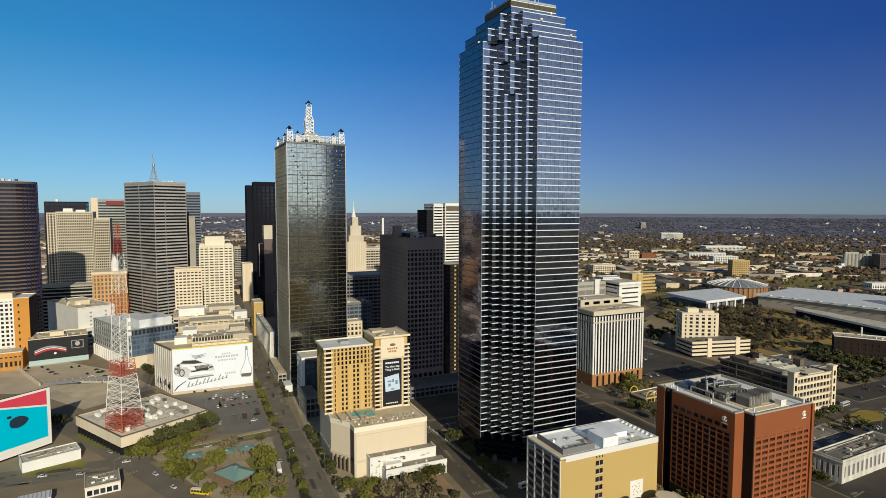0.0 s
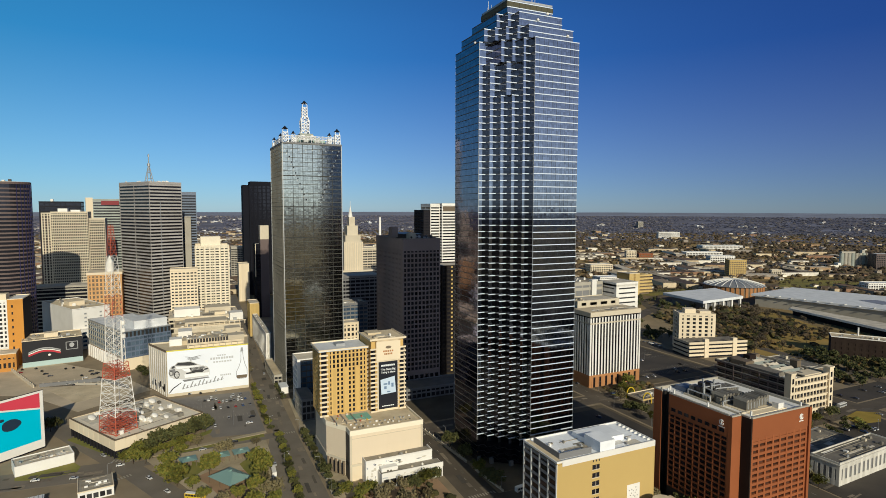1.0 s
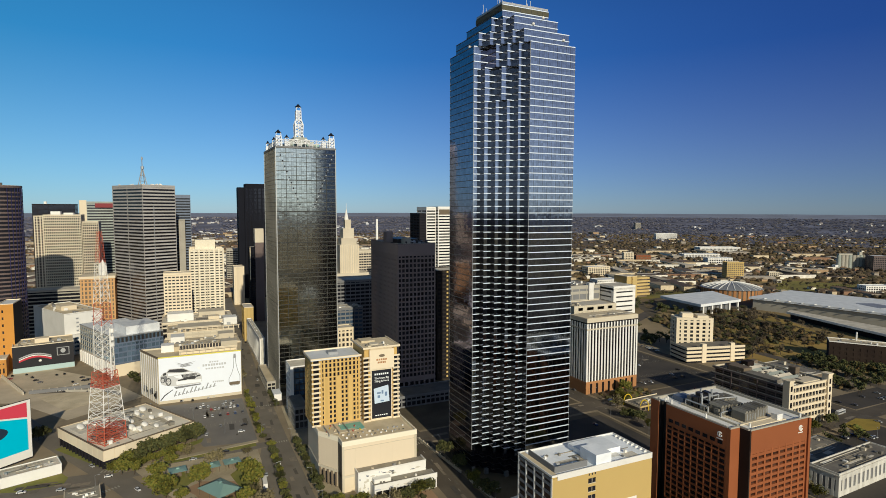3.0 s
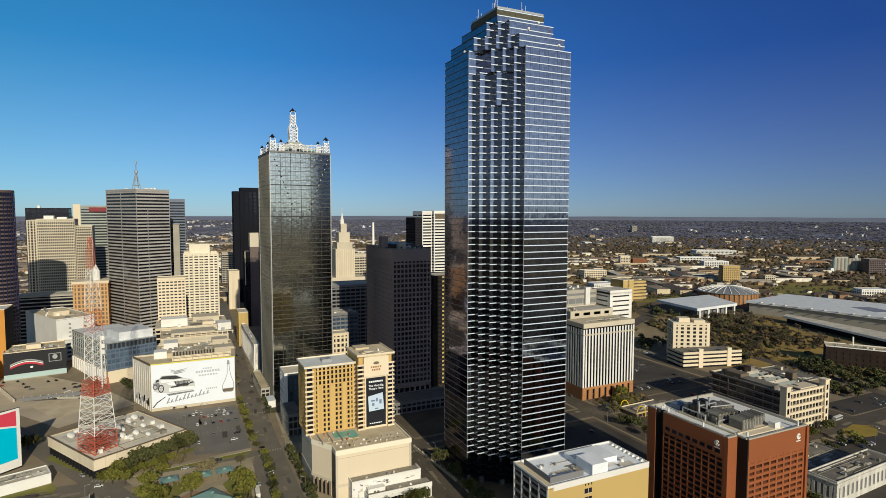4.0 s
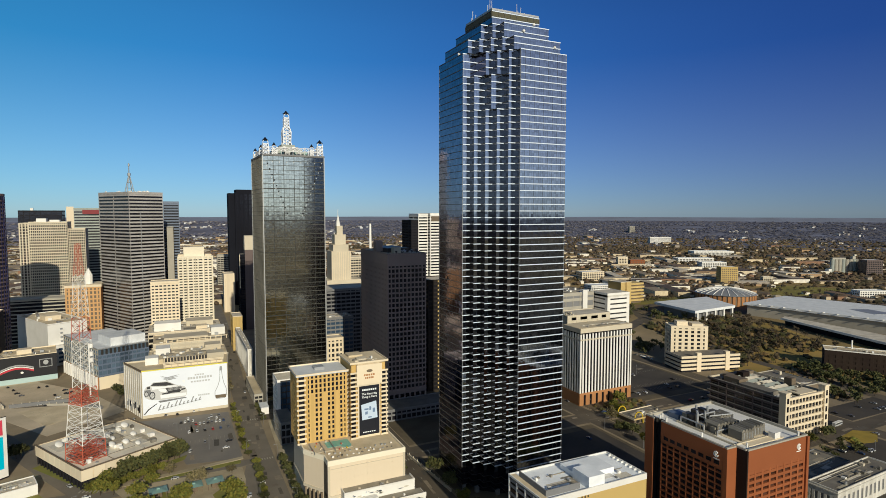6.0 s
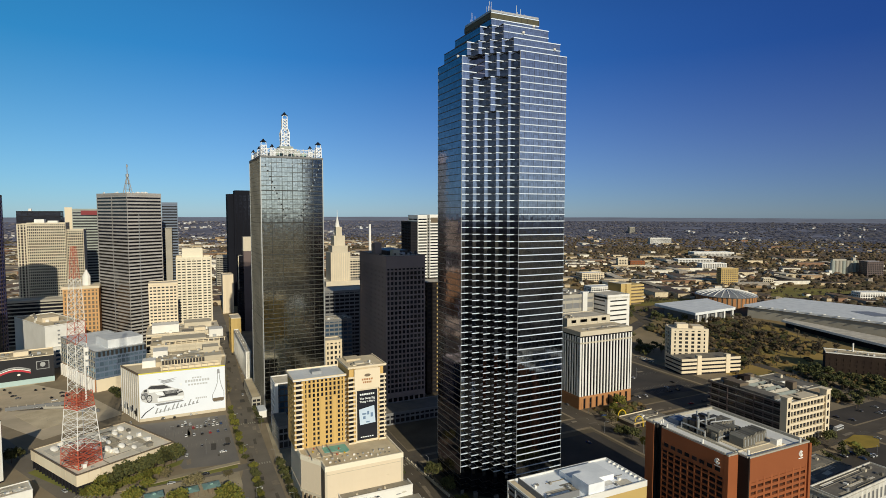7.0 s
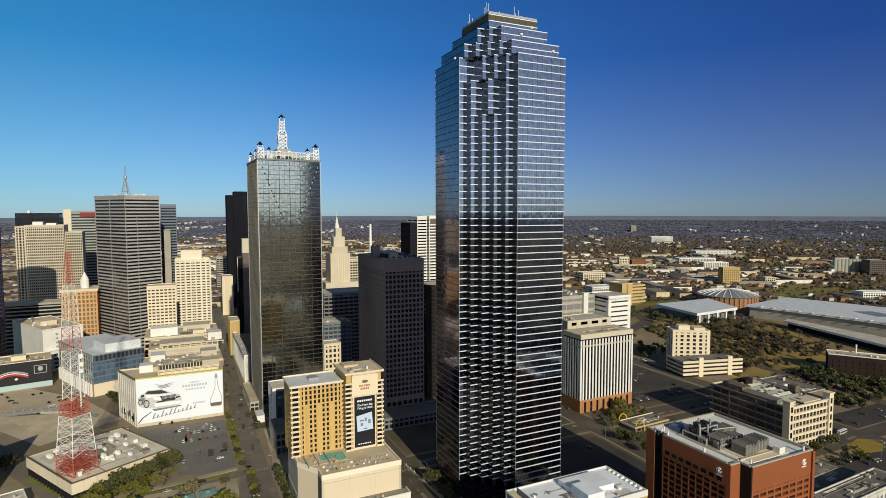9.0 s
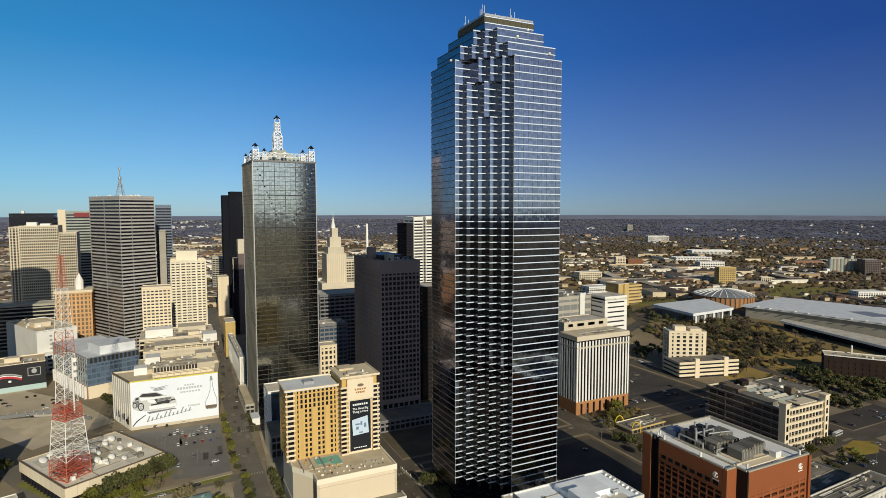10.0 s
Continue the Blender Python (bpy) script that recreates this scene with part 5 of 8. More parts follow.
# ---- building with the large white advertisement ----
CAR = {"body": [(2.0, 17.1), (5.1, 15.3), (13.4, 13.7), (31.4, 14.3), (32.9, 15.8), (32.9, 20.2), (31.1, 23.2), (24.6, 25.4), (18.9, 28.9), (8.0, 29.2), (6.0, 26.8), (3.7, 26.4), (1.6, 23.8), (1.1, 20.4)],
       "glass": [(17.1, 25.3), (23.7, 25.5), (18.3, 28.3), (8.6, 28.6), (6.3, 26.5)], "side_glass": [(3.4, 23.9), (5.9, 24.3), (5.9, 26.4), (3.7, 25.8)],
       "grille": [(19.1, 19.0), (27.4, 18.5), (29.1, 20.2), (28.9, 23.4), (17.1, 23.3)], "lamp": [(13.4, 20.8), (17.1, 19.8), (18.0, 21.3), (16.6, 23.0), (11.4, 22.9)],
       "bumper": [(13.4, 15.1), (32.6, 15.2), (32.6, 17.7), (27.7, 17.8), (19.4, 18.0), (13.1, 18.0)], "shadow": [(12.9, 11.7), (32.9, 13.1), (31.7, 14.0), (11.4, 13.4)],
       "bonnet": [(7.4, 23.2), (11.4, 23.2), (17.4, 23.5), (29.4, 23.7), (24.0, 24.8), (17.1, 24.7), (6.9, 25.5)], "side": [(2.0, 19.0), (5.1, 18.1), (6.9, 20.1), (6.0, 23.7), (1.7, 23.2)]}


def advert_building():
    t = thing("advert_building", "pale building with a wall-high white advertisement of a silver car", "building", -22.9, 517.5)
    poly = [(0, 0), (65, 0), (69, 37), (-15, 37)]
    bm = bmesh.new()
    prism(bm, poly, 0, 38)
    part("wall", bm, CREAM_STONE, t)
    for i in range(4):
        a, b = Vector(poly[i]), Vector(poly[(i + 1) % 4])
        u = (b - a).normalized()
        inw = Vector((-u.y, u.x)) * 0.7
        bm = bmesh.new()
        prism(bm, [a - inw * 0.2, b - inw * 0.2, b + inw, a + inw], 38, 39.4)
        part("parapet", bm, BROWN if i == 3 else CREAM_STONE, t)
    bm = bmesh.new()
    prism(bm, [(1, 0.8), (64, 0.8), (67.8, 36), (-13, 36)], 38, 38.2)
    part("roof", bm, ROOF_TAN, t)
    for k in range(9):
        a = Vector((-15 + k * 15 / 9 + 0.7, 37 - k * 37 / 9 - 2.4))
        piece("pilaster", box_mesh("pilaster", 1.6, 0.3, 37.6, WHITE), t, a.x - 0.28, a.y - 0.1, 0.2, math.atan2(-37, 15))
    rm = random.Random(29)
    ang = math.atan2(-37, 15)
    for k in range(12):
        f = rm.uniform(0.08, 0.96)
        m = boxes("mural_patch", [(-rm.uniform(0.5, 1.6), rm.uniform(0.5, 1.6), -0.12, 0.1, 0, rm.uniform(2, 6))], rm.choice((DARK_METAL, NAVY_STONE, STEEL)), t)
        m.matrix_basis = pose(-15 + 15 * f - 0.45, 37 - 37 * f - 0.18, rm.uniform(0.3, 6.5), 0, 0, math.degrees(ang))
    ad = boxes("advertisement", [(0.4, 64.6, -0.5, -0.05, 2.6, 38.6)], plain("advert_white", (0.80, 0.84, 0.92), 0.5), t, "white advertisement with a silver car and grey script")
    inks = plain("advert_grey", (0.30, 0.31, 0.33), 0.5)
    dark = plain("advert_dark", (0.035, 0.035, 0.04), 0.5)
    pale = plain("advert_silver", (0.58, 0.58, 0.58), 0.5)

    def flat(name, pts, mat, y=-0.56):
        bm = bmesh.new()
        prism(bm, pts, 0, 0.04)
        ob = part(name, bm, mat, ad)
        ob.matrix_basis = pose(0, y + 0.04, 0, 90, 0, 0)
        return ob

    mid = plain("advert_mid_grey", (0.19, 0.195, 0.205), 0.5)
    bright = plain("advert_light", (0.86, 0.87, 0.9), 0.4)
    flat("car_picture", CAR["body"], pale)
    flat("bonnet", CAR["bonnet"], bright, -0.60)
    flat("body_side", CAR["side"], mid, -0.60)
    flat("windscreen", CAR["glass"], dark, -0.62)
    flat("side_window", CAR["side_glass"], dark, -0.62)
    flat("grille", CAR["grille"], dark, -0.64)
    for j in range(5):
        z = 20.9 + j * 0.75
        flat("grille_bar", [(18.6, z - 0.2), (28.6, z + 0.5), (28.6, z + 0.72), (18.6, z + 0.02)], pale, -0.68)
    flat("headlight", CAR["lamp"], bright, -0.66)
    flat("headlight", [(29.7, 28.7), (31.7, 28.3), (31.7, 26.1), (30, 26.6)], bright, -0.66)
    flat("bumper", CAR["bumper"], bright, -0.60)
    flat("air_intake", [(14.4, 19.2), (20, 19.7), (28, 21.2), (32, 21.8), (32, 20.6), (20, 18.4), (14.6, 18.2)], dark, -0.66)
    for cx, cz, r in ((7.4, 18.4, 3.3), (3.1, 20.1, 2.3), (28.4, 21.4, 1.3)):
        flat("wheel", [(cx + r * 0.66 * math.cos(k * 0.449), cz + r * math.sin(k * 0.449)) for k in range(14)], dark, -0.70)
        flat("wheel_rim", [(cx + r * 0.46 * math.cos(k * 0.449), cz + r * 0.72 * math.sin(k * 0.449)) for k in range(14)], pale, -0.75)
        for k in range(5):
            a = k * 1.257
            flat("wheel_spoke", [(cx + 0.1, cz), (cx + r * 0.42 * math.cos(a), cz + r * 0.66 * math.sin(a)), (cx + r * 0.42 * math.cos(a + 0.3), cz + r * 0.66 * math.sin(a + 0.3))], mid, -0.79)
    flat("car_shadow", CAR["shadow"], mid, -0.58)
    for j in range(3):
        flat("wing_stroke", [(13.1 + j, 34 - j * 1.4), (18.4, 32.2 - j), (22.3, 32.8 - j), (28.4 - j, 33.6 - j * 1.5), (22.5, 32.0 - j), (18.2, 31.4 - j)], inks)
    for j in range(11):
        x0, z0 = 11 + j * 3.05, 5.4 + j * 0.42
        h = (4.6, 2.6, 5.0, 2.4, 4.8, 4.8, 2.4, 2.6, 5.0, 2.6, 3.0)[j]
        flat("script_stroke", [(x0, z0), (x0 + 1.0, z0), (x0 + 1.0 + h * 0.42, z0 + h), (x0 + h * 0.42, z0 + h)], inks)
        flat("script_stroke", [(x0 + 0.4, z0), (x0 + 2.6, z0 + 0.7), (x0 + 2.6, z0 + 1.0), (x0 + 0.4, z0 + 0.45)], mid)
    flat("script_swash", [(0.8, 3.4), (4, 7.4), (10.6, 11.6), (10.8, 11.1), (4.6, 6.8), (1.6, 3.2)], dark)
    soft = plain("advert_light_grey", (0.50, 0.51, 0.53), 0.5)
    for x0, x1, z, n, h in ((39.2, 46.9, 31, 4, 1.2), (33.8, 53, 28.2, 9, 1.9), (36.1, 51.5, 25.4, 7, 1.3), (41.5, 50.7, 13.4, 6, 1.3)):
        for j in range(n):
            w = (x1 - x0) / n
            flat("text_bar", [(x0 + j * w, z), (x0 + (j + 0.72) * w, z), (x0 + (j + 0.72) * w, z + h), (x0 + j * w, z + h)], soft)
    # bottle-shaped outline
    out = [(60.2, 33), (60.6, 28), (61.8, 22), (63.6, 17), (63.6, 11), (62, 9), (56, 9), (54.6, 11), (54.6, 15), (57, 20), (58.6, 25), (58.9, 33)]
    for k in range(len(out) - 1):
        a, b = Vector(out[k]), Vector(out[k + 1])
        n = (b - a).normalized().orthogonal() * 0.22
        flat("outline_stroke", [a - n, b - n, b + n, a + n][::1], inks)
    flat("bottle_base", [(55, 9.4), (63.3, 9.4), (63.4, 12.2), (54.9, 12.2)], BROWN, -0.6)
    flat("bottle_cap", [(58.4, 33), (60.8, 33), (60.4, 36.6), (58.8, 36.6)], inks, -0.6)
    boxes("advert_frame", [(0, 65, -0.45, 0.1, 38.65, 39.5)], plain("lemon_paint", (0.72, 0.64, 0.09)), ad)
    boxes("terrace_wall", [(16, 62, 8.6, 9.2, 38.2, 41.0)], CREAM, t)
    for k in range(10):
        boxes("pergola_post", [(16.4 + k * 5, 17.2 + k * 5, 5.6, 6.4, 38.2, 41.4)], CREAM_STONE, t)
    boxes("pergola_beam", [(15.8, 62.4, 5.4, 6.6, 41.4, 42.0), (15.8, 62.4, 9.4, 10.4, 41.4, 42.0)], CREAM, t)
    boxes("dark_screen", [(16, 50, 20, 20.6, 38.2, 43.0)], DARK_METAL, t)
    for k in range(14):
        boxes("screen_post", [(16.4 + k * 2.4, 16.9 + k * 2.4, 19.7, 20, 38.2, 43.2)], CREAM, t)
    boxes("roof_house", [(2, 12, 22, 33, 38.2, 44)], WHITE, t)
    boxes("roof_house", [(50, 64, 22, 34, 38.2, 43.5)], CREAM_STONE, t)
    boxes("upper_deck", [(12.2, 49.8, 22, 35, 38.2, 42.2)], ROOF_TAN, t)
    roof_clutter(t, 40, 13, 42.1, 12, 5, 2.6, x0=11, y0=22)
    roof_clutter(t, 46, 10, 38.2, 8, 6, 2.0, x0=15, y0=10)


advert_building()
t = tower("garage_annex", "cream parking annex behind an advertisement wall", "garage", -20, 568, 0, 66, 34, 36, front=dict(floors=2, bays=10, wall=CREAM_STONE, z0=24, pier=0.8, span=2, panes=False), left=dict(floors=9, bays=5, wall=CREAM_STONE, pier=0.8, span=2, panes=False), core=BROWN, roof=ROOF_TAN, rim=CREAM_STONE)
boxes("roof_house", [(6, 18, 14, 30, 36, 42)], WHITE, t)
boxes("roof_house", [(48, 62, 18, 32, 36, 41)], CREAM_STONE, t)
roof_clutter(t, 66, 34, 36, 28, 8, 3)
t = tower("cream_deck_block", "low cream block with flat tan roof", "building", -18, 640, 0, 65, 46, 34, front=dict(floors=6, bays=11, wall=CREAM_STONE, pieces=False, panes=False, pier=0.8, span=1.8), core=CREAM_STONE, roof=ROOF_TAN, rim=CREAM)
boxes("roof_house", [(10, 52, 8, 30, 34, 38)], CREAM_STONE, t)
for k in range(12):
    boxes("roof_screen_post", [(12 + k * 5.2, 12.8 + k * 5.2, 3, 3.8, 34, 37)], CREAM, t)
boxes("roof_screen_beam", [(11.5, 70.5, 2.9, 4, 37, 37.7)], CREAM, t)
boxes("roof_house", [(56, 70, 26, 42, 34, 42)], WHITE, t)
roof_clutter(t, 74, 46, 34, 26, 12, 4)
t = tower("stepped_white_block", "low white and grey stepped commercial block", "building", -25, 720, 0, 78, 60, 30, front=dict(floors=5, bays=14, wall=CREAM_STONE, pieces=False, panes=False, pier=0.8, span=1.8), core=GLASS_DARK, roof=ROOF_GREY, rim=CREAM)
boxes("roof_house", [(6, 34, 10, 30, 30, 39)], WHITE, t)
boxes("roof_house", [(40, 70, 30, 54, 30, 36)], CREAM_STONE, t)
boxes("roof_house", [(50, 62, 6, 18, 30, 34)], CREAM, t)
roof_clutter(t, 78, 60, 30, 26, 13, 5)

# ---- flat broadcasting building with the lattice tower ----
t = thing("flat_studio_building", "flat cream panelled studio building with dishes on its gravel roof", "building", -50.5, 399, 0, 30)
boxes("wall", [(1.2, 59.8, 1.2, 64.8, 0, 5.6)], BLACK_STONE, t)
boxes("upper_wall", [(0.3, 60.3, 0.3, 65.7, 5.6, 11.6)], CREAM, t)
boxes("roof", [(0.5, 60.1, 0.5, 65.5, 11.6, 11.8)], surface("sand_gravel_roof", (0.88, 0.80, 0.65), (0.72, 0.65, 0.53), rough=0.95, scales=(0.1, 0.9), var=0.8, bump=0.3), t)
for a, b, n in (((0, 0), (60.6, 0), 9), ((60.6, 66), (0, 66), 9), ((0, 66), (0, 0), 9), ((60.6, 0), (60.6, 66), 9)):
    a, b = Vector(a), Vector(b)
    u = (b - a).normalized()
    L = (b - a).length
    for k in range(n):
        c = a + u * (L * (k + 0.5) / n)
        piece("wall_panel", box_mesh("wall_panel", L / n - 0.25, 0.35, 6.6, CREAM), t, c.x, c.y, 5.5, math.atan2(u.y, u.x))
boxes("roof_edge", [(-0.2, 60.8, -0.2, 0.6, 12.3, 12.9), (-0.2, 60.8, 65.4, 66.2, 12.3, 12.9), (-0.2, 0.6, 0.6, 65.4, 12.3, 12.9), (60.0, 60.8, 0.6, 65.4, 12.3, 12.9)], BROWN, t)
for k in range(14):
    boxes("ground_post", [(0.2, 0.9, 2 + k * 4.7, 2.8 + k * 4.7, 0, 7)], BLACK_STONE, t)
for x, y, r0 in ((8, 50, 2.6), (30, 14, 1.6), (36, 20, 2.2), (40, 12, 1.8), (24, 30, 1.7), (46, 30, 2.0), (50, 50, 2.6), (44, 46, 2.0), (34, 34, 1.8), (28, 22, 2.4)):
    bm = bmesh.new()
    bmesh.ops.create_icosphere(bm, subdivisions=2, radius=r0, matrix=Matrix.Translation((x, y, 11.8 + r0 * 0.9)) @ Euler((0.6, 0, 0.3)).to_matrix().to_4x4() @ Matrix.Diagonal((1, 1, 0.4, 1)))
    rod(bm, (x, y, 11.8), (x, y, 11.8 + r0 * 0.8), 0.25)
    part("satellite_dish", bm, WHITE, t, "white rooftop satellite dish")
roof_clutter(t, 56, 60, 11.8, 20, 15, 3.6, WHITE, x0=2, y0=2)
roof_clutter(t, 56, 60, 11.8, 14, 16, 3.2, x0=2, y0=2)
boxes("roof_seam", [(19.8, 20.2, 1, 64, 11.8, 11.95), (39.8, 40.2, 1, 64, 11.8, 11.95)], BROWN, t)
t = thing("lattice_tower", "red and white steel lattice broadcasting tower", "lattice tower", -50.2, 419, 11.8, 43)
for z0, z1, mat, n, w0, w1, r0 in ((0, 12, RED_PAINT, 3, 15.6, 15.0, 0.17), (12, 36, WHITE, 5, 14.8, 11.6, 0.15), (36, 46, RED_PAINT, 3, 11.4, 10.0, 0.14), (46, 76, WHITE, 6, 8.2, 7.2, 0.12),
                                  (76, 90, RED_PAINT, 3, 7.4, 6.6, 0.10), (90, 116, WHITE, 5, 6.6, 4.4, 0.09), (116, 136, RED_PAINT, 4, 4.0, 2.0, 0.08)):
    bm = bmesh.new()
    lattice(bm, 0, 0, z0, z1, w0, w1, n, r0)
    if z0 < 40 and mat is RED_PAINT:
        lattice(bm, 0, 0, z0, z1, w0 * 0.55, w1 * 0.55, n, r0 * 0.7)
    if mat is RED_PAINT and z0 < 40:
        for zz in (z0 + 0.4, (z0 + z1) / 2):
            for k in range(5):
                o = w0 * (k / 4 - 0.5) * 0.96
                rod(bm, (o, -w0 / 2, zz), (o, w0 / 2, zz), 0.2, 4)
                rod(bm, (-w0 / 2, o, zz), (w0 / 2, o, zz), 0.2, 4)
    tagged(part("bracing", bm, mat, t), kind="stuff")
    for sx in (-1, 1):
        for sy in (-1, 1):
            bm = bmesh.new()
            rod(bm, (sx * w0 / 2, sy * w0 / 2, z0), (sx * w1 / 2, sy * w1 / 2, z1), r0 * 1.7, 6)
            part("leg", bm, mat, t)
bm = bmesh.new()
drum(bm, 1.2, -4.6, 40, 74, 0.5, 10)
part("feed_pipe", bm, WHITE, t)
for z in (62, 66, 71):
    bm = bmesh.new()
    drum(bm, 2.4, -5.2, z, z + 2.6, 1.1, 10)
    part("aerial", bm, WHITE, t)


# ---- the skyline on the far side of town ----
def banded(name, label, x, y, rz, w, d, h, floors, wall, glass, span, dep=0.35, roof=ROOF_GREY, bays=1, pier=0.7, rim=None, category="office tower", panes=False, z0=0, lead="span", vis=("front", "left", "right")):
    kw = dict(floors=floors, wall=wall, glass=glass, pier=pier, span=span, dep=dep, panes=panes, lead=lead, z0=z0)
    sides = {}
    for s in ("front", "right", "back", "left"):
        n = bays if s in ("front", "back") else max(1, round(bays * d / w))
        sides[s] = dict(kw, bays=n, pieces=s in vis, panes=panes and s == 'front')
    return tower(name, label, category, x, y, rz, w, d, h, core=glass, roof=roof, rim=rim or wall, inset=dep - 0.05, **sides)


def oval_tower():
    """A dark tower of oval plan: brown stone bands round navy glass, slim uprights where it turns away, coloured navy
    for shade.
    """
    t = thing("banded_dark_tower", "dark oval tower with brown horizontal bands and navy glass", "office tower", -182, 742)
    A, B, H, N, FL = 27.0, 21.0, 186.0, 40, 44

    def oval(e):
        return [((A + e) * math.cos(2 * math.pi * i / N), (B + e) * math.sin(2 * math.pi * i / N)) for i in range(N)]

    for nm, e, z0, z1, mat in (("glass_shaft", 0, 0, H, GLASS_BLACK), ("roof", -0.3, H, H + 0.3, ROOF_GREY), ("parapet", 0.42, H - 2.4, H + 0.9, PLUM_STONE)):
        bm = bmesh.new()
        prism(bm, oval(e), z0, z1 - (0.9 if nm == "parapet" else 0))
        part(nm, bm, mat, t)
    bm = bmesh.new()
    prism(bm, oval(0.35), 0, 1.7)
    bmesh.ops.recalc_face_normals(bm, faces=bm.faces)
    me = bpy.data.meshes.new("spandrel")
    bm.to_mesh(me)
    bm.free()
    me.materials.append(PLUM_STONE)
    for f in range(FL - 1):
        piece("spandrel", me, t, 0, 0, f * H / FL + 0.4)
    # navy puts the shade of the side turned from the sun into these
    up = box_mesh("mullion", 0.5, 0.5, H - 3, SHADE_NAVY)
    for i in range(N):
        a = 2 * math.pi * (i + 0.5) / N
        if math.cos(a) > 0.6:
            piece("mullion", up, t, (A + 0.5) * math.cos(a), (B + 0.5) * math.sin(a), 0.4, a + math.pi / 2)
    for k in range(6):
        boxes("roof_unit", [(-18 + k * 5, -15.5 + k * 5, -4 + k % 3 * 3, -1 + k % 3 * 3, H + 0.3, H + 2.4 + k % 2)], (STEEL, WHITE, DARK_METAL)[k % 3], t)


oval_tower()
t = banded("black_slab_tower", "black glass slab tower with a flat roof", -225, 1150, 0, 61, 30, 169, 20, BLACK_STONE, GLASS_BLACK, 1.2, bays=8, vis=("front",))
boxes("roof_house", [(16, 20, 4, 8, 169, 174)], WHITE, t)
t = banded("white_grid_tower", "white concrete tower with a fine grid of dark windows", -180, 980, 0, 46.5, 36, 152.5, 38, CREAM_STONE, GLASS_BLACK, 1.6, dep=0.6, bays=20, pier=0.85, lead="pier", vis=("front",))
boxes("roof_house", [(8, 20, 8, 20, 152.5, 158), (24, 36, 8, 20, 152.5, 156)], WHITE, t)
t = banded("white_grid_wing", "white concrete tower wing with wide dark window columns", -192, 984, 0, 11.8, 30, 151, 38, CREAM_STONE, GLASS_BLACK, 1.2, dep=0.6, bays=3, pier=1.5, lead="pier", vis=())
t = banded("white_grid_wing", "lower white concrete tower wing with dark window grid", -133.2, 984, 0, 21, 30, 142.5, 36, CREAM_STONE, GLASS_BLACK, 1.6, dep=0.6, bays=8, pier=0.85, lead="pier", vis=())
t = banded("sign_tower", "grey tower with cream edge and a red roof sign", -141, 1100, 8, 48, 34, 173, 38, PALE_PANEL, GLASS_DARK, 2.2, bays=1, vis=("front",))
boxes("edge_wall", [(-10, 0.2, 0.4, 30, 0, 176)], CREAM, t)
boxes("roof_sign", [(12, 38, -0.4, 0.2, 164, 171)], plain("sign_red", (0.22, 0.025, 0.03)), t, "red roof sign without lettering")
t = banded("grey_banded_tower", "tall grey tower with dark horizontal window bands", -43.5, 790, 30.6, 42.5, 74, 191, 46, surface("silver_panel", (0.43, 0.405, 0.385), rough=0.6, metal=0.1), GLASS_BLACK, 2.0, dep=0.5, bays=1, pier=0.5, vis=("front", "left"))
boxes("corner_pier", [(13.6, 14.2, -0.12, 0.5, 0, 168)], STEEL, t)
bm = bmesh.new()
for dx, dy in ((-4.6, -3), (4.6, -3), (4.6, 3), (-4.6, 3)):
    rod(bm, (20 + dx, 36 + dy, 191), (20 + dx * 0.12, 36 + dy * 0.12, 213), 0.5, 6)
for f in (0.3, 0.62):
    c = [Vector((20 + dx * (1 - 0.88 * f), 36 + dy * (1 - 0.88 * f), 191 + 22 * f)) for dx, dy in ((-4.6, -3), (4.6, -3), (4.6, 3), (-4.6, 3))]
    for i in range(4):
        rod(bm, c[i], c[(i + 1) % 4], 0.3, 5)
rod(bm, (20, 36, 213), (20, 36, 229), 0.55, 6)
drum(bm, 20, 36, 213, 216.5, 1.8, 10)
drum(bm, 20, 36, 225, 228, 1.1, 8)
part("mast", bm, STEEL, t)
roof_clutter(t, 40, 70, 191.5, 18, 11, 3.5, WHITE)
t = banded("slim_grey_tower", "slim grey glass tower behind a banded tower", -7.9, 905, 0, 20.4, 24, 181.5, 46, OFFICE_PANEL, GLASS_DARK, 1.9, bays=1, vis=("front",))
t = tower("blank_grey_shaft", "plain grey concrete service shaft of a tower", "tower", -4.4, 884, 0, 9, 18, 146, core=CONCRETE, rim=CONCRETE)
t = banded("white_apartment_tower", "white apartment tower with stacked balconies and penthouse", 8.3, 885, 0, 46.4, 26, 104, 27, PALE_CREAM, GLASS_DARK, 2.25, dep=0.6, bays=7, pier=1.9, lead="pier", vis=("front", "left", "right"), roof=ROOF_WHITE)
boxes("penthouse", [(8, 35, 5, 20, 104, 117.5)], PALE_CREAM, t)
boxes("roof_house", [(0.8, 7.5, 2, 20, 104, 107.5), (36, 44, 3, 18, 104, 107)], CREAM, t)
for k in (1.2, 11.5, 23, 34.5, 44.5):
    boxes("shaft_strip", [(k - 0.4, k + 0.4, -0.3, 0.3, 0, 103)], CREAM_STONE, t)
t = banded("cream_apartment_block", "cream apartment block with rows of balconies", -23, 775, 0, 31.7, 22, 82, 21, CREAM, GLASS_DARK, 2.2, bays=7, pier=1.4, vis=("front", "left"))
t = tower("roof_annex", "low pale annex with a flat roof", "building", -22, 868, 0, 30, 24, 32, front=dict(floors=7, bays=6, wall=CREAM_STONE, panes=False, span=2, pier=1.0), core=GLASS_DARK, rim=WHITE)
t = banded("pale_slab_block", "pale office slab behind a street", 90, 1330, 0, 26, 24, 73, 18, CONCRETE, GLASS_DARK, 2.0, bays=4, vis=("front",))
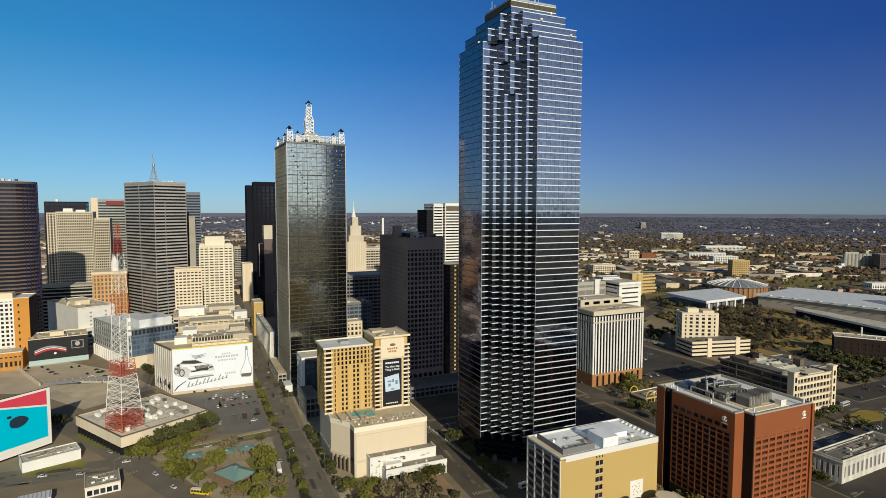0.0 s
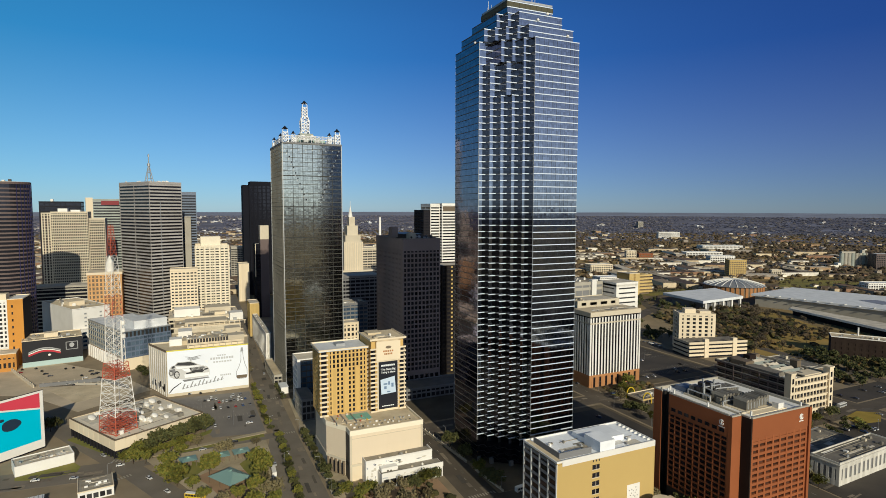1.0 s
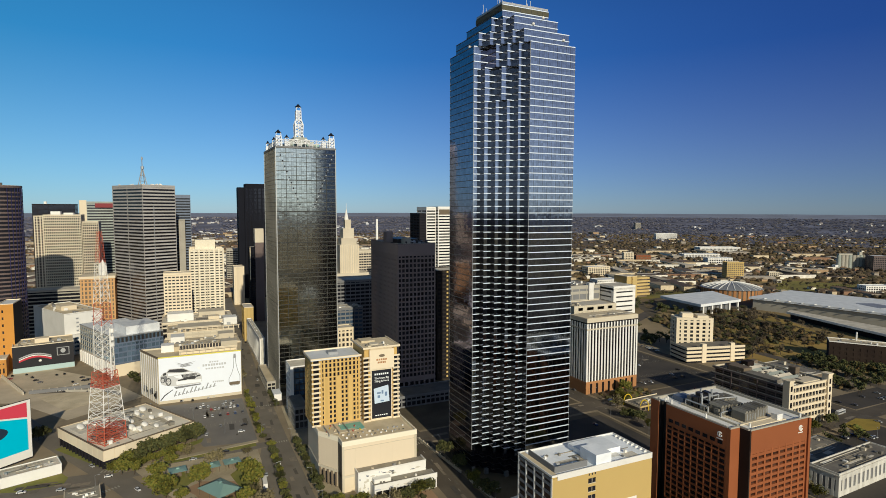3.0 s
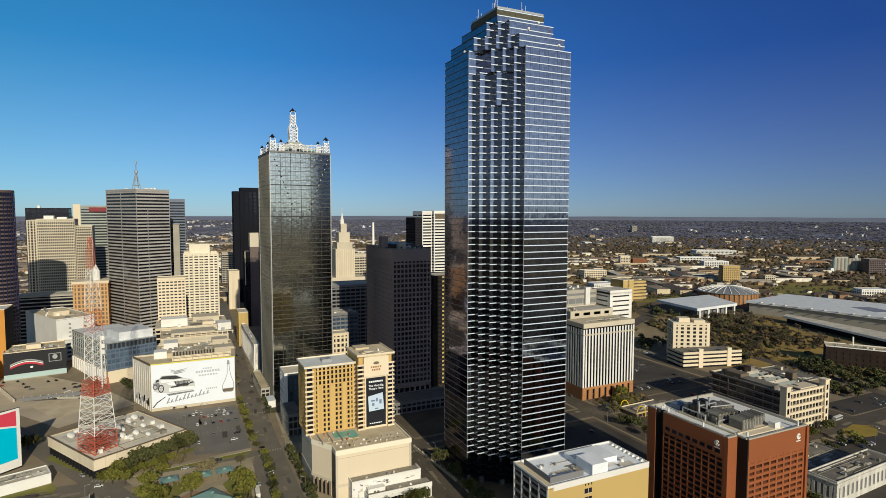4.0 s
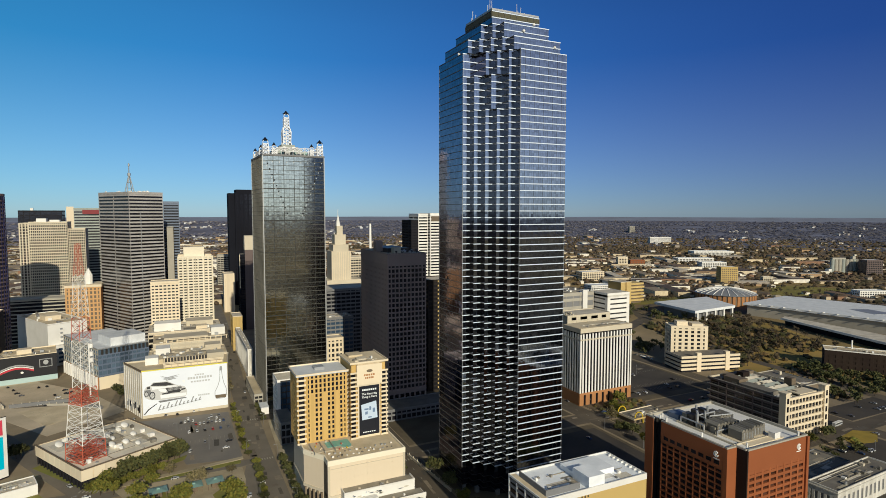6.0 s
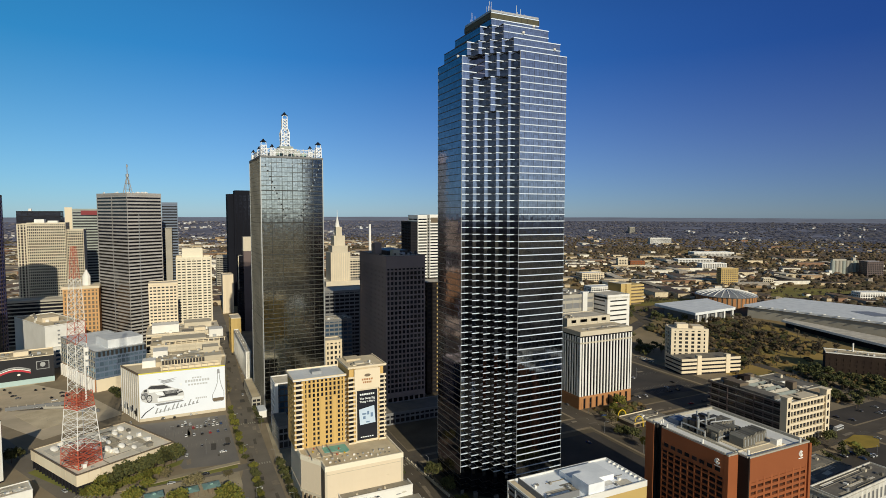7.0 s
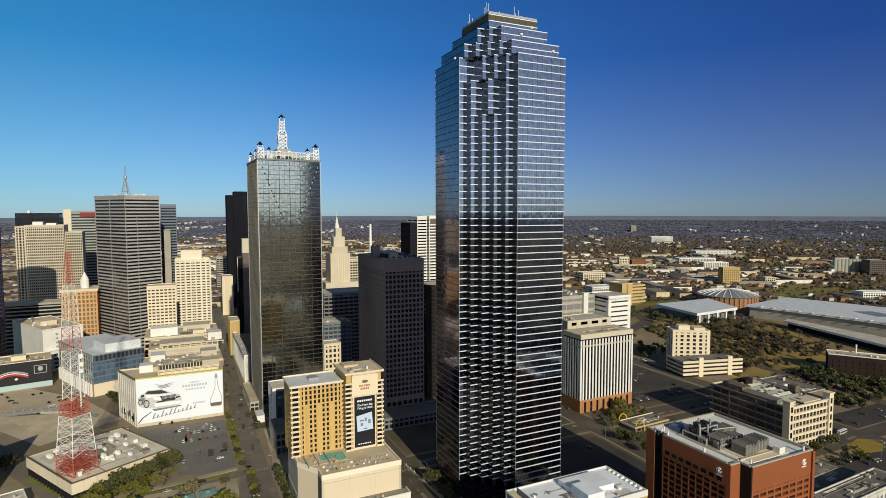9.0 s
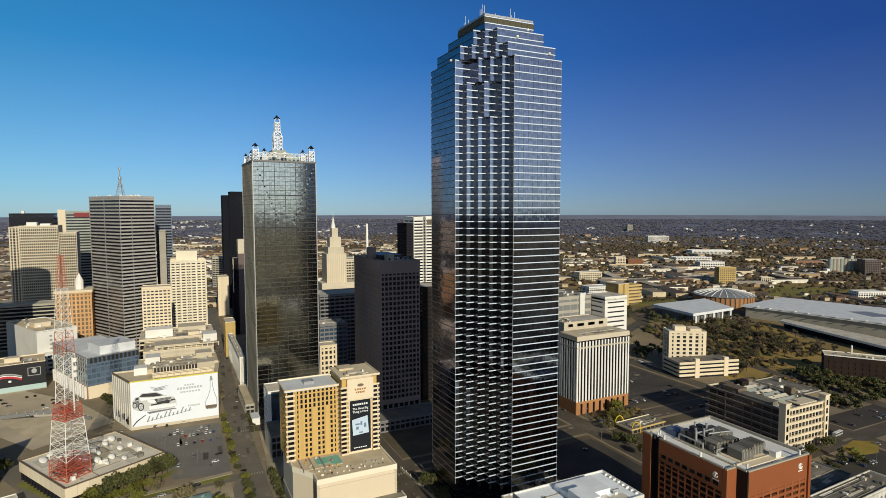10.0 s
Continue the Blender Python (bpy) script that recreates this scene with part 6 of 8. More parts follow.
t = tower("cream_blank_slab", "plain cream windowless slab building", "building", 78.1, 1012, 0, 16.9, 30, 64, core=CREAM, rim=CREAM, front=dict(floors=1, bays=5, wall=CREAM, pier=1.6, span=2, panes=False, dep=0.42))
# dark towers behind the bronze one
t = banded("dark_granite_tower", "dark granite tower with rounded top", 104.8, 1080, 0, 67.5, 40, 200.5, 30, NAVY_STONE, GLASS_BLACK, 1.4, bays=9, pier=2.4, lead="pier", vis=("front", "left"))
boxes("crown", [(2.5, 65, 2, 38, 200.5, 207.5)], NAVY_STONE, t)
boxes("side_bay", [(-10.3, 0.2, 6, 36, 0, 201)], NAVY_STONE, t)
t = banded("dark_banded_slab", "slab building with a cream top and shade-coloured lower front", 87.4, 850, 0, 19, 24, 107, 30, NAVY_STONE, GLASS_BLACK, 1.4, bays=4, vis=("front", "left"))
boxes("top_block", [(7, 19.1, -0.3, 14, 114, 134)], CREAM_STONE, t)
# plum lower front carries the shade below the sunlit top
boxes("front_block", [(7.2, 19.05, -0.25, 14, 0, 114)], PLUM_STONE, t)
# sunlit edge drawn as a cream strip
boxes("edge_strip", [(-0.3, 0.6, -0.3, 0.6, 60, 107.5)], CREAM, t)
t = tower("long_white_hall", "long white-walled building with a grey roof along a street", "building", 67.8, 600, 0, 5.2, 120, 28.5, core=WHITE, rim=WHITE, roof=ROOF_GREY, front=dict(floors=1, bays=1, wall=WHITE, pier=4, span=2, panes=False, dep=0.4), left=dict(floors=1, bays=12, wall=WHITE, pier=0.5, span=3, panes=False, dep=0.45))
roof_clutter(t, 5.2, 120, 28.5, 14, 91, 1.0)
t = tower("small_tan_block", "small tan street block", "building", 65.6, 727, 0, 11.4, 30, 41, core=TAN_PAINT, rim=CREAM, front=dict(floors=6, bays=4, wall=TAN_PAINT, panes=False, span=2, pier=2), left=dict(floors=6, bays=6, wall=TAN_PAINT, panes=False, span=2, pier=2))
t = thing("street_kiosk", "small white flat-roofed pavilion at a tower's foot", "kiosk", 65, 486)
boxes("wall", [(0, 6, 0, 14, 0, 5.5)], WHITE, t)
boxes("roof", [(-0.3, 6.3, -0.3, 14.3, 5.5, 6)], ROOF_WHITE, t)
for k in range(4):
    boxes("opening", [(-0.05, 0.05, 1 + k * 3.3, 3.2 + k * 3.3, 0.3, 4.2)], GLASS_DARK, t)
# between the bronze tower and the grid tower
t = tower("cream_stub", "small cream block with flat roof", "building", 138.5, 560, 0, 17, 16, 41, front=dict(floors=8, bays=4, wall=CREAM, glass=GLASS_DARK, span=2, pier=1.8), core=BROWN, rim=CREAM)
t = banded("grey_mid_block", "grey mid-rise block in tower shade", 158, 640, 0, 52, 40, 79, 18, GREY_CONC, GLASS_BLACK, 1.8, bays=9, vis=("front", "left"))
t = banded("grey_low_block", "dark grey low block in tower shade", 148, 600, 0, 30, 26, 54, 12, GREY_CONC, GLASS_BLUE, 1.8, bays=6, vis=("front", "left"))
roof_clutter(t, 30, 26, 54, 6, 5, 3)

# cream stepped tower with a spire
t = thing("stepped_spire_tower", "cream stone stepped tower with a slender spire", "tower", 262, 950)
boxes("base_block", [(-26, 37, 0, 40, 0, 52)], CREAM_STONE, t)
for k, (hw, z0, z1) in enumerate(((17, 52, 101), (13.5, 101, 112), (9.6, 112, 129), (5.2, 129, 144))):
    boxes("tower_stage", [(-hw, hw, 2 + k * 3, 2 + k * 3 + 2 * hw, z0, z1)], CREAM_STONE, t)
for k in range(11):
    boxes("pilaster", [(-16.4 + k * 3.2, -15.6 + k * 3.2, 1.6, 2.1, 52, 100)], CREAM, t)
bm = bmesh.new()
drum(bm, -1.5, 16, 144, 163, 4.2, 8, 0.4)
rod(bm, (-1.5, 16, 160), (-1.5, 16, 172), 0.35)
part("spire", bm, WHITE, t)
t = banded("cream_side_block", "cream office block beside a spire tower", 292, 1000, 0, 34, 30, 86, 18, CREAM_STONE, GLASS_DARK, 2.2, bays=7, vis=("front",))

# black and white banded tower
for x, w, h, lab in ((287.4, 9.8, 156, "narrow black and white banded tower wing"), (297.4, 14, 164.5, "middle black and white banded tower wing"), (312, 34, 165, "white and black banded office tower with a dark top panel")):
    t = banded("banded_white_tower", lab, x, 700 - (6 if x > 300 else 0), 0, w, 34, h, 42, WHITE if x > 290 else BLACK_STONE, GLASS_BLACK, 2.1, dep=0.5, bays=1, pier=0.9, vis=("front",))
    if x > 300:
        boxes("top_panel", [(1.5, 32.5, -0.15, 0.4, 155, 162)], BROWN, t)
t = banded("brown_tower", "brown stone tower with a column of lit windows as tan blocks", 214, 482, 0, 30, 30, 104, 26, surface("dark_tower_stone", (0.03, 0.024, 0.02), rough=0.9, spec=0.2), GLASS_BLACK, 1.6, bays=6, pier=1.2, vis=("front", "left"))

# tan blocks stand in for a narrow column of lit windows
for k in range(26):
    boxes("balcony", [(9.8, 11.6, -0.7, 0.2, 4 + k * 4 - 1.6, 4 + k * 4)], TAN_PAINT, t)

# ---- old warehouse quarter ----
def flat_panel(name, pts, mat, parent, m, thick=0.06):
    bm = bmesh.new()
    prism(bm, pts, 0, thick)
    ob = part(name, bm, mat, parent)
    ob.matrix_basis = m
    return ob


t = thing("dark_billboard_building", "low tan-roofed building with a wall-long black billboard", "building", -154.7, 671, 0, 10)
boxes("wall", [(0, 50.5, 0.4, 38, 0, 26)], CREAM_STONE, t)
boxes("roof", [(0.5, 50, 0.9, 37.5, 26, 26.2)], ROOF_TAN, t)
boxes("parapet", [(-0.1, 50.6, 0.3, 0.9, 26, 27.2), (50.0, 50.6, 0.9, 38.1, 26, 27.2), (-0.1, 0.5, 0.9, 38.1, 26, 27.2), (0.5, 50, 37.5, 38.1, 26, 27.2)], CREAM, t)
bb = boxes("billboard", [(0, 50.5, -0.3, 0.35, 5.6, 26.6)], plain("billboard_black", (0.022, 0.022, 0.026), 0.35), t, "black billboard with a red and white swoosh")
boxes("billboard_skirt", [(0, 50.5, -0.32, 0.3, 0.6, 5.5)], plain("skirt_pale_teal", (0.42, 0.55, 0.54), 0.5), bb)
arc = [(5 + k * 2.2, 11 + 3.6 * math.sin(math.pi * k / 12) * 1.0) for k in range(13)]
for nm, off, th, mat in (("red_swoosh", 0, 1.7, plain("swoosh_red", (0.5, 0.03, 0.05))), ("white_swoosh", 1.9, 0.8, WHITE), ("grey_swoosh", 3.2, 1.3, STEEL)):
    flat_panel(nm, [(x, z + off) for x, z in arc] + [(x, z + off + th) for x, z in arc[::-1]], mat, bb, pose(0, -0.31, 0, 90, 0, 0))
flat_panel("white_spot", [(22 + 1.3 * math.cos(k * 0.63), 11 + 1.1 * math.sin(k * 0.63)) for k in range(10)], WHITE, bb, pose(0, -0.31, 0, 90, 0, 0))
boxes("outline_box", [(36, 46.5, -0.36, -0.31, 21.6, 22.2), (36, 46.5, -0.36, -0.31, 14, 14.6), (36, 36.6, -0.36, -0.31, 14.6, 21.6), (45.9, 46.5, -0.36, -0.31, 14.6, 21.6)], STEEL, bb)
flat_panel("grey_spot", [(41.2 + 2.2 * math.cos(k * 0.63), 18.6 + 2.4 * math.sin(k * 0.63)) for k in range(10)], STEEL, bb, pose(0, -0.31, 0, 90, 0, 0))
roof_clutter(t, 50, 38, 26.2, 9, 31, 3.5)
boxes("roof_house", [(18, 30, 14, 24, 26.2, 30.5)], CREAM, t)
t = banded("white_loft_block", "white loft block with a grid of dark windows", -205, 690, 0, 36, 26, 66, 15, WHITE, GLASS_DARK, 1.8, dep=0.6, bays=9, pier=1.6, lead="pier", vis=("front",), panes=True, category="apartment block")
boxes("roof_house", [(22, 34, 6, 18, 66, 72)], CREAM, t)
# flanks black for the shade on them; only the front shows its brick
t = tower("orange_loft_end", "orange brick stair tower of a loft block", "apartment block", -168.8, 688, 0, 13, 34, 67, core=BLACK_STONE, rim=CREAM, roof=ROOF_WHITE, inset=0.02)
boxes("brick_face", [(-0.05, 13.02, -0.1, 0.5, 0, 67.2)], surface("bright_orange_brick", (0.60, 0.27, 0.05), rough=0.85, var=0.4), t)
for k in range(8):
    boxes("window", [(3.4, 4.8, -0.2, -0.08, 10 + k * 7, 12.6 + k * 7)], GLASS_DARK, t)
t = tower("orange_brick_hall", "low orange brick hall with a row of windows", "building", -210, 660, 6, 52, 24, 17, core=ORANGE_BRICK, rim=CREAM, front=dict(floors=2, bays=14, wall=surface("hall_brick", (0.56, 0.26, 0.06), rough=0.85), glass=GLASS_DARK, span=3.6, pier=1.6))
t = tower("white_warehouse", "white warehouse with a tan flat roof and few windows", "warehouse", -121.8, 739, 28, 39, 92, 45, core=WHITE, rim=WHITE, roof=ROOF_TAN, inset=0.05)
for f in range(8):
    for k in (0, 1):
        boxes("window", [(12 + k * 16, 14.4 + k * 16, -0.04, 0.08, 6 + f * 4.6, 7.8 + f * 4.6)], STEEL, t)
boxes("roof_house", [(8, 24, 30, 46, 45, 50)], CREAM, t)
boxes("lower_wing", [(-0.4, 38, -6, -0.2, 0, 22)], WHITE, t)
for f in range(4):
    for k in range(6):
        boxes("window", [(1.5 + k * 6, 5.5 + k * 6, -6.08, -5.95, 3 + f * 4.6, 5.4 + f * 4.6)], GLASS_BLUE, t)
roof_clutter(t, 39, 92, 45, 10, 17, 4)
t = tower("blue_glass_office", "low office block with blue ribbon glass and white colonnade", "office block", -63.5, 620, 24, 46, 98, 38,
          front=dict(floors=4, bays=12, wall=OFFICE_PANEL, glass=GLASS_OFFICE, z0=12, z1=33, pier=0.5, span=1.5, lead="span"), left=dict(floors=5, bays=16, wall=CONCRETE, z0=12, pier=0.5, span=1.2, panes=False), back=dict(floors=5, bays=12, wall=GREY_CONC, pieces=False, panes=False, z0=12), right=dict(floors=5, bays=20, wall=GREY_CONC, pieces=False, panes=False, z0=12),
          core=GLASS_OFFICE, roof=ROOF_WHITE, rim=STEEL)
boxes("roof_house", [(14, 46, 8, 40, 38, 46)], ROOF_WHITE, t, "white roof plant room")
for k in range(12):
    boxes("roof_post", [(3 + k * 3.7, 4.8 + k * 3.7, -0.3, 0.6, 33, 37.6)], DARK_METAL, t)
boxes("base_wall", [(0.6, 45.6, -0.1, 0.5, 0, 11.6)], CREAM, t)
boxes("base_side", [(-0.1, 0.5, 0.6, 97, 0, 11.6)], ORANGE_BRICK, t)
for k in range(15):
    boxes("colonnade_pier", [(-2.2, -0.2, 2 + k * 6.4, 4.2 + k * 6.4, 0, 12)], WHITE, t)
t = tower("old_orange_block", "old orange stone block with a white roof and small cupola", "building", -118, 830, 0, 38, 36, 74, front=dict(floors=14, bays=9, wall=surface("old_orange_stone", (0.62, 0.36, 0.16), rough=0.85), panes=False, pier=1.8, span=1.6), left=dict(floors=14, bays=9, wall=ORANGE_BRICK, panes=False, pier=1.8, span=1.6), right=dict(floors=14, bays=9, wall=ORANGE_BRICK, panes=False, pier=1.8, span=1.6), core=BROWN, rim=CREAM, roof=ROOF_WHITE)
boxes("cornice", [(-1, 39, -1, 37, 74, 77)], CREAM, t)
bm = bmesh.new()
drum(bm, 24, 12, 77, 88, 4.6, 10)
drum(bm, 24, 12, 88, 97, 4.6, 10, 0.3)
part("cupola", bm, WHITE, t)
t = banded("dark_parking_block", "dark banded parking block in tower shade", -190, 876, 0, 66, 30, 56, 12, CONCRETE, GLASS_BLACK, 1.6, bays=1, vis=("front", "right"))

# ---- building with the teal and red billboard ----
t = thing("teal_billboard_building", "low tan-roofed building carrying a tall teal and red billboard wall", "building", -95, 440, 0, 220)
boxes("wall", [(0, 70, -34, -0.6, 0, 24)], CREAM_STONE, t)
boxes("roof", [(0.5, 69.5, -33.5, -1.2, 24, 24.2)], ROOF_TAN, t)
boxes("parapet", [(-0.1, 0.5, -34.1, -0.6, 24, 25.2), (0.5, 70, -34.1, -33.5, 24, 25.2)], CREAM, t)
boxes("billboard_back", [(-0.3, 70, -0.6, 0.2, 0, 39.2)], BLACK_STONE, t)
bb = boxes("billboard", [(0.0, 70, 0.2, 0.4, 1.0, 39.0)], WHITE, t, "white-framed billboard with teal and red fields")
RB = pose(0, 0.42, 0, 90, 0, 180)
flat_panel("teal_field", [(-2.2, 6.5), (-2.2, 26.8), (-30, 33), (-62, 22), (-62, 6.5)], plain("field_teal", (0.0, 0.52, 0.74), 0.45), bb, RB)
flat_panel("red_field", [(-2.2, 27.9), (-2.2, 37.6), (-62, 37.6), (-62, 23.1), (-30, 34.1)], plain("field_red", (0.68, 0.06, 0.10), 0.45), bb, RB)
oval = [(-19.5 + 5.6 * math.cos(k * 0.3927) * (1 + 0.08 * math.cos(3 * k * 0.3927)), 22.0 + 3.7 * math.sin(k * 0.3927)) for k in range(16)]
flat_panel("dark_oval", oval, plain("emblem_navy", (0.012, 0.03, 0.06)), bb, pose(0, 0.50, 0, 90, 0, 180))
flat_panel("dark_leaf", [(-24.6 + 1.5 * math.cos(k * 0.785), 26.4 + 1.0 * math.sin(k * 0.785)) for k in range(8)], plain("leaf_navy", (0.012, 0.03, 0.06)), bb, pose(0, 0.50, 0, 90, 0, 180))
t = thing("small_white_shed", "low white flat-roofed building with roof vents", "building", -102, 396.5, 0, 18)
boxes("wall", [(0, 30, 0, 15, 0, 5.6)], WHITE, t)
boxes("roof", [(0.3, 29.7, 0.3, 14.7, 5.6, 5.75)], ROOF_GREY, t)
boxes("parapet", [(-0.1, 30.1, -0.1, 0.35, 5.6, 6.3), (-0.1, 0.35, 0.35, 15.1, 5.6, 6.3), (29.65, 30.1, 0.35, 15.1, 5.6, 6.3), (0.35, 29.65, 14.65, 15.1, 5.6, 6.3)], WHITE, t)
roof_clutter(t, 30, 15, 5.75, 8, 41, 1.8)
t = thing("corner_shop", "low tan-roofed corner shop with white walls", "building", -63.5, 347, 0, 8)
boxes("wall", [(0, 17, 0, 18, 0, 5.0)], WHITE, t)
boxes("roof", [(0.3, 16.7, 0.3, 17.7, 5.0, 5.15)], ROOF_MID, t)
boxes("parapet", [(-0.1, 17.1, -0.1, 0.35, 5, 5.7), (16.65, 17.1, 0.35, 18.1, 5, 5.7), (-0.1, 0.35, 0.35, 18.1, 5, 5.7)], CREAM, t)
for k in range(5):
    boxes("shop_window", [(1 + k * 3.1, 3.4 + k * 3.1, -0.06, 0.05, 0.8, 3.6)], GLASS_DARK, t)
roof_clutter(t, 17, 18, 5.15, 6, 42, 1.8, WHITE)
t = thing("glazed_kiosk", "small white glazed kiosk with ribbed roof", "kiosk", -93, 345, 0, 8)
boxes("wall", [(0, 14, 0, 9, 0, 4)], WHITE, t)
boxes("roof", [(-0.4, 14.4, -0.4, 9.4, 4, 4.3)], ROOF_WHITE, t)
for k in range(8):
    boxes("rib", [(0.2 + k * 1.9, 0.5 + k * 1.9, -0.4, 9.4, 4.3, 4.5)], STEEL, t)

# ---- park: pavilion and station shelters ----
def pavilion(x, y, rz, w, d, h, rise, label, name="park_pavilion"):
    t = thing(name, label, "pavilion", x, y, 0, rz)
    bm = bmesh.new()
    v = [bm.verts.new(c) for c in ((0, 0, h), (w, 0, h), (w, d, h), (0, d, h), (d / 2, d / 2, h + rise), (w - d / 2 if w > d else w / 2, d / 2, h + rise))]
    for f in ((0, 1, 5, 4), (1, 2, 5), (2, 3, 4, 5), (3, 0, 4), (3, 2, 1, 0)):
        bm.faces.new([v[i] for i in f])
    part("hip_roof", bm, TEAL_ROOF, t)
    for px in (0.8, w / 2, w - 0.8):
        for py in (0.8, d - 0.8):
            boxes("post", [(px - 0.15, px + 0.15, py - 0.15, py + 0.15, 0, h)], BROWN, t)
    boxes("counter", [(w * 0.3, w * 0.7, d * 0.3, d * 0.7, 0, h - 0.8)], BROWN, t)
    bm = bmesh.new()
    box(bm, w / 2 - 0.8, w / 2 + 0.8, d / 2 - 0.8, d / 2 + 0.8, h + rise - 0.4, h + rise + 0.5)
    part("roof_lantern", bm, TEAL_ROOF, t)
    return t


pavilion(24.7, 331.3, 121, 21, 15, 4.2, 3.4, "park pavilion with a teal hipped metal roof")
for x, y in ((-13.5, 367), (5.5, 365), (17.5, 366)):
    t = pavilion(x, y, 6, 10, 9, 4.0, 0.9, "tram stop shelter with a teal metal roof", "tram_shelter")

# ---- right-hand blocks ----
HALL_STONE = surface("weathered_hall_stone", (0.74, 0.71, 0.65), (0.50, 0.475, 0.42), rough=0.9, scales=(0.15, 1.2), var=0.9, streak=True)
t = tower("stone_post_hall", "white stone hall with tall arched windows and grey roof", "hall", 328.8, 186.6, 3, 66, 16, 13.2, front=dict(floors=1, bays=14, wall=HALL_STONE, glass=GLASS_DARK, pier=2.4, span=3.4, dep=0.6), left=dict(floors=1, bays=5, wall=HALL_STONE, glass=GLASS_DARK, pier=1.6, span=3.4, dep=0.6), core=GREY_CONC, rim=HALL_STONE, roof=ROOF_DARK)
boxes("cornice", [(-0.5, 66.5, -0.5, 16.5, 12.2, 12.9)], HALL_STONE, t)
roof_clutter(t, 66, 16, 13.3, 10, 51, 2.4)
t = tower("low_shop_row", "low grey-roofed shop row beside a car park", "building", 345, 212, 5, 50, 22, 6, core=GREY_CONC, rim=GREY_CONC, roof=ROOF_DARK)
roof_clutter(t, 50, 22, 6, 6, 52, 2)


def deck_garage():
    t = thing("deck_garage", "cream parking garage with open decks and corner stair towers", "garage", 400, 264)
    W, D, n = 48.0, 66.0, 5
    for f in range(n + 1):
        z = 4 + f * 5.2
        boxes("deck", [(0.6, W - 0.6, 0.6, D - 0.6, z, z + 0.5)], ROOF_DARK if f == n else GREY_CONC, t)
        boxes("front_rail", [(0, W, 0, 0.5, z, z + 2.3)], CREAM, t)
        boxes("front_ledge", [(0, W, -0.9, 0.0, z + 1.8, z + 2.3)], CREAM, t)
        # left side in plum, not cream: its shade is put into the colour
        boxes("side_rail", [(0, 0.5, 0.55, D, z, z + 2.2)], PLUM_STONE, t)
        boxes("side_coping", [(-0.2, 0.0, 0.6, D, z + 1.5, z + 2.1)], CONCRETE, t)
        for k in range(8) if f < n else ():
            boxes("side_window", [(0.3, 0.4, 3.1 + k * 7.6, 9.4 + k * 7.6, z + 2.3, z + 5.1)], GLASS_DARK, t)
            boxes("glazing_bar", [(0.16, 0.3, 3.1 + k * 7.6, 9.4 + k * 7.6, z + 3.5, z + 3.8)], PLUM_STONE, t)
        boxes("side_rail", [(W - 0.5, W, 0.55, D, z, z + 1.7)], CREAM_STONE, t)
        boxes("back_rail", [(0.55, W - 0.55, D - 0.5, D, z, z + 1.7)], CREAM_STONE, t)
    for k in range(13):
        boxes("front_post", [(k * (W - 0.8) / 12, k * (W - 0.8) / 12 + 0.8, 0.05, 0.8, 0, 31)], CREAM, t)
    for k in range(9):
        boxes("side_post", [(-0.25 if k % 3 == 0 else 0.05, 0.8, 2 + k * 7.6, 2.9 + k * 7.6, 0, 31)], PLUM_STONE, t)
    boxes("inner_wall", [(6, W - 6, 6, D - 6, 0, 29.8)], BLACK_STONE, t)
    for x in (-1.5, W - 3.5):
        boxes("stair_tower", [(x, x + 5, -1.5, 3.5, 0, 36)], CREAM, t)
        boxes("tower_cap", [(x - 0.5, x + 5.5, -2, 4, 36, 37)], CREAM, t)
        for k in range(5):
            boxes("tower_opening", [(x + 1.4, x + 3.6, -1.56, -1.45, 4 + k * 6.2, 8 + k * 6.2)], GLASS_BLACK, t)
    boxes("roof_canopy", [(20, 40, 2, 12, 31.6, 32.4)], CREAM, t)
    boxes("lift_house", [(4, 14, 40, 54, 30, 35)], BROWN, t)
    for k in range(7):
        bm = bmesh.new()
        prism(bm, [(0, 0), (5, 0), (0, 2.6)], 0, 22)
        sk = part("skylight", bm, ROOF_GREY if k % 2 else PALE_PANEL, t)
        sk.matrix_basis = pose(12 + 22, 16 + k * 6.2, 30.6, 90, 0, 270)
    roof_clutter(t, 46, 62, 30.5, 34, 55, 4, PLANT_GREY)
    roof_clutter(t, 46, 62, 30.5, 14, 54, 3)
    boxes("roof_ridge", [(1, 11, 12, 38, 30.5, 33.5)], ROOF_DARK, t)
    boxes("roof_ridge", [(14, 46, 58, 63, 30.5, 33)], BROWN, t)
    boxes("brick_shaft", [(38, 43, 20, 26, 30.5, 37)], BROWN, t)
    boxes("stair_house", [(22, 30, 50, 56, 30.5, 36)], DARK_BRICK, t)


deck_garage()
t = tower("rail_shed", "long dark-roofed building with rooftop ducts", "building", 452, 305, 0, 60, 44, 18, core=BROWN, rim=CONCRETE, roof=ROOF_DARK)
roof_clutter(t, 60, 44, 18, 14, 56, 5)
t = banded("cream_hotel_block", "cream mid-rise block with a grid of small windows", 502, 462, -30, 40, 22, 40, 9, CREAM, GLASS_DARK, 1.7, dep=0.5, bays=6, pier=3.4, lead="pier", panes=True, vis=("front", "left"))
boxes("roof_house", [(8, 20, 6, 16, 40, 45)], CREAM, t)
boxes("roof_house", [(24, 36, 4, 18, 40, 43)], CREAM, t)
t = thing("cream_deck_garage", "low cream parking garage with horizontal openings", "garage", 478.5, 426, 0, -14)
for f in range(4):
    boxes("front_rail", [(0, 70, 0, 0.5, 2 + f * 4.2, 4.4 + f * 4.2)], CREAM, t)
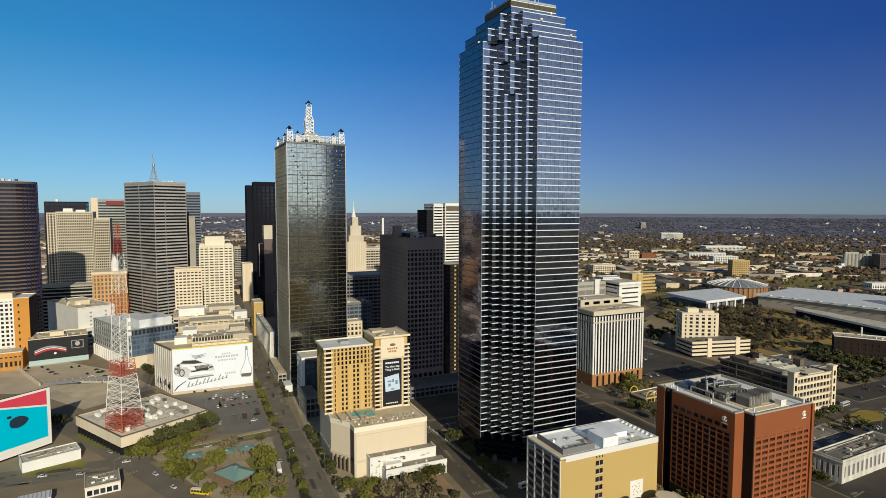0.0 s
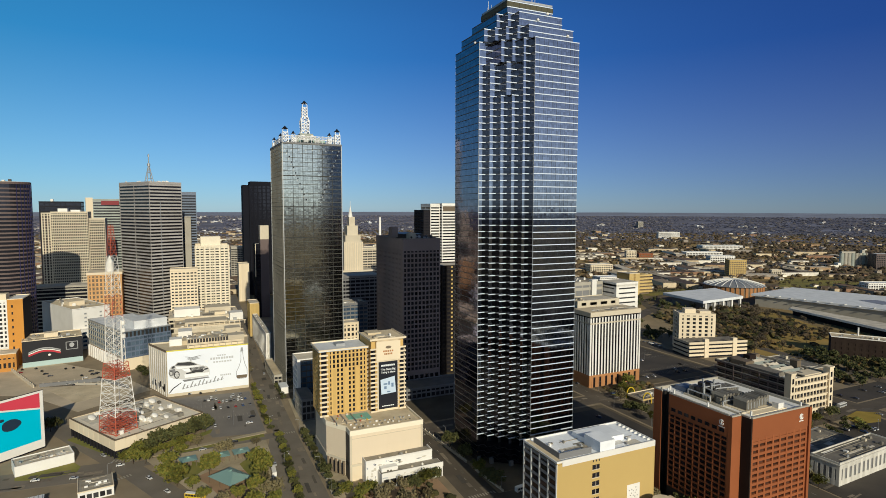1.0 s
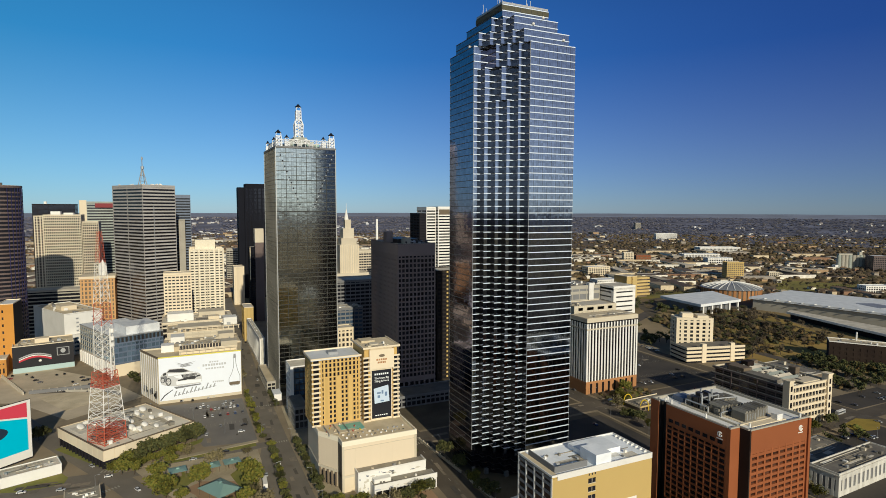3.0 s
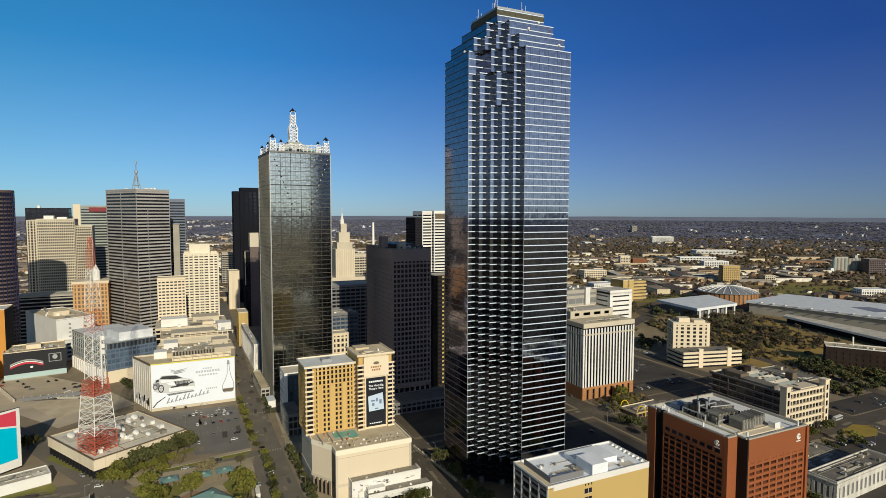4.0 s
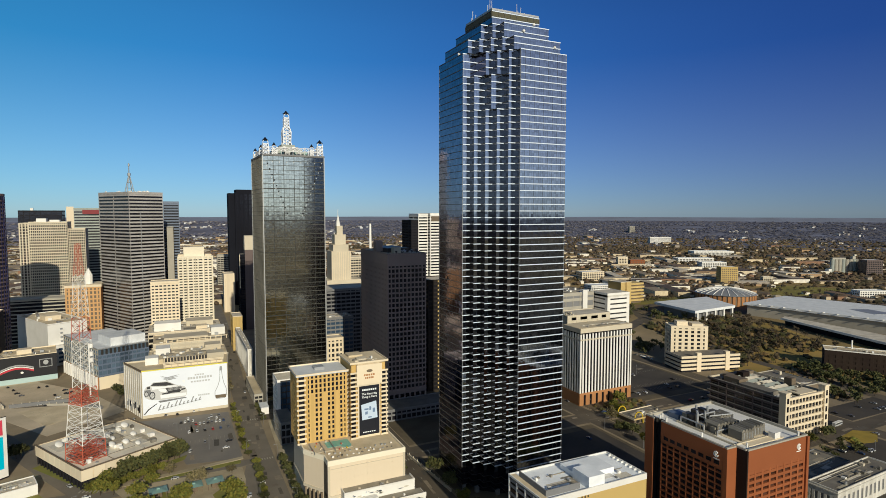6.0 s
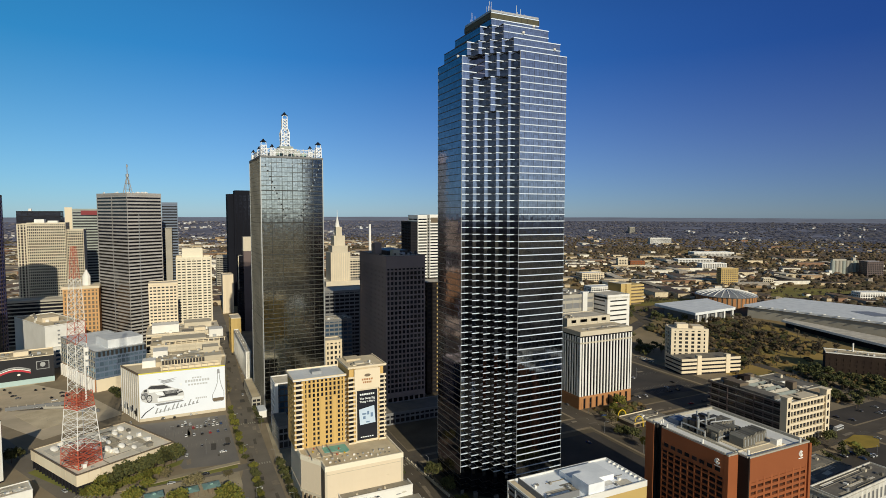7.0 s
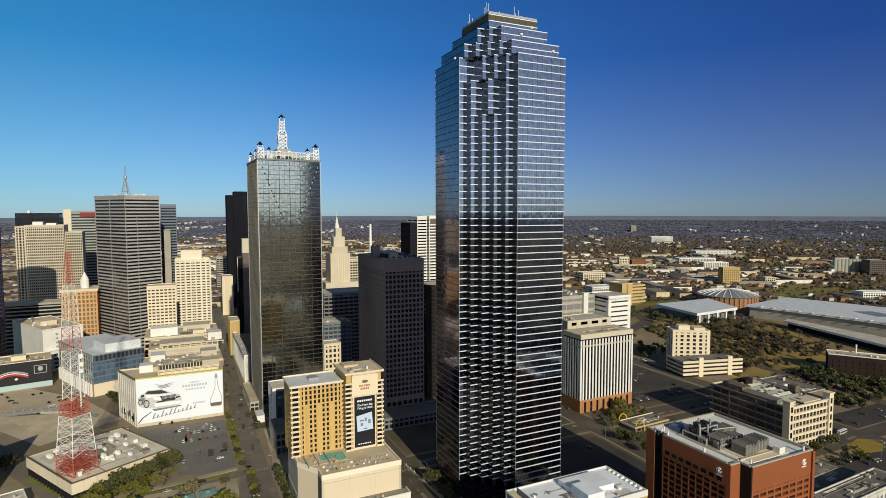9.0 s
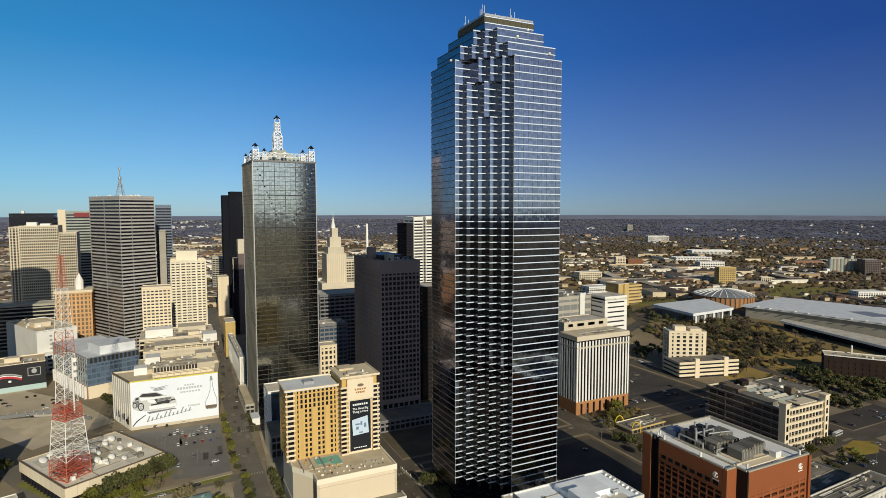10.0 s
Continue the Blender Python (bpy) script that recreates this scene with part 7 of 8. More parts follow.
    boxes("side_rail", [(0, 0.5, 0.55, 30, 2 + f * 4.2, 4.4 + f * 4.2)], CREAM, t)
boxes("inner_wall", [(1, 69, 1, 30, 0, 14)], GLASS_BLACK, t)
boxes("roof_deck", [(0.5, 69.5, 0.5, 30, 14, 14.4)], ROOF_DARK, t)
for x in (18, 52):
    boxes("stair_tower", [(x, x + 5, -0.6, 4, 0, 20)], CREAM, t)
t = banded("white_box_block", "white office block with horizontal dark window slots", 545, 613, 0, 40, 40, 54, 8, WHITE, GLASS_DARK, 4.7, dep=0.5, bays=1, pier=5, vis=("front",))
t = tower("long_grey_hall", "long grey building with dark clerestory roof", "building", 470, 640, 0, 74, 60, 54, core=GREY_CONC, rim=CONCRETE, roof=ROOF_DARK, front=dict(floors=3, bays=6, wall=CONCRETE, z0=20, panes=False, span=4, pier=1))
roof_clutter(t, 74, 60, 54, 12, 57, 5, WHITE)
boxes("stair_tower", [(52, 60, -3, 4, 0, 58)], WHITE, t)
t = tower("yellow_ramp_garage", "yellow concrete garage with a sloping ramp side", "garage", 734, 790, 0, 25, 34, 40, core=YELLOW_BRICK, rim=CREAM, front=dict(floors=1, bays=1, wall=OCHRE, panes=False, pier=14.6, span=4, z0=0))
boxes("ramp_core", [(25, 52, 3, 26, 0, 36)], BROWN, t)
for f in range(6):
    boxes("ramp", [(25, 57 - f % 2 * 1.5, 0, 28, 4 + f * 6, 7.4 + f * 6)], OCHRE, t)

# ---- convention halls and round arena ----
t = thing("convention_hall", "long low convention hall with a pale grey membrane roof", "convention hall", 0, 0)
for nm, poly, z0, z1, mat in (("hall_wall", [(845, 620), (857, 570), (881, 440), (900, 340), (1060, 370), (1008, 520), (975, 640)], 0, 17, CONCRETE), ("roof", [(840, 624), (854, 571), (876, 450), (896, 330), (1066, 364), (1012, 520), (978, 646)], 17, 20, ROOF_WHITE)):
    bm = bmesh.new()
    prism(bm, poly, z0, z1)
    part(nm, bm, mat, t)
bm = bmesh.new()
prism(bm, [(813, 541), (775, 397), (757, 320), (806, 328), (821, 414), (834, 550)], 9, 11)
part("canopy", bm, ROOF_GREY, t)
bm = bmesh.new()
prism(bm, [(822, 540), (784, 398), (768, 330), (800, 335), (815, 416), (829, 546)], 0, 9)
part("lower_hall", bm, BLACK_STONE, t)
bm = bmesh.new()
prism(bm, [(812.4, 541.4), (774.4, 397), (756.4, 320), (757.4, 319.8), (775.6, 396.8), (813.6, 541)], 8.6, 11.6)
part("canopy_edge", bm, WHITE, t)
for k in range(14):
    f = k / 13
    x, y = 846 + 44 * f, 600 - 230 * f
    bm = bmesh.new()
    box(bm, x - 2.5, x + 2.5, y - 1, y + 1, 20, 20.8)
    part("roof_hatch", bm, WHITE, t)
bm = bmesh.new()
prism(bm, [(915, 470), (945, 455), (955, 500), (930, 512)], 20, 20.3)
part("roof_patch", bm, STEEL, t)
t = thing("exhibition_wing", "low exhibition wing with flat pale roof on white frames", "convention hall", 0, 0)
for nm, poly, z0, z1, mat in (("wing_wall", [(735, 690), (728, 622), (808, 632), (842, 700)], 0, 14, GREY_CONC), ("roof", [(727, 703), (715, 611), (817, 621), (856, 707)], 14, 18, ROOF_WHITE)):
    bm = bmesh.new()
    prism(bm, poly, z0, z1)
    part(nm, bm, mat, t)
for k in range(5):
    boxes("frame_post", [(722 + k * 22, 725 + k * 22, 613 + k * 2, 616 + k * 2, 0, 14)], WHITE, t)
t = thing("round_arena", "round brick arena with a ribbed shallow grey dome", "arena", 930, 727, 8)
bm = bmesh.new()
drum(bm, 0, 0, -8.2, 10, 50, 48)
part("drum_wall", bm, BROWN, t)
for k in range(40):
    a = 2 * math.pi * k / 40
    piece("wall_pier", box_mesh("wall_pier", 4.6, 1.2, 17.6, ORANGE_BRICK), t, 51 * math.cos(a), 51 * math.sin(a), -8.1, a + math.pi / 2)
bm = bmesh.new()
prof = [(53, 10), (51, 11), (43, 13.6), (32, 16.6), (20, 18.8), (8, 19.9), (0.5, 20.2)]
ringv = [[bm.verts.new((r * math.cos(2 * math.pi * i / 48), r * math.sin(2 * math.pi * i / 48), z)) for i in range(48)] for r, z in prof]
for a, b in zip(ringv, ringv[1:]):
    for i in range(48):
        j = (i + 1) % 48
        bm.faces.new((a[i], a[j], b[j], b[i]))
part("dome", bm, STEEL, t, "shallow grey metal dome")
for k in range(24):
    a = 2 * math.pi * k / 24
    bm = bmesh.new()
    for (r0, z0), (r1, z1) in zip(prof[1:-1], prof[2:]):
        rod(bm, (r0 * math.cos(a), r0 * math.sin(a), z0 + 0.3), (r1 * math.cos(a), r1 * math.sin(a), z1 + 0.3), 0.7, 4)
    part("dome_rib", bm, WHITE, t)
t = tower("dark_rail_station", "long dark brick building with a pale roof edge", "building", 629.7, 371.6, -54, 130, 22, 20.5, core=DARK_BRICK, rim=WHITE, roof=ROOF_TAN, front=dict(floors=4, bays=22, wall=DARK_BRICK, span=2.6, pier=3.4, panes=False), left=dict(floors=4, bays=4, wall=DARK_BRICK, glass=GLASS_BLACK, span=2.6, pier=3.4, panes=False))
bm = bmesh.new()
drum(bm, 26, 18, 20, 30, 0.8, 10)
part("flue", bm, WHITE, t)
roof_clutter(t, 120, 20, 20.7, 12, 58, 3)

# ---- yellow arches and restaurant ----
t = thing("roadside_restaurant", "low brown restaurant with a dark roof and yellow fascia", "restaurant", 327.5, 337, 0, 3)
boxes("wall", [(0, 36, 0, 15, 0, 4.0)], BROWN, t)
boxes("roof", [(-0.6, 36.6, -0.6, 15.6, 4.0, 4.5)], ROOF_DARK, t)
boxes("fascia", [(-0.7, 36.7, -0.9, -0.62, 3.7, 4.9)], OCHRE, t, "yellow roof fascia")
boxes("side_fascia", [(-0.9, -0.62, -0.6, 15.6, 3.4, 5.0)], CREAM, t)
boxes("back_fascia", [(-0.6, 36.6, 15.62, 15.9, 3.6, 5.2)], CREAM, t)
for k in range(7):
    boxes("shop_window", [(2 + k * 4.8, 5.6 + k * 4.8, -0.08, 0.05, 0.9, 3.0)], GLASS_DARK, t)
roof_clutter(t, 36, 15, 4.5, 9, 61, 2.2)
for x, y in ((333, 338), (331, 354.5)):
    t = thing("yellow_arch", "tall yellow sign arch beside a restaurant", "sign", x, y, 0, -20, group="yellow sign arches")
    bm = bmesh.new()
    pts = [Vector((3.3 * math.cos(math.pi * k / 14), 0, 4 + 5 * math.sin(math.pi * k / 14))) for k in range(15)]
    pts = [Vector((3.6, 0, 0))] + pts + [Vector((-3.6, 0, 0))]
    for a, b in zip(pts, pts[1:]):
        rod(bm, a, b, 0.42, 6)
    part("arch", bm, YELLOW_PAINT, t)

# ---- single larger buildings out in the plain ----
FAR = ((1155, 915, 40, 22, 40, -24, TAN_PAINT, 9, "tan slab"), (1385, 1160, 72, 30, 22, -24, WHITE, 4, "white hall"), (1226, 1330, 30, 20, 30, -24, CREAM, 6, "cream block"), (1655, 870, 44, 30, 40, -24, PLUM_STONE, 8, "brown apartment block"),
       (1205, 645, 54, 24, 15, -24, WHITE, 3, "white low block"), (2040, 2000, 100, 30, 30, -24, WHITE, 6, "long white block"), (2400, 2510, 30, 30, 44, -24, CONCRETE, 8, "pale silo block"), (1255, 880, 24, 12, 16, -24, CREAM_STONE, 3, "small cream tower"),
       (1500, 1350, 120, 40, 14, -24, WHITE, 2, "white warehouse"), (900, 1100, 60, 30, 22, -10, CREAM, 4, "cream warehouse"), (760, 900, 50, 30, 20, -10, WHITE, 4, "white depot"), (1750, 1500, 150, 50, 16, -24, WHITE, 3, "long white warehouse"))
for x, y, w, d, h, rz, mat, fl, lab in FAR:
    zz = ground_z(x, y)
    t = tower("outlying_building", lab + " standing out in the plain", "building", x, y, rz, w, d, h, front=dict(floors=fl, bays=max(4, round(w / 5)), wall=mat, panes=False, span=1.9, pier=1.5, pieces=False), left=dict(floors=fl, bays=max(2, round(d / 5)), wall=mat, panes=False, span=1.9, pier=1.5, pieces=False), core=GLASS_DARK if mat is not TAN_PAINT else BROWN, rim=mat, roof=ROOF_WHITE)
    t.location.z = zz - 0.3
t = tower("outlying_building", "red brick block beside a cream one in the plain", "building", 1262, 1316, -24, 44, 22, 22, front=dict(floors=5, bays=9, wall=RED_BRICK, panes=False, span=1.9, pier=1.5, pieces=False), core=BROWN, rim=RED_BRICK, roof=ROOF_MID)
t = thing("grain_silos", "row of pale grey concrete grain silos in the plain", "silos", 1618, 935, ground_z(1640, 925) - 0.3, -24)
for k in range(9):
    bm = bmesh.new()
    drum(bm, 5 + k * 10, 8, 0, 38, 5.2, 18)
    drum(bm, 5 + k * 10, 8, 38, 38.8, 5.5, 18)
    part("silo", bm, CONCRETE if k % 3 else PALE_PANEL, t)
boxes("head_house", [(3, 40, 4.5, 11.5, 38.8, 43), (58, 66, 3.5, 12.5, 38.8, 47)], CONCRETE, t)
boxes("lower_shed", [(-8, 0, 2, 16, 0, 12)], WHITE, t)
t = thing("chimney_stack", "tall white industrial chimney far off", "chimney", 593, 1800, ground_z(593, 1800))
bm = bmesh.new()
drum(bm, 0, 0, -1, 128, 5, 14, 3.4)
part("shaft", bm, WHITE, t)

t = thing("tank_house", "low brown-roofed plant building with two round tanks", "building", 150, 179)
boxes("wall", [(0, 58, 0, 17, 0, 16.6)], BROWN, t)
boxes("roof", [(-0.2, 58.2, -0.2, 17.2, 16.6, 17)], ROOF_TAN, t)
boxes("roof_house", [(8, 18, 6, 13, 17, 20)], ORANGE_BRICK, t)
for x, r0, h, mt in ((29, 3.2, 5.0, BLACK_STONE), (45, 4.9, 4.0, CREAM_STONE)):
    bm = bmesh.new()
    drum(bm, x, 9, 17, 17 + h, r0, 24)
    drum(bm, x, 9, 17 + h, 17.4 + h, r0 + 0.2, 24)
    part("tank", bm, mt, t, "round rooftop water tank")


# ---- trees ----
def tree(name, label, height, spread, leaves, mat, seed, x, y, gap=0.35):
    """A tapered trunk with limbs and a crown of many small leaf sprays."""
    r = random.Random(seed)
    t = thing(name, label, "tree", x, y)
    bm = bmesh.new()
    rod(bm, (0, 0, -0.3), (0.1, 0.05, height * 0.42), height * 0.028, 7, height * 0.018)
    tips = []
    for k in range(9):
        a = k * 2.4 + r.uniform(-0.4, 0.4)
        z0 = height * r.uniform(0.28, 0.45)
        tip = Vector((math.cos(a) * spread * r.uniform(0.25, 0.42), math.sin(a) * spread * r.uniform(0.25, 0.42), height * r.uniform(0.55, 0.92)))
        rod(bm, (0, 0, z0), tip, height * 0.012, 5, height * 0.004)
        tips.append(tip)
    part("trunk", bm, BOLE, t)
    verts, faces = [], []
    lumps = [(tip, spread * r.uniform(0.18, 0.30)) for tip in tips] + [(Vector((r.uniform(-1, 1) * spread * 0.15, r.uniform(-1, 1) * spread * 0.15, height * r.uniform(0.6, 0.9))), spread * 0.26) for _ in range(4)]
    for i in range(leaves):
        c, rad = r.choice(lumps)
        d = Vector((r.gauss(0, 1), r.gauss(0, 1), r.gauss(0, 0.8))).normalized()
        p = c + d * rad * (r.random() ** gap)
        s = r.uniform(0.35, 0.75) * spread / 8
        u = Vector((r.gauss(0, 1), r.gauss(0, 1), r.gauss(0, 1))).normalized()
        v = u.orthogonal().normalized()
        n = len(verts)
        verts += [p + u * s, p + v * s * 0.7, p - u * s, p - v * s * 0.7]
        faces.append((n, n + 1, n + 2, n + 3))
    me = bpy.data.meshes.new("crown")
    me.from_pydata([tuple(v) for v in verts], [], faces)
    me.materials.append(mat)
    ob = new("crown", me)
    ob.parent = t
    return t


KINDS = {"o": [tree("olive_tree", "broad olive-leaved street tree", 9.5 + k, 9 + k, 900, LEAF_OLIVE, 10 + k, *p) for k, p in enumerate(((-14.7, 350.3), (2.4, 351.9), (31.5, 339.4)))],
         "d": [tree("evergreen_tree", "dense dark evergreen tree", 8 + k, 9.5 + k, 900, LEAF_DARK, 20 + k, *p) for k, p in enumerate(((-33, 422), (-22, 415), (3, 424)))],
         "b": [tree("bare_tree", "bare brown winter tree", 9 + k, 9 + k, 420, LEAF_BROWN, 30 + k, *p) for k, p in enumerate(((84, 276), (96, 268), (33, 306)))]}
rt = random.Random(77)


def plant(kind, x, y, s=1.0):
    src = rt.choice(KINDS[kind])
    if -15 < x < 29 and 361 < y < 377 or 5 < x < 24 and 322 < y < 349:
        return None
    k = s * rt.uniform(0.85, 1.15)
    return copy_thing(src, pose(x, y, ground_z(x, y) + 0.1, 0, 0, rt.uniform(0, 360)) @ Matrix.Diagonal((k, k, k * rt.uniform(0.85, 1.1), 1)))


for x, y, k in ((-38, 401, "o"), (-33, 385, "o"), (-27, 411, "d"), (-13, 390, "o"), (-16, 420, "d"), (-10, 424, "d"), (-7, 338, "o"), (15, 313, "o"), (26, 310, "b"), (10, 379, "b"), (14, 378, "b"),
                (27, 372, "b"), (30, 355, "o"), (31, 325, "b"), (22, 300, "o"), (8, 312, "b"), (-2, 322, "o"), (-40, 388, "o"), (-45, 392, "o"), (-3, 400, "b"), (33, 384, "b"), (-20, 372, "o"),
                (70, 295, "o"), (76, 285, "o"), (82, 290, "o"), (92, 285, "b"), (100, 286, "b"), (107, 285, "d"), (114, 286, "o"), (120, 290, "d"), (72, 275, "o"), (110, 272, "b"), (88, 262, "b"), (104, 260, "b"),
                (149, 286, "o"), (150, 278, "d"), (151, 268, "d"), (152, 310, "d"), (151, 330, "d"), (128, 336, "d"), (127, 350, "d"), (127, 375, "d"), (-47, 600, "d"), (-42, 590, "d"), (-95, 475, "d"), (-97, 470, "d"),
                (221, 236, "o"), (222, 226, "o"), (217, 216, "b"), (224, 206, "d"), (223, 196, "o"), (216, 232, "d"), (212, 238, "o"), (219, 186, "o"), (225, 180, "d"), (311, 322, "d"), (307, 331, "d"), (306, 305, "o"), (347, 306, "d"), (332, 360, "o"), (338, 372, "o"), (350, 378, "o"),
                (318, 352, "b"), (330, 206, "o"), (318, 197, "b"), (316, 190, "o"), (308, 240, "o"), (400, 250, "d"), (412, 252, "o"), (438, 256, "d")):
    plant(k, x, y, 0.8)
for x, y, s, k in ((3.4, 357, 1.0, "o"), (30, 351, 0.95, "o"), (-15, 345, 1.1, "o"), (25, 314, 1.0, "o"), (31, 312, 0.9, "b"), (-20, 352, 1.0, "o"), (33, 300, 0.9, "o")):
    plant(k, x, y, s)
for i in range(9):
    plant('d', -41 + i * 5.2 + rt.uniform(-1, 1), 399.5 + i * 3.05, 0.95)
for i in range(7):
    plant('o', -40 + i * 5.5, 391 + i * 2.2, 0.6)
for y in range(292, 392, 7):
    plant("d" if y % 3 else "o", 45.5 + rt.uniform(-0.6, 0.6) + (y - 292) * 0.035, y, 0.46)
    plant("d", 65.5 + rt.uniform(-0.5, 0.5), y + 3, 0.48)
for y in range(408, 520, 8):
    plant("o" if y % 3 else "d", 45 + rt.uniform(-0.8, 0.8), y, 0.5)
    if y > 470:
        plant("d", 64.5, y, 0.45)
for y in range(560, 900, 13):
    plant("b", 48 + (y - 560) * 0.02, y, 0.5)


def grove(name, label, spots, mat, seed, lo, hi, leaves=170):
    """Many small trees in one: trunks, limbs and leaf sprays."""
    r = random.Random(seed)
    verts, faces, bark = [], [], []
    for x, y in spots:
        h = r.uniform(lo, hi)
        sp = h * r.uniform(0.8, 1.1)
        n = len(verts)
        w = h * 0.03
        verts += [(x - w, y - w, -0.2), (x + w, y - w, -0.2), (x, y + w, -0.2), (x, y, h * 0.7)]
        faces += [(n, n + 1, n + 3), (n + 1, n + 2, n + 3), (n + 2, n, n + 3)]
        bark += [1, 1, 1]
        lumps = [(Vector((x + r.uniform(-0.34, 0.34) * sp, y + r.uniform(-0.34, 0.34) * sp, h * r.uniform(0.45, 0.85))), sp * r.uniform(0.16, 0.28)) for _ in range(7)]
        for _ in range(leaves):
            c, rad = r.choice(lumps)
            p = c + Vector((r.gauss(0, 1), r.gauss(0, 1), r.gauss(0, 0.8))).normalized() * rad * r.random() ** 0.4
            u = Vector((r.gauss(0, 1), r.gauss(0, 1), r.gauss(0, 1))).normalized() * r.uniform(0.4, 0.9) * sp / (8 if leaves < 200 else 11)
            v = u.orthogonal() * 0.7
            n = len(verts)
            verts += [tuple(p + u), tuple(p + v), tuple(p - u), tuple(p - v)]
            faces.append((n, n + 1, n + 2, n + 3))
            bark.append(0)
    me = bpy.data.meshes.new(name)
    me.from_pydata(verts, [], faces)
    me.materials.append(mat)
    me.materials.append(BOLE)
    me.polygons.foreach_set("material_index", bark)
    tagged(new(name, me), label, "trees", kind="stuff")


def spread(seed, n, *areas):
    r = random.Random(seed)
    out = []
    for _ in range(n):
        x0, x1, y0, y1 = r.choice(areas)
        out.append((r.uniform(x0, x1), r.uniform(y0, y1)))
    return out


def park_spots(seed, n):
    r = random.Random(seed)
    return [(540 + 200 * a + 90 * b, 405 + 215 * b) for a, b in ((r.random(), r.random()) for _ in range(n))]


grove("park_grove", "olive winter trees of a park", park_spots(71, 34), LEAF_DARK, 71, 6, 10, 240)
grove("park_grove", "bare brown winter trees of a park", park_spots(72, 150), TWIGS, 72, 6, 12, 240)
grove("evergreen_grove", "dark evergreen trees along a railway park", spread(73, 95, (585, 625, 330, 385), (600, 645, 280, 335), (535, 590, 290, 345)), LEAF_DARK, 73, 6, 11)
grove("mixed_grove", "mixed winter trees between halls and a car park", spread(74, 60, (640, 730, 630, 760), (500, 570, 500, 600)), LEAF_DARK, 74, 7, 11)
grove("meadow_grove", "bare trees in rows on a meadow", spread(76, 60, (1100, 1330, 716, 730), (1120, 1330, 765, 780), (1150, 1300, 800, 815), (780, 900, 795, 803)), TWIGS, 76, 6, 10, 90)
grove("yard_grove", "dark evergreen trees between yards and a street", spread(75, 26, (382, 440, 226, 242), (330, 345, 246, 258)), LEAF_DARK, 75, 5, 8)


# ---- cars ----
def car(name, label, paint, x, y, rz, z=0.08):
    t = thing(name, label, "car", x, y, z, rz)
    bm = bmesh.new()
    prof = [(-2.3, 0.35), (2.3, 0.35), (2.35, 0.75), (1.3, 0.95), (-1.9, 1.0), (-2.35, 0.85)]
    lo = [bm.verts.new((px, -0.9, pz)) for px, pz in prof]
    hi = [bm.verts.new((px, 0.9, pz)) for px, pz in prof]
    bm.faces.new(lo)
    bm.faces.new(hi[::-1])
    for i in range(6):
        j = (i + 1) % 6
        bm.faces.new((lo[i], hi[i], hi[j], lo[j]))
    box(bm, -1.28, 0.48, -0.64, 0.64, 1.47, 1.53)
    part("body", bm, paint, t)
    bm = bmesh.new()
    prof = [(-1.8, 0.98, 0.82), (1.2, 0.95, 0.82), (0.5, 1.46, 0.66), (-1.3, 1.48, 0.66)]
    lo = [bm.verts.new((px, -w, pz)) for px, pz, w in prof]
    hi = [bm.verts.new((px, w, pz)) for px, pz, w in prof]
    bm.faces.new(lo)
    bm.faces.new(hi[::-1])
    for i in range(4):
        j = (i + 1) % 4
        bm.faces.new((lo[i], hi[i], hi[j], lo[j]))
    part("glasshouse", bm, GLASS_DARK, t)
    for wx in (-1.45, 1.45):
        for wy in (-0.92, 0.92):
            bm = bmesh.new()
            rod(bm, (wx, wy - 0.11, 0.33), (wx, wy + 0.11, 0.33), 0.33, 12)
            part("wheel", bm, TYRE, t)
    return t


PAINTS = {"white": (0.8, 0.8, 0.79), "silver": (0.5, 0.51, 0.52), "black": (0.02, 0.02, 0.022), "red": (0.35, 0.03, 0.03), "blue": (0.04, 0.08, 0.2), "grey": (0.16, 0.16, 0.17)}
CARS = [car("car", k + " saloon car standing on asphalt", surface("car_paint_" + k, c, c, rough=0.25, metal=0.2, rnd=0), 10 + 5.6 * i, 470, 92) for i, (k, c) in enumerate(PAINTS.items())]
rc = random.Random(5)


def put_car(x, y, rz, z=0.08):
    copy_thing(rc.choice([CARS[0]] * 6 + [CARS[1]] * 5 + [CARS[2]] * 5 + [CARS[5]] * 4 + [CARS[3], CARS[4]]), pose(x, y, z, 0, 0, rz))


for row, (y0, x0, x1) in enumerate(((486, -2, 38), (494, 2, 38), (452, 8, 38), (500, -16, 36))):
    x = x0
    while x < x1:
        if rc.random() < (0.45, 0.3, 0.08, 0.25)[row]:
            put_car(x, y0 + rc.uniform(-0.4, 0.4), 90 + rc.uniform(-4, 4))
        x += 2.9
for x, y, rz in ((36, 440, 10), (33, 428, 5), (10, 432, 80), (20, 445, 84)):
    put_car(x, y, rz)
for y in range(280, 900, 21):
    for lane in (-4.5, -1.2, 2.4, 5.2):
        if rc.random() < 0.08:
            put_car(54 + lane + (y - 400) * 0.02 * (y > 400), y + rc.uniform(-6, 6), 90)
for y in range(200, 480, 17):
    for lane in (-7, 0, 6):
        if rc.random() < 0.16:
            put_car(139 + lane, y, 90)
for y in range(180, 560, 16):
    if rc.random() < 0.25:
        put_car(308 + rc.choice((-5, -1, 3, 6)), y, 90)
    if rc.random() < 0.25:
        put_car(482 + rc.choice((-4, 0, 4)), y, 90)
for x in range(190, 640, 15):
    if rc.random() < 0.35:
        put_car(x, 255 + rc.choice((-4, 0, 4)) + x * 0.01, 0)
    if rc.random() < 0.3 and x > 300:
        put_car(x, 364 + rc.choice((-5, 0, 5)), 0)
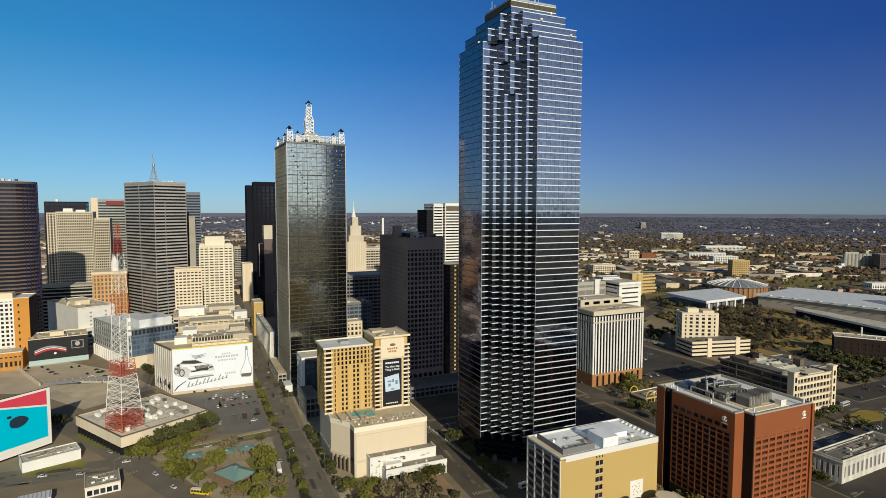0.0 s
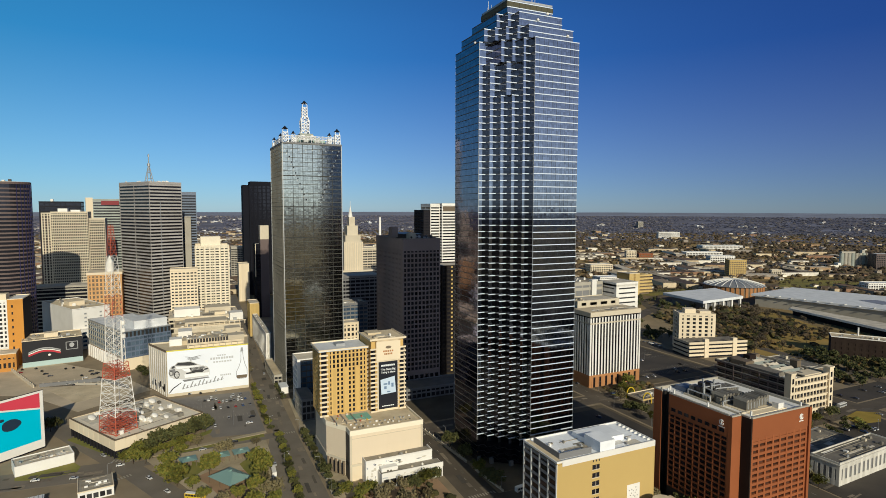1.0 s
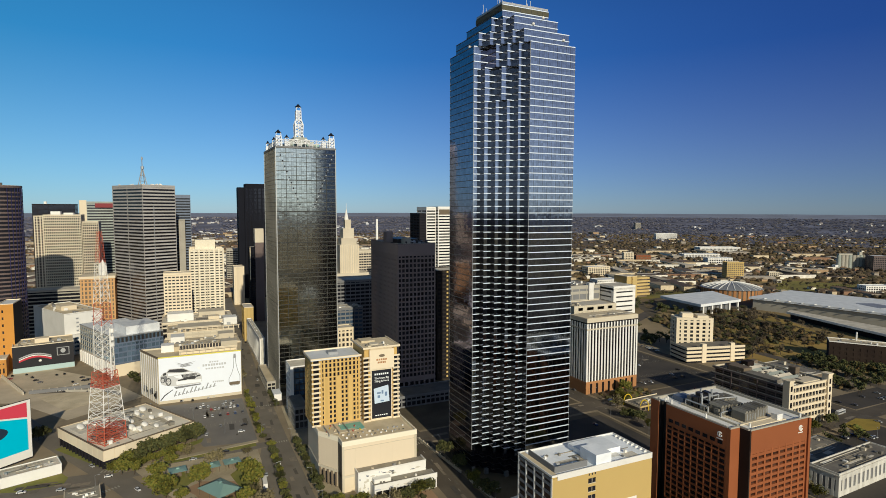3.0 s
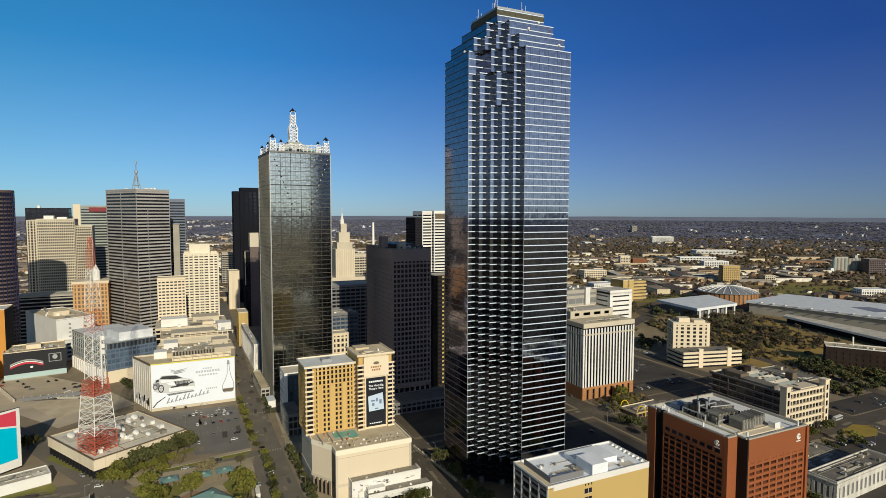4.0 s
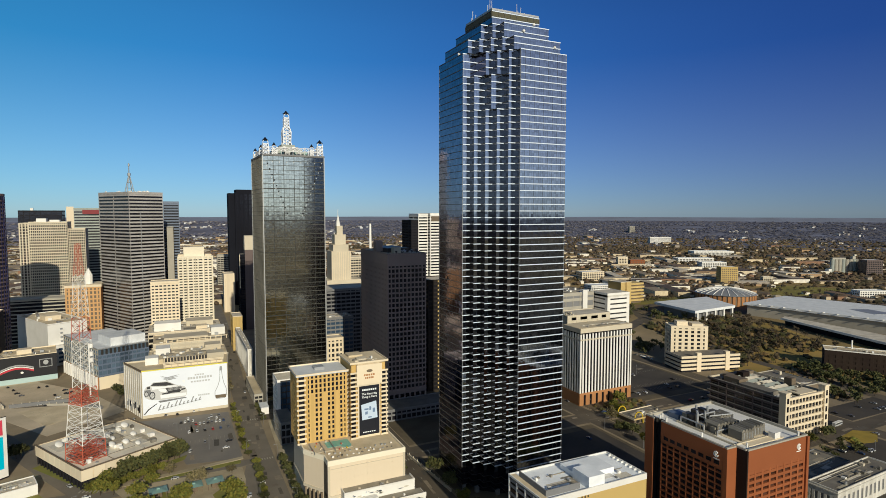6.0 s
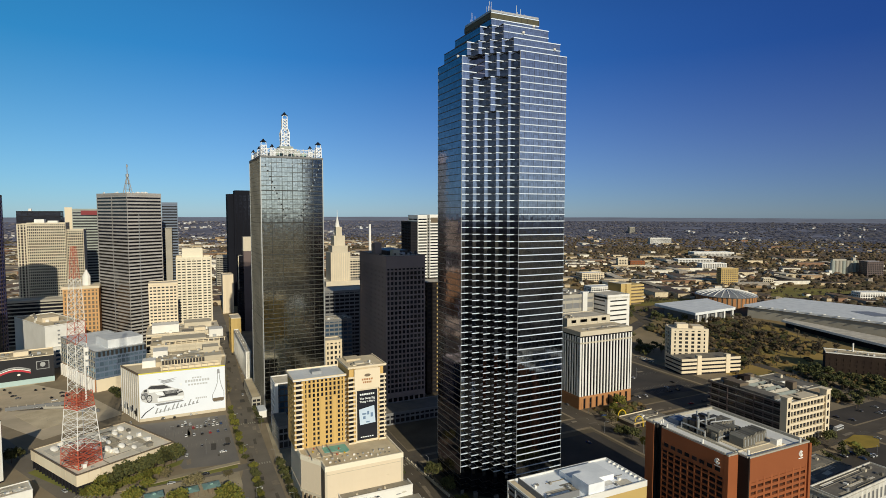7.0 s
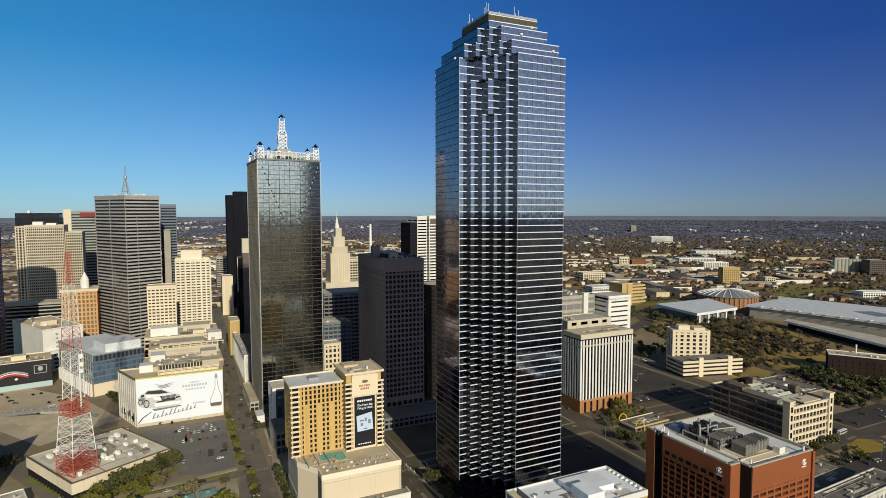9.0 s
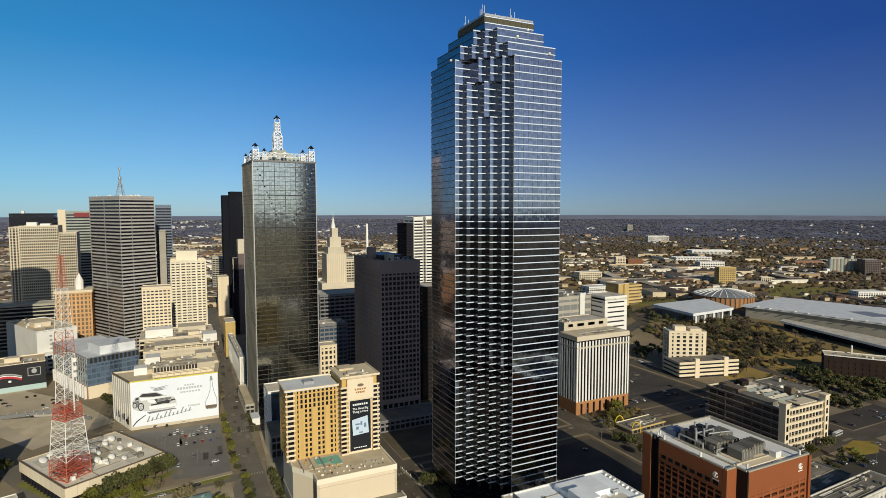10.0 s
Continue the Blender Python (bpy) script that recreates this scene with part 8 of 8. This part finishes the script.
for _ in range(18):
    put_car(rc.uniform(350, 462), rc.choice((392, 402, 412, 440, 456, 500)), 90, 0.22)
for _ in range(16):
    put_car(rc.uniform(404, 466), rc.choice((206, 214, 228, 236)), 90, 0.22)
for _ in range(10):
    put_car(rc.uniform(495, 578), rc.choice((274, 284)), 90)
for _ in range(6):
    put_car(rc.uniform(222, 290), rc.choice((300, 312, 330)), 90, 0.22)
for _ in range(7):
    a = rc.random()
    put_car(-150 + 75 * a + rc.uniform(-8, 8), 655 - 60 * a + rc.choice((-20, -10, 0)), 20, 0.1)
for x, y, rz in ((-90, 386, -7), (-70, 380, -7), (-30, 362, -62), (-58, 408, -62), (-20, 340, -62), (-47, 388, 4), (0, 392, 6), (20, 396, 6), (36, 310, 86), (40, 350, 86)):
    put_car(x, y, rz)


for _ in range(16):
    put_car(rc.uniform(487, 500), rc.uniform(470, 600), rc.choice((0, 90)))
for _ in range(8):
    put_car(-35 + rc.uniform(0, 60), 541 - rc.uniform(20, 26), 90)


for _ in range(14):
    a = rc.random()
    copy_thing(rc.choice((CARS[2], CARS[5], CARS[2])), pose(-148 + 70 * a + rc.uniform(-8, 8), 662 - 52 * a + rc.choice((-22, -8, 4, 16)), 0.1, 0, 0, rc.choice((20, 110))))


def bus(x, y, rz, paint, label):
    t = thing("bus", label, "bus", x, y, 0.08, rz)
    boxes("body", [(-5.6, 5.6, -1.25, 1.25, 0.4, 3.0)], paint, t)
    boxes("roof", [(-5.5, 5.5, -1.15, 1.15, 3.0, 3.15)], WHITE, t)
    for k in range(6):
        for s in (-1.28, 1.24):
            boxes("window", [(-5.1 + k * 1.75, -3.6 + k * 1.75, s, s + 0.04, 1.5, 2.6)], GLASS_DARK, t)
    for wx in (-3.6, 3.6):
        for wy in (-1.15, 1.15):
            bm = bmesh.new()
            rod(bm, (wx, wy - 0.15, 0.42), (wx, wy + 0.15, 0.42), 0.45, 12)
            part("wheel", bm, TYRE, t)


bus(37.5, 338, 87, WHITE, "white and yellow city bus in a bus lane")
bus(-6, 326, -35, YELLOW_PAINT, "yellow city bus beside a park")
bus(415, 262, 6, WHITE, "white coach parked beside a garage")
bus(470, 267, 6, CARS[1].children[0].data.materials[0], "silver coach on a street")


# ---- street lamps ----
def lamp(x, y, rz):
    t = thing("street_lamp", "grey steel street lamp with one arm", "street lamp", x, y, 0, rz, group="street lamps")
    bm = bmesh.new()
    rod(bm, (0, 0, 0), (0, 0, 9), 0.12, 7, 0.08)
    part("pole", bm, GREY_CONC, t)
    bm = bmesh.new()
    rod(bm, (0, 0, 8.9), (2.2, 0, 9.4), 0.07)
    part("arm", bm, STEEL, t)
    boxes("head", [(1.9, 2.8, -0.18, 0.18, 9.3, 9.5)], STEEL, t)
    return t


first = lamp(63, 300, 180)
for y in range(330, 860, 66):
    copy_thing(first, pose(63.5 + max(0, y - 480) * 0.016, y, 0.1, 0, 0, 180))
    copy_thing(first, pose(45 + max(0, y - 480) * 0.022, y + 15, 0.1, 0, 0, 0))
for x, y in ((22, 430), (22, 470), (2, 470), (300, 300), (300, 340), (318, 380), (490, 400), (490, 330), (420, 272), (150, 262), (125, 300), (152, 340), (-20, 376), (-52, 372), (-88, 404), (380, 440), (430, 440), (440, 225)):
    copy_thing(first, pose(x, y, 0.1, 0, 0, rc.uniform(0, 360)))
bm = bmesh.new()
for row_y in (478, 448, 489):
    for k in range(16):
        box(bm, -4 + k * 2.9, -3.85 + k * 2.9, row_y, row_y + 5, 0.05, 0.06)
for x in range(352, 464, 3):
    for yy in (396, 408, 444, 460):
        box(bm, x, x + 0.14, yy, yy + 5, 0.2, 0.21)
tagged(part("bay_markings", bm, LINE_PAINT), "white bay lines painted on car parks", "road marking", kind="stuff")


# ---- the low town and woods out to the horizon ----
def scatter(count, seed, rmin, rmax):
    """Places in the plain: most on the seen side, some all round."""
    r = random.Random(seed)
    out = []
    while len(out) < count:
        # places behind stay unseen, added as dark land for the glass to reflect
        az = radians(r.uniform(-24, 74)) if r.random() < 0.5 else r.uniform(0, 2 * math.pi)
        d = rmin + (rmax - rmin) * r.random() ** 0.8
        x, y = d * math.sin(az), d * math.cos(az)
        if 1060 < x < 1340 and 690 < y < 850 and r.random() < 0.85 or 750 < x < 930 and 765 < y < 835:
            continue
        if -280 < x < 700 and 60 < y < 1060 or 690 < x < 1010 and 300 < y < 800 or x < 480 and x > -60 and 60 < y < 1100 or -330 < x < 520 and -480 < y <= 60 and r.random() < 0.4:
            continue
        out.append((x, y, d, r))
    return out


def far_houses():
    wv, wf, rv, rf = [], [], [], []
    spots = scatter(12500, 8, 640, 4000)
    rx = random.Random(18)
    for _ in range(4200):
        az, d = radians(rx.uniform(-26, 27)), rx.uniform(1120, 2900)
        spots.append((d * math.sin(az), d * math.cos(az), min(d, 2250), rx))
    for x, y, d, r in spots:
        cell = noise.noise(Vector((x * 0.0022, y * 0.0022, 3)))
        if cell < -0.12 and r.random() < 0.8 or d > 2300 and r.random() < 0.88:
            continue
        big = r.random() < (0.2 if 1250 < d < 2400 else 0.1)
        w, l, h = (r.uniform(24, 70 if d < 1250 else 115), r.uniform(18, 36), r.uniform(6, 11)) if big else (r.uniform(9, 20), r.uniform(8, 13), r.uniform(3.5, 7))
        a = radians(-24 + r.choice((0, 90)) + r.uniform(-4, 4))
        c, s = math.cos(a), math.sin(a)
        z = ground_z(x, y) - 0.5

        def P(px, py, pz):
            return (x + px * c - py * s, y + px * s + py * c, z + pz)

        n = len(wv)
        wv += [P(-w / 2, -l / 2, 0), P(w / 2, -l / 2, 0), P(w / 2, l / 2, 0), P(-w / 2, l / 2, 0), P(-w / 2, -l / 2, h), P(w / 2, -l / 2, h), P(w / 2, l / 2, h), P(-w / 2, l / 2, h)]
        wf += [(n, n + 1, n + 5, n + 4), (n + 1, n + 2, n + 6, n + 5), (n + 2, n + 3, n + 7, n + 6), (n + 3, n, n + 4, n + 7)]
        n = len(rv)
        e = 0.5
        rise = 0.25 if big else l * 0.22
        rv += [P(-w / 2 - e, -l / 2 - e, h), P(w / 2 + e, -l / 2 - e, h), P(w / 2 + e, l / 2 + e, h), P(-w / 2 - e, l / 2 + e, h), P(-w / 2 + (l * 0.3 if not big else 0), 0, h + rise), P(w / 2 - (l * 0.3 if not big else 0), 0, h + rise)]
        rf += [(n, n + 1, n + 5, n + 4), (n + 1, n + 2, n + 5), (n + 2, n + 3, n + 4, n + 5), (n + 3, n, n + 4)]
    for nm, v, f, cols, lab in (("far_house_walls", wv, wf, [(0.62, 0.52, 0.36), (0.80, 0.75, 0.64), (0.38, 0.25, 0.14), (0.25, 0.14, 0.085), (0.52, 0.42, 0.28), (0.70, 0.66, 0.58), (0.30, 0.26, 0.22)], "pale and brown walls of many small far houses"),
                                ("far_house_roofs", rv, rf, [(0.12, 0.085, 0.058), (0.28, 0.22, 0.15), (0.085, 0.058, 0.04), (0.40, 0.34, 0.25), (0.18, 0.115, 0.07), (0.60, 0.53, 0.42)], "grey, brown and white roofs of many small far houses")):
        me = bpy.data.meshes.new(nm)
        me.from_pydata(v, [], f)
        me.materials.append(island_mat(nm + "_paint", cols, fine=0.15))
        tagged(new(nm, me), lab, "houses", kind="stuff")


far_houses()


def far_trees():
    bm = bmesh.new()
    bmesh.ops.create_icosphere(bm, subdivisions=1, radius=1)
    base = [tuple(v.co) for v in bm.verts]
    tris = [tuple(v.index for v in f.verts) for f in bm.faces]
    bm.free()
    bv, bf = np.array(base), np.array(tris)
    V, F, n = [], [], 0
    rs = np.random.RandomState(3)
    for i, (x, y, d, r) in enumerate(scatter(25000, 21, 560, 3300)):
        cell = noise.noise(Vector((x * 0.0022, y * 0.0022, 3)))
        if cell > 0.2 and r.random() < 0.45:
            continue
        s = r.uniform(3.2, 6.5) * (1.0 if d < 3200 else 0.8)
        v = bv * (1 + rs.uniform(-0.28, 0.28, (len(bv), 1))) * np.array([s * r.uniform(0.9, 1.5), s * r.uniform(0.9, 1.5), s * 0.75])
        v += np.array([x, y, ground_z(x, y) + s * 0.6])
        V.append(v)
        F.append(bf + n)
        n += len(bv)
    me = bpy.data.meshes.new("far_woods")
    me.from_pydata(np.concatenate(V).tolist(), [], np.concatenate(F).tolist())
    me.materials.append(island_mat("winter_woods", [(0.075, 0.053, 0.026), (0.11, 0.075, 0.042), (0.052, 0.043, 0.02), (0.125, 0.088, 0.046), (0.085, 0.058, 0.036)], fine=0.5))
    tagged(new("far_woods", me), "brown and olive winter trees between far houses", "woods", kind="stuff")


far_trees()


def clumps(name, label, spots, mat, seed, lo, hi):
    bm = bmesh.new()
    bmesh.ops.create_icosphere(bm, subdivisions=2, radius=1)
    bv = np.array([tuple(v.co) for v in bm.verts])
    bf = np.array([tuple(v.index for v in f.verts) for f in bm.faces])
    bm.free()
    rs = np.random.RandomState(seed)
    V, F = [], []
    for i, (x, y) in enumerate(spots):
        k = rs.uniform(lo, hi)
        v = bv * (1 + rs.uniform(-0.3, 0.3, (len(bv), 1))) * np.array([k * rs.uniform(0.8, 1.4), k * rs.uniform(0.8, 1.4), k * 0.8])
        V.append(v + np.array([x, y, k * 0.5]))
        F.append(bf + i * len(bv))
    me = bpy.data.meshes.new(name)
    me.from_pydata(np.concatenate(V).tolist(), [], np.concatenate(F).tolist())
    me.materials.append(mat)
    tagged(new(name, me), label, "scrub", kind="stuff")


rk = random.Random(31)
park = []
for _ in range(620):
    a, b = rk.random(), rk.random() ** 0.8
    x, y = 535 + 175 * a + 95 * b, 405 + 225 * b
    if noise.noise(Vector((x * 0.02, y * 0.02, 1))) > -0.18:
        park.append((x, y))
clumps("park_scrub", "olive and brown winter scrub and small trees of a park", park, SCRUB, 5, 1.6, 4.2)
clumps("verge_scrub", "low dry bushes beside streets and car parks", [(rk.uniform(322, 372), rk.uniform(352, 386)) for _ in range(40)] + [(rk.uniform(66, 122), rk.uniform(258, 292)) for _ in range(50)] + [(rk.uniform(602, 650), rk.uniform(275, 385)) for _ in range(90)] + [(rk.uniform(205, 227), rk.uniform(176, 240)) for _ in range(30)] + [(rk.uniform(500, 650), rk.uniform(300, 392)) for _ in range(170)], SCRUB, 6, 0.9, 2.4)
clumps("yellow_bushes", "yellow-olive winter bushes beside a street", [(rk.uniform(440, 452), rk.uniform(234, 246)) for _ in range(7)], LEAF_OLIVE, 9, 1.2, 2.4)
slab("park_lawn", [(448, 252), (470, 256), (484, 246), (463, 235), (441, 239)], 0.23, surface("golden_winter_grass", (0.36, 0.255, 0.04), (0.23, 0.17, 0.03), rough=1.0, scales=(0.08, 0.6), var=0.9), "golden winter grass on a small mound by a street", "lawn")


# out of view, added so the glass towers reflect dark ground
slab("near_yards", [(-420, -560), (620, -560), (620, 60), (-420, 60)], 0.06, LOT_DARK, "unseen dark ground added to darken reflections in glass towers", "road")


def unseen_blocks():
    """Unseen dark brick blocks under and behind the flight, added for the glass towers to reflect."""
    r = random.Random(44)
    bm = bmesh.new()
    for gx in range(-5, 9):
        for gy in range(-8, 2):
            x, y = gx * 62 + r.uniform(-8, 8), gy * 58 + r.uniform(-8, 8)
            if y > 70 or r.random() < 0.2:
                continue
            w, d, h = r.uniform(26, 50), r.uniform(24, 46), r.uniform(7, 20)
            box(bm, x, x + w, y, y + d, -0.2, h)
            box(bm, x + w * 0.3, x + w * 0.6, y + d * 0.3, y + d * 0.6, h, h + 3)
    tagged(part("near_brick_blocks", bm, island_mat("near_brick", [(0.07, 0.05, 0.04), (0.06, 0.052, 0.045), (0.085, 0.062, 0.045), (0.055, 0.055, 0.055)], fine=0.4)), "unseen dark brick blocks added for reflections in glass towers", "buildings", kind="stuff")


unseen_blocks()


def far_blocks():
    """Mid-rise town behind the towers."""
    r = random.Random(12)
    mats = (CREAM_STONE, CREAM, WHITE, CONCRETE, ORANGE_BRICK, GREY_CONC, TAN_PAINT)
    for i in range(34):
        for _ in range(30):
            x, y = r.uniform(-330, 620), r.uniform(1090, 1900)
            if not (x < -60 - (y - 1000) * 0.05 and y < 1200) and not (30 < x - (y - 1000) * 0.03 < 110) and not (50 < x < 185 and y < 1160):
                break
        w, d, h = r.uniform(18, 46), r.uniform(16, 40), r.uniform(8, 30)
        m = r.choice(mats)
        fl = max(2, round(h / 4))
        tower("town_block", r.choice(("flat-roofed low town block", "plain mid-rise town block", "low commercial block")) + " of " + m.name.replace("_", " "), "building", x, y, r.uniform(-8, 30), w, d, h,
              front=dict(floors=fl, bays=max(3, round(w / 5)), wall=m, panes=False, span=1.9, pier=1.5, pieces=False), left=dict(floors=fl, bays=max(3, round(d / 5)), wall=m, panes=False, span=1.9, pier=1.5, pieces=False), core=GLASS_DARK, rim=m, roof=r.choice((ROOF_GREY, ROOF_TAN, ROOF_WHITE)))


far_blocks()


# ---- walls, ramps and bays of the concrete yard ----
def yard_wall(a, b, h, thick, mat, label):
    a, b = Vector(a), Vector(b)
    n = Vector((-(b - a).y, (b - a).x)).normalized() * thick / 2
    t = thing("retaining_wall", label, "wall", a.x, a.y)
    bm = bmesh.new()
    o = a.copy()
    prism(bm, [a - n - o, b - n - o, b + n - o, a + n - o], 0, h)
    part("wall", bm, mat, t)
    bm = bmesh.new()
    prism(bm, [a - n * 1.3 - o, b - n * 1.3 - o, b + n * 1.3 - o, a + n * 1.3 - o], h, h + 0.2)
    part("coping", bm, mat, t)
    for k in range(int((b - a).length / 6)):
        p = a + (b - a).normalized() * (3 + k * 6) - o
        boxes("post", [(p.x - 0.25, p.x + 0.25, p.y - 0.25, p.y + 0.25, h, h + 1.2)], CREAM_STONE, t)


yard_wall((-170, 682), (-131, 594), 2.4, 1.0, CREAM_STONE, "pale concrete yard wall with posts")
yard_wall((-127, 594), (-80, 592), 3.0, 0.8, GREY_CONC, "dark grey concrete retaining wall of a ramp")
yard_wall((-80, 592), (-55, 558), 2.6, 0.8, GREY_CONC, "dark grey concrete retaining wall of a ramp")
yard_wall((-100, 588), (-70, 576), 2.0, 0.6, CONCRETE, "low concrete ramp wall")
slab("ramp", [(-126, 592), (-82, 591), (-72, 577), (-100, 586)], 0.3, ASPHALT, "dark worn ramp between yard walls", "ramp")
slab("lower_yard", [(-91, 532), (-60, 556), (-74, 574), (-102, 584), (-118, 580)], 0.14, ROOF_TAN, "tan concrete lower yard with painted bays", "yard")
bm = bmesh.new()
for k in range(11):
    p = Vector((-112 + k * 3.4, 574 - k * 3.6))
    prism(bm, [p, p + Vector((0.2, 0)), p + Vector((4.4, 4.6)), p + Vector((4.2, 4.6))], 0.15, 0.17)
for r0 in range(3):
    for k in range(14):
        p = Vector((-150 + k * 4.6 + r0 * 5, 668 - k * 3.0 - r0 * 18))
        prism(bm, [p, p + Vector((0.2, 0)), p + Vector((2.6, 5)), p + Vector((2.4, 5))], 0.09, 0.105)
tagged(part("yard_markings", bm, LINE_PAINT), "faded bay lines painted on a yard", "road marking", kind="stuff")

bm = bmesh.new()
for (ax, ay), (bx, by), n in (((-52, 398), (-36, 392), 8), ((-40, 372), (-52, 366), 8), ((46.5, 398), (61.5, 398), 9), ((46.5, 478), (62, 478), 9), ((131, 355), (150, 355), 10), ((131, 264), (148, 264), 10)):
    a, b = Vector((ax, ay)), Vector((bx, by))
    u = (b - a) / n
    w = Vector((-u.y, u.x)).normalized() * 1.4
    for k in range(n):
        p = a + u * k
        prism(bm, [p - w, p + u * 0.45 - w, p + u * 0.45 + w, p + w], 0.09, 0.125)
tagged(part("crossing_markings", bm, LINE_PAINT), "faded white pedestrian crossings painted on streets", "road marking", kind="stuff")


# ---- wooded rise along the horizon, blue haze painted into its colour ----
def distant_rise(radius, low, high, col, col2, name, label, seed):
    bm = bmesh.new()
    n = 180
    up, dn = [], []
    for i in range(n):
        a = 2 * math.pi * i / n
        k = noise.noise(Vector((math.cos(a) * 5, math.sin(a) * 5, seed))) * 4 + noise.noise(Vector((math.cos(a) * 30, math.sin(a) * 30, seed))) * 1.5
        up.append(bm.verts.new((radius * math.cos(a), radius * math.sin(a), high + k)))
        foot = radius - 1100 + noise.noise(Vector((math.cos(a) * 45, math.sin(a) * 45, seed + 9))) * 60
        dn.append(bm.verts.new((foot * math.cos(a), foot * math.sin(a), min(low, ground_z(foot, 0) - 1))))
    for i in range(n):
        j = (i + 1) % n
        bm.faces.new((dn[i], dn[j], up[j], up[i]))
    ob = part(name, bm, surface(name + "_painted_haze", col, col2, rough=1.0, scales=(0.006, 0.03), var=1.0, spec=0.0))
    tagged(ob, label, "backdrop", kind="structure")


distant_rise(4300, 34, 107, (0.20, 0.215, 0.30), (0.13, 0.13, 0.165), "backdrop_hills", "wooded hills on the horizon with blue haze in their colour", 2)
distant_rise(4930, 56, 129, (0.26, 0.29, 0.39), (0.22, 0.24, 0.31), "backdrop_ridge", "ridge beyond wooded hills with pale blue haze in its colour", 7)


def rise_z(e):
    """Height of the wooded rise at a distance from the middle."""
    return 34 + (e - 3200) / 1100 * 73


def horizon_town():
    """A few pale rows of far buildings on the rise."""
    r = random.Random(63)
    bm = bmesh.new()
    for c in range(90):
        az, d = radians(r.uniform(-16, 66) if c % 3 else r.uniform(-8, 16)), r.choice((r.uniform(2500, 3300), r.uniform(3300, 4240)))
        run = r.uniform(0.006, 0.03)
        for k in range(r.randint(4, 12)):
            a, e = az + r.uniform(-1, 1) * run, min(4270, d + r.gauss(0, 40))
            x, y = e * math.sin(a), e * math.cos(a)
            z = max(ground_z(x, y), rise_z(e))
            w, l, h = r.uniform(6, 24), r.uniform(8, 20), r.uniform(2, 5) * r.choice((1, 1, 1, 1.8))
            box(bm, x - w / 2, x + w / 2, y - l / 2, y + l / 2, z - 4, z + h)
    tagged(part("horizon_town", bm, island_mat("horizon_walls", [(0.44, 0.43, 0.42), (0.30, 0.27, 0.25), (0.60, 0.60, 0.60), (0.22, 0.2, 0.2)], fine=0.1)), "pale rows of far buildings near the horizon", "buildings", kind="stuff")


def rise_woods():
    """Dark bare woods on the rise, with blue haze in their colour."""
    r, rs = random.Random(64), np.random.RandomState(64)
    bv = np.array([(1, 0, 0), (-0.5, 0.87, 0), (-0.5, -0.87, 0), (0, 0, 1.0), (0.2, 0.1, -0.6)])
    bf = np.array([(0, 1, 3), (1, 2, 3), (2, 0, 3), (1, 0, 4), (2, 1, 4), (0, 2, 4)])
    V, F = [], []
    while len(V) < 17000:
        a, e = radians(r.uniform(-20, 72)), r.uniform(2700, 4280)
        x, y = e * math.sin(a), e * math.cos(a)
        if noise.noise(Vector((x * 0.003, y * 0.003, 5))) < -0.45:
            continue
        k = r.uniform(4, 9)
        z = max(ground_z(x, y), rise_z(e))
        V.append(bv * (1 + rs.uniform(-0.3, 0.3, (5, 1))) * np.array([k * 1.5, k * 1.5, k * 0.55]) + np.array([x, y, z + 1]))
        F.append(bf + 5 * (len(V) - 1))
    me = bpy.data.meshes.new("rise_woods")
    me.from_pydata(np.concatenate(V).tolist(), [], np.concatenate(F).tolist())
    me.materials.append(island_mat("haze_tinted_woods", [(0.12, 0.125, 0.18), (0.155, 0.148, 0.18), (0.10, 0.105, 0.16), (0.19, 0.17, 0.17)], fine=0.05))
    tagged(new("rise_woods", me), "dark winter woods below the horizon with haze in their colour", "woods", kind="stuff")


horizon_town()
rise_woods()


def ground_patches():
    """Mended and stained pieces of asphalt and concrete."""
    r = random.Random(81)
    bm = bmesh.new()
    zones = ([((54 + r.uniform(-6, 6) + max(0, y - 400) * 0.02, y), 0.125, 88) for y in range(285, 860, 9)] + [((140 + r.uniform(-8, 8), y), 0.13, 88) for y in range(205, 470, 8)]
             + [((r.uniform(5, 38), r.uniform(415, 500)), 0.075, 90) for _ in range(9)] + [((x, 364 + r.uniform(-7, 7)), 0.13, 0) for x in range(150, 640, 12)] + [((x, 257 + r.uniform(-6, 6)), 0.13, 1) for x in range(180, 640, 12)]
             + [((-160 + k * 4.5, 395 - k * 0.5 + r.uniform(-9, 9)), 0.125, -7) for k in range(24)]
             + [((r.uniform(350, 460), r.uniform(390, 515)), 0.235, 0) for _ in range(30)] + [((r.uniform(322, 466), r.uniform(155, 240)), 0.235, 5) for _ in range(30)] + [((r.uniform(486, 500), r.uniform(430, 620)), 0.14, 90) for _ in range(16)])
    for (x, y), z, ang in zones:
        a = radians(ang + r.uniform(-4, 4))
        u, v = Vector((math.cos(a), math.sin(a))) * r.uniform(1.5, 7), Vector((-math.sin(a), math.cos(a))) * r.uniform(0.5, 2.2)
        c = Vector((x, y))
        k = r.uniform(0.7, 1.2)
        prism(bm, [c - u - v, c + u - v * k, c + u * k + v, c - u * 0.9 + v], z - 0.03, z)
    tagged(part("mended_ground", bm, TAR_PATCHES), "mended and stained patches of asphalt and concrete", "road patches", kind="stuff")


ground_patches()

yard_wall((144.8, 362), (149.2, 303), 1.4, 0.7, CREAM_STONE, "low tan wall beside a sloping pavement")
yard_wall((151.5, 262), (149.6, 292), 0.9, 0.6, CREAM_STONE, "low tan planter wall at a tower's corner")
bus(163, 259, 8, WHITE, "white coach parked in the shade of a tower")
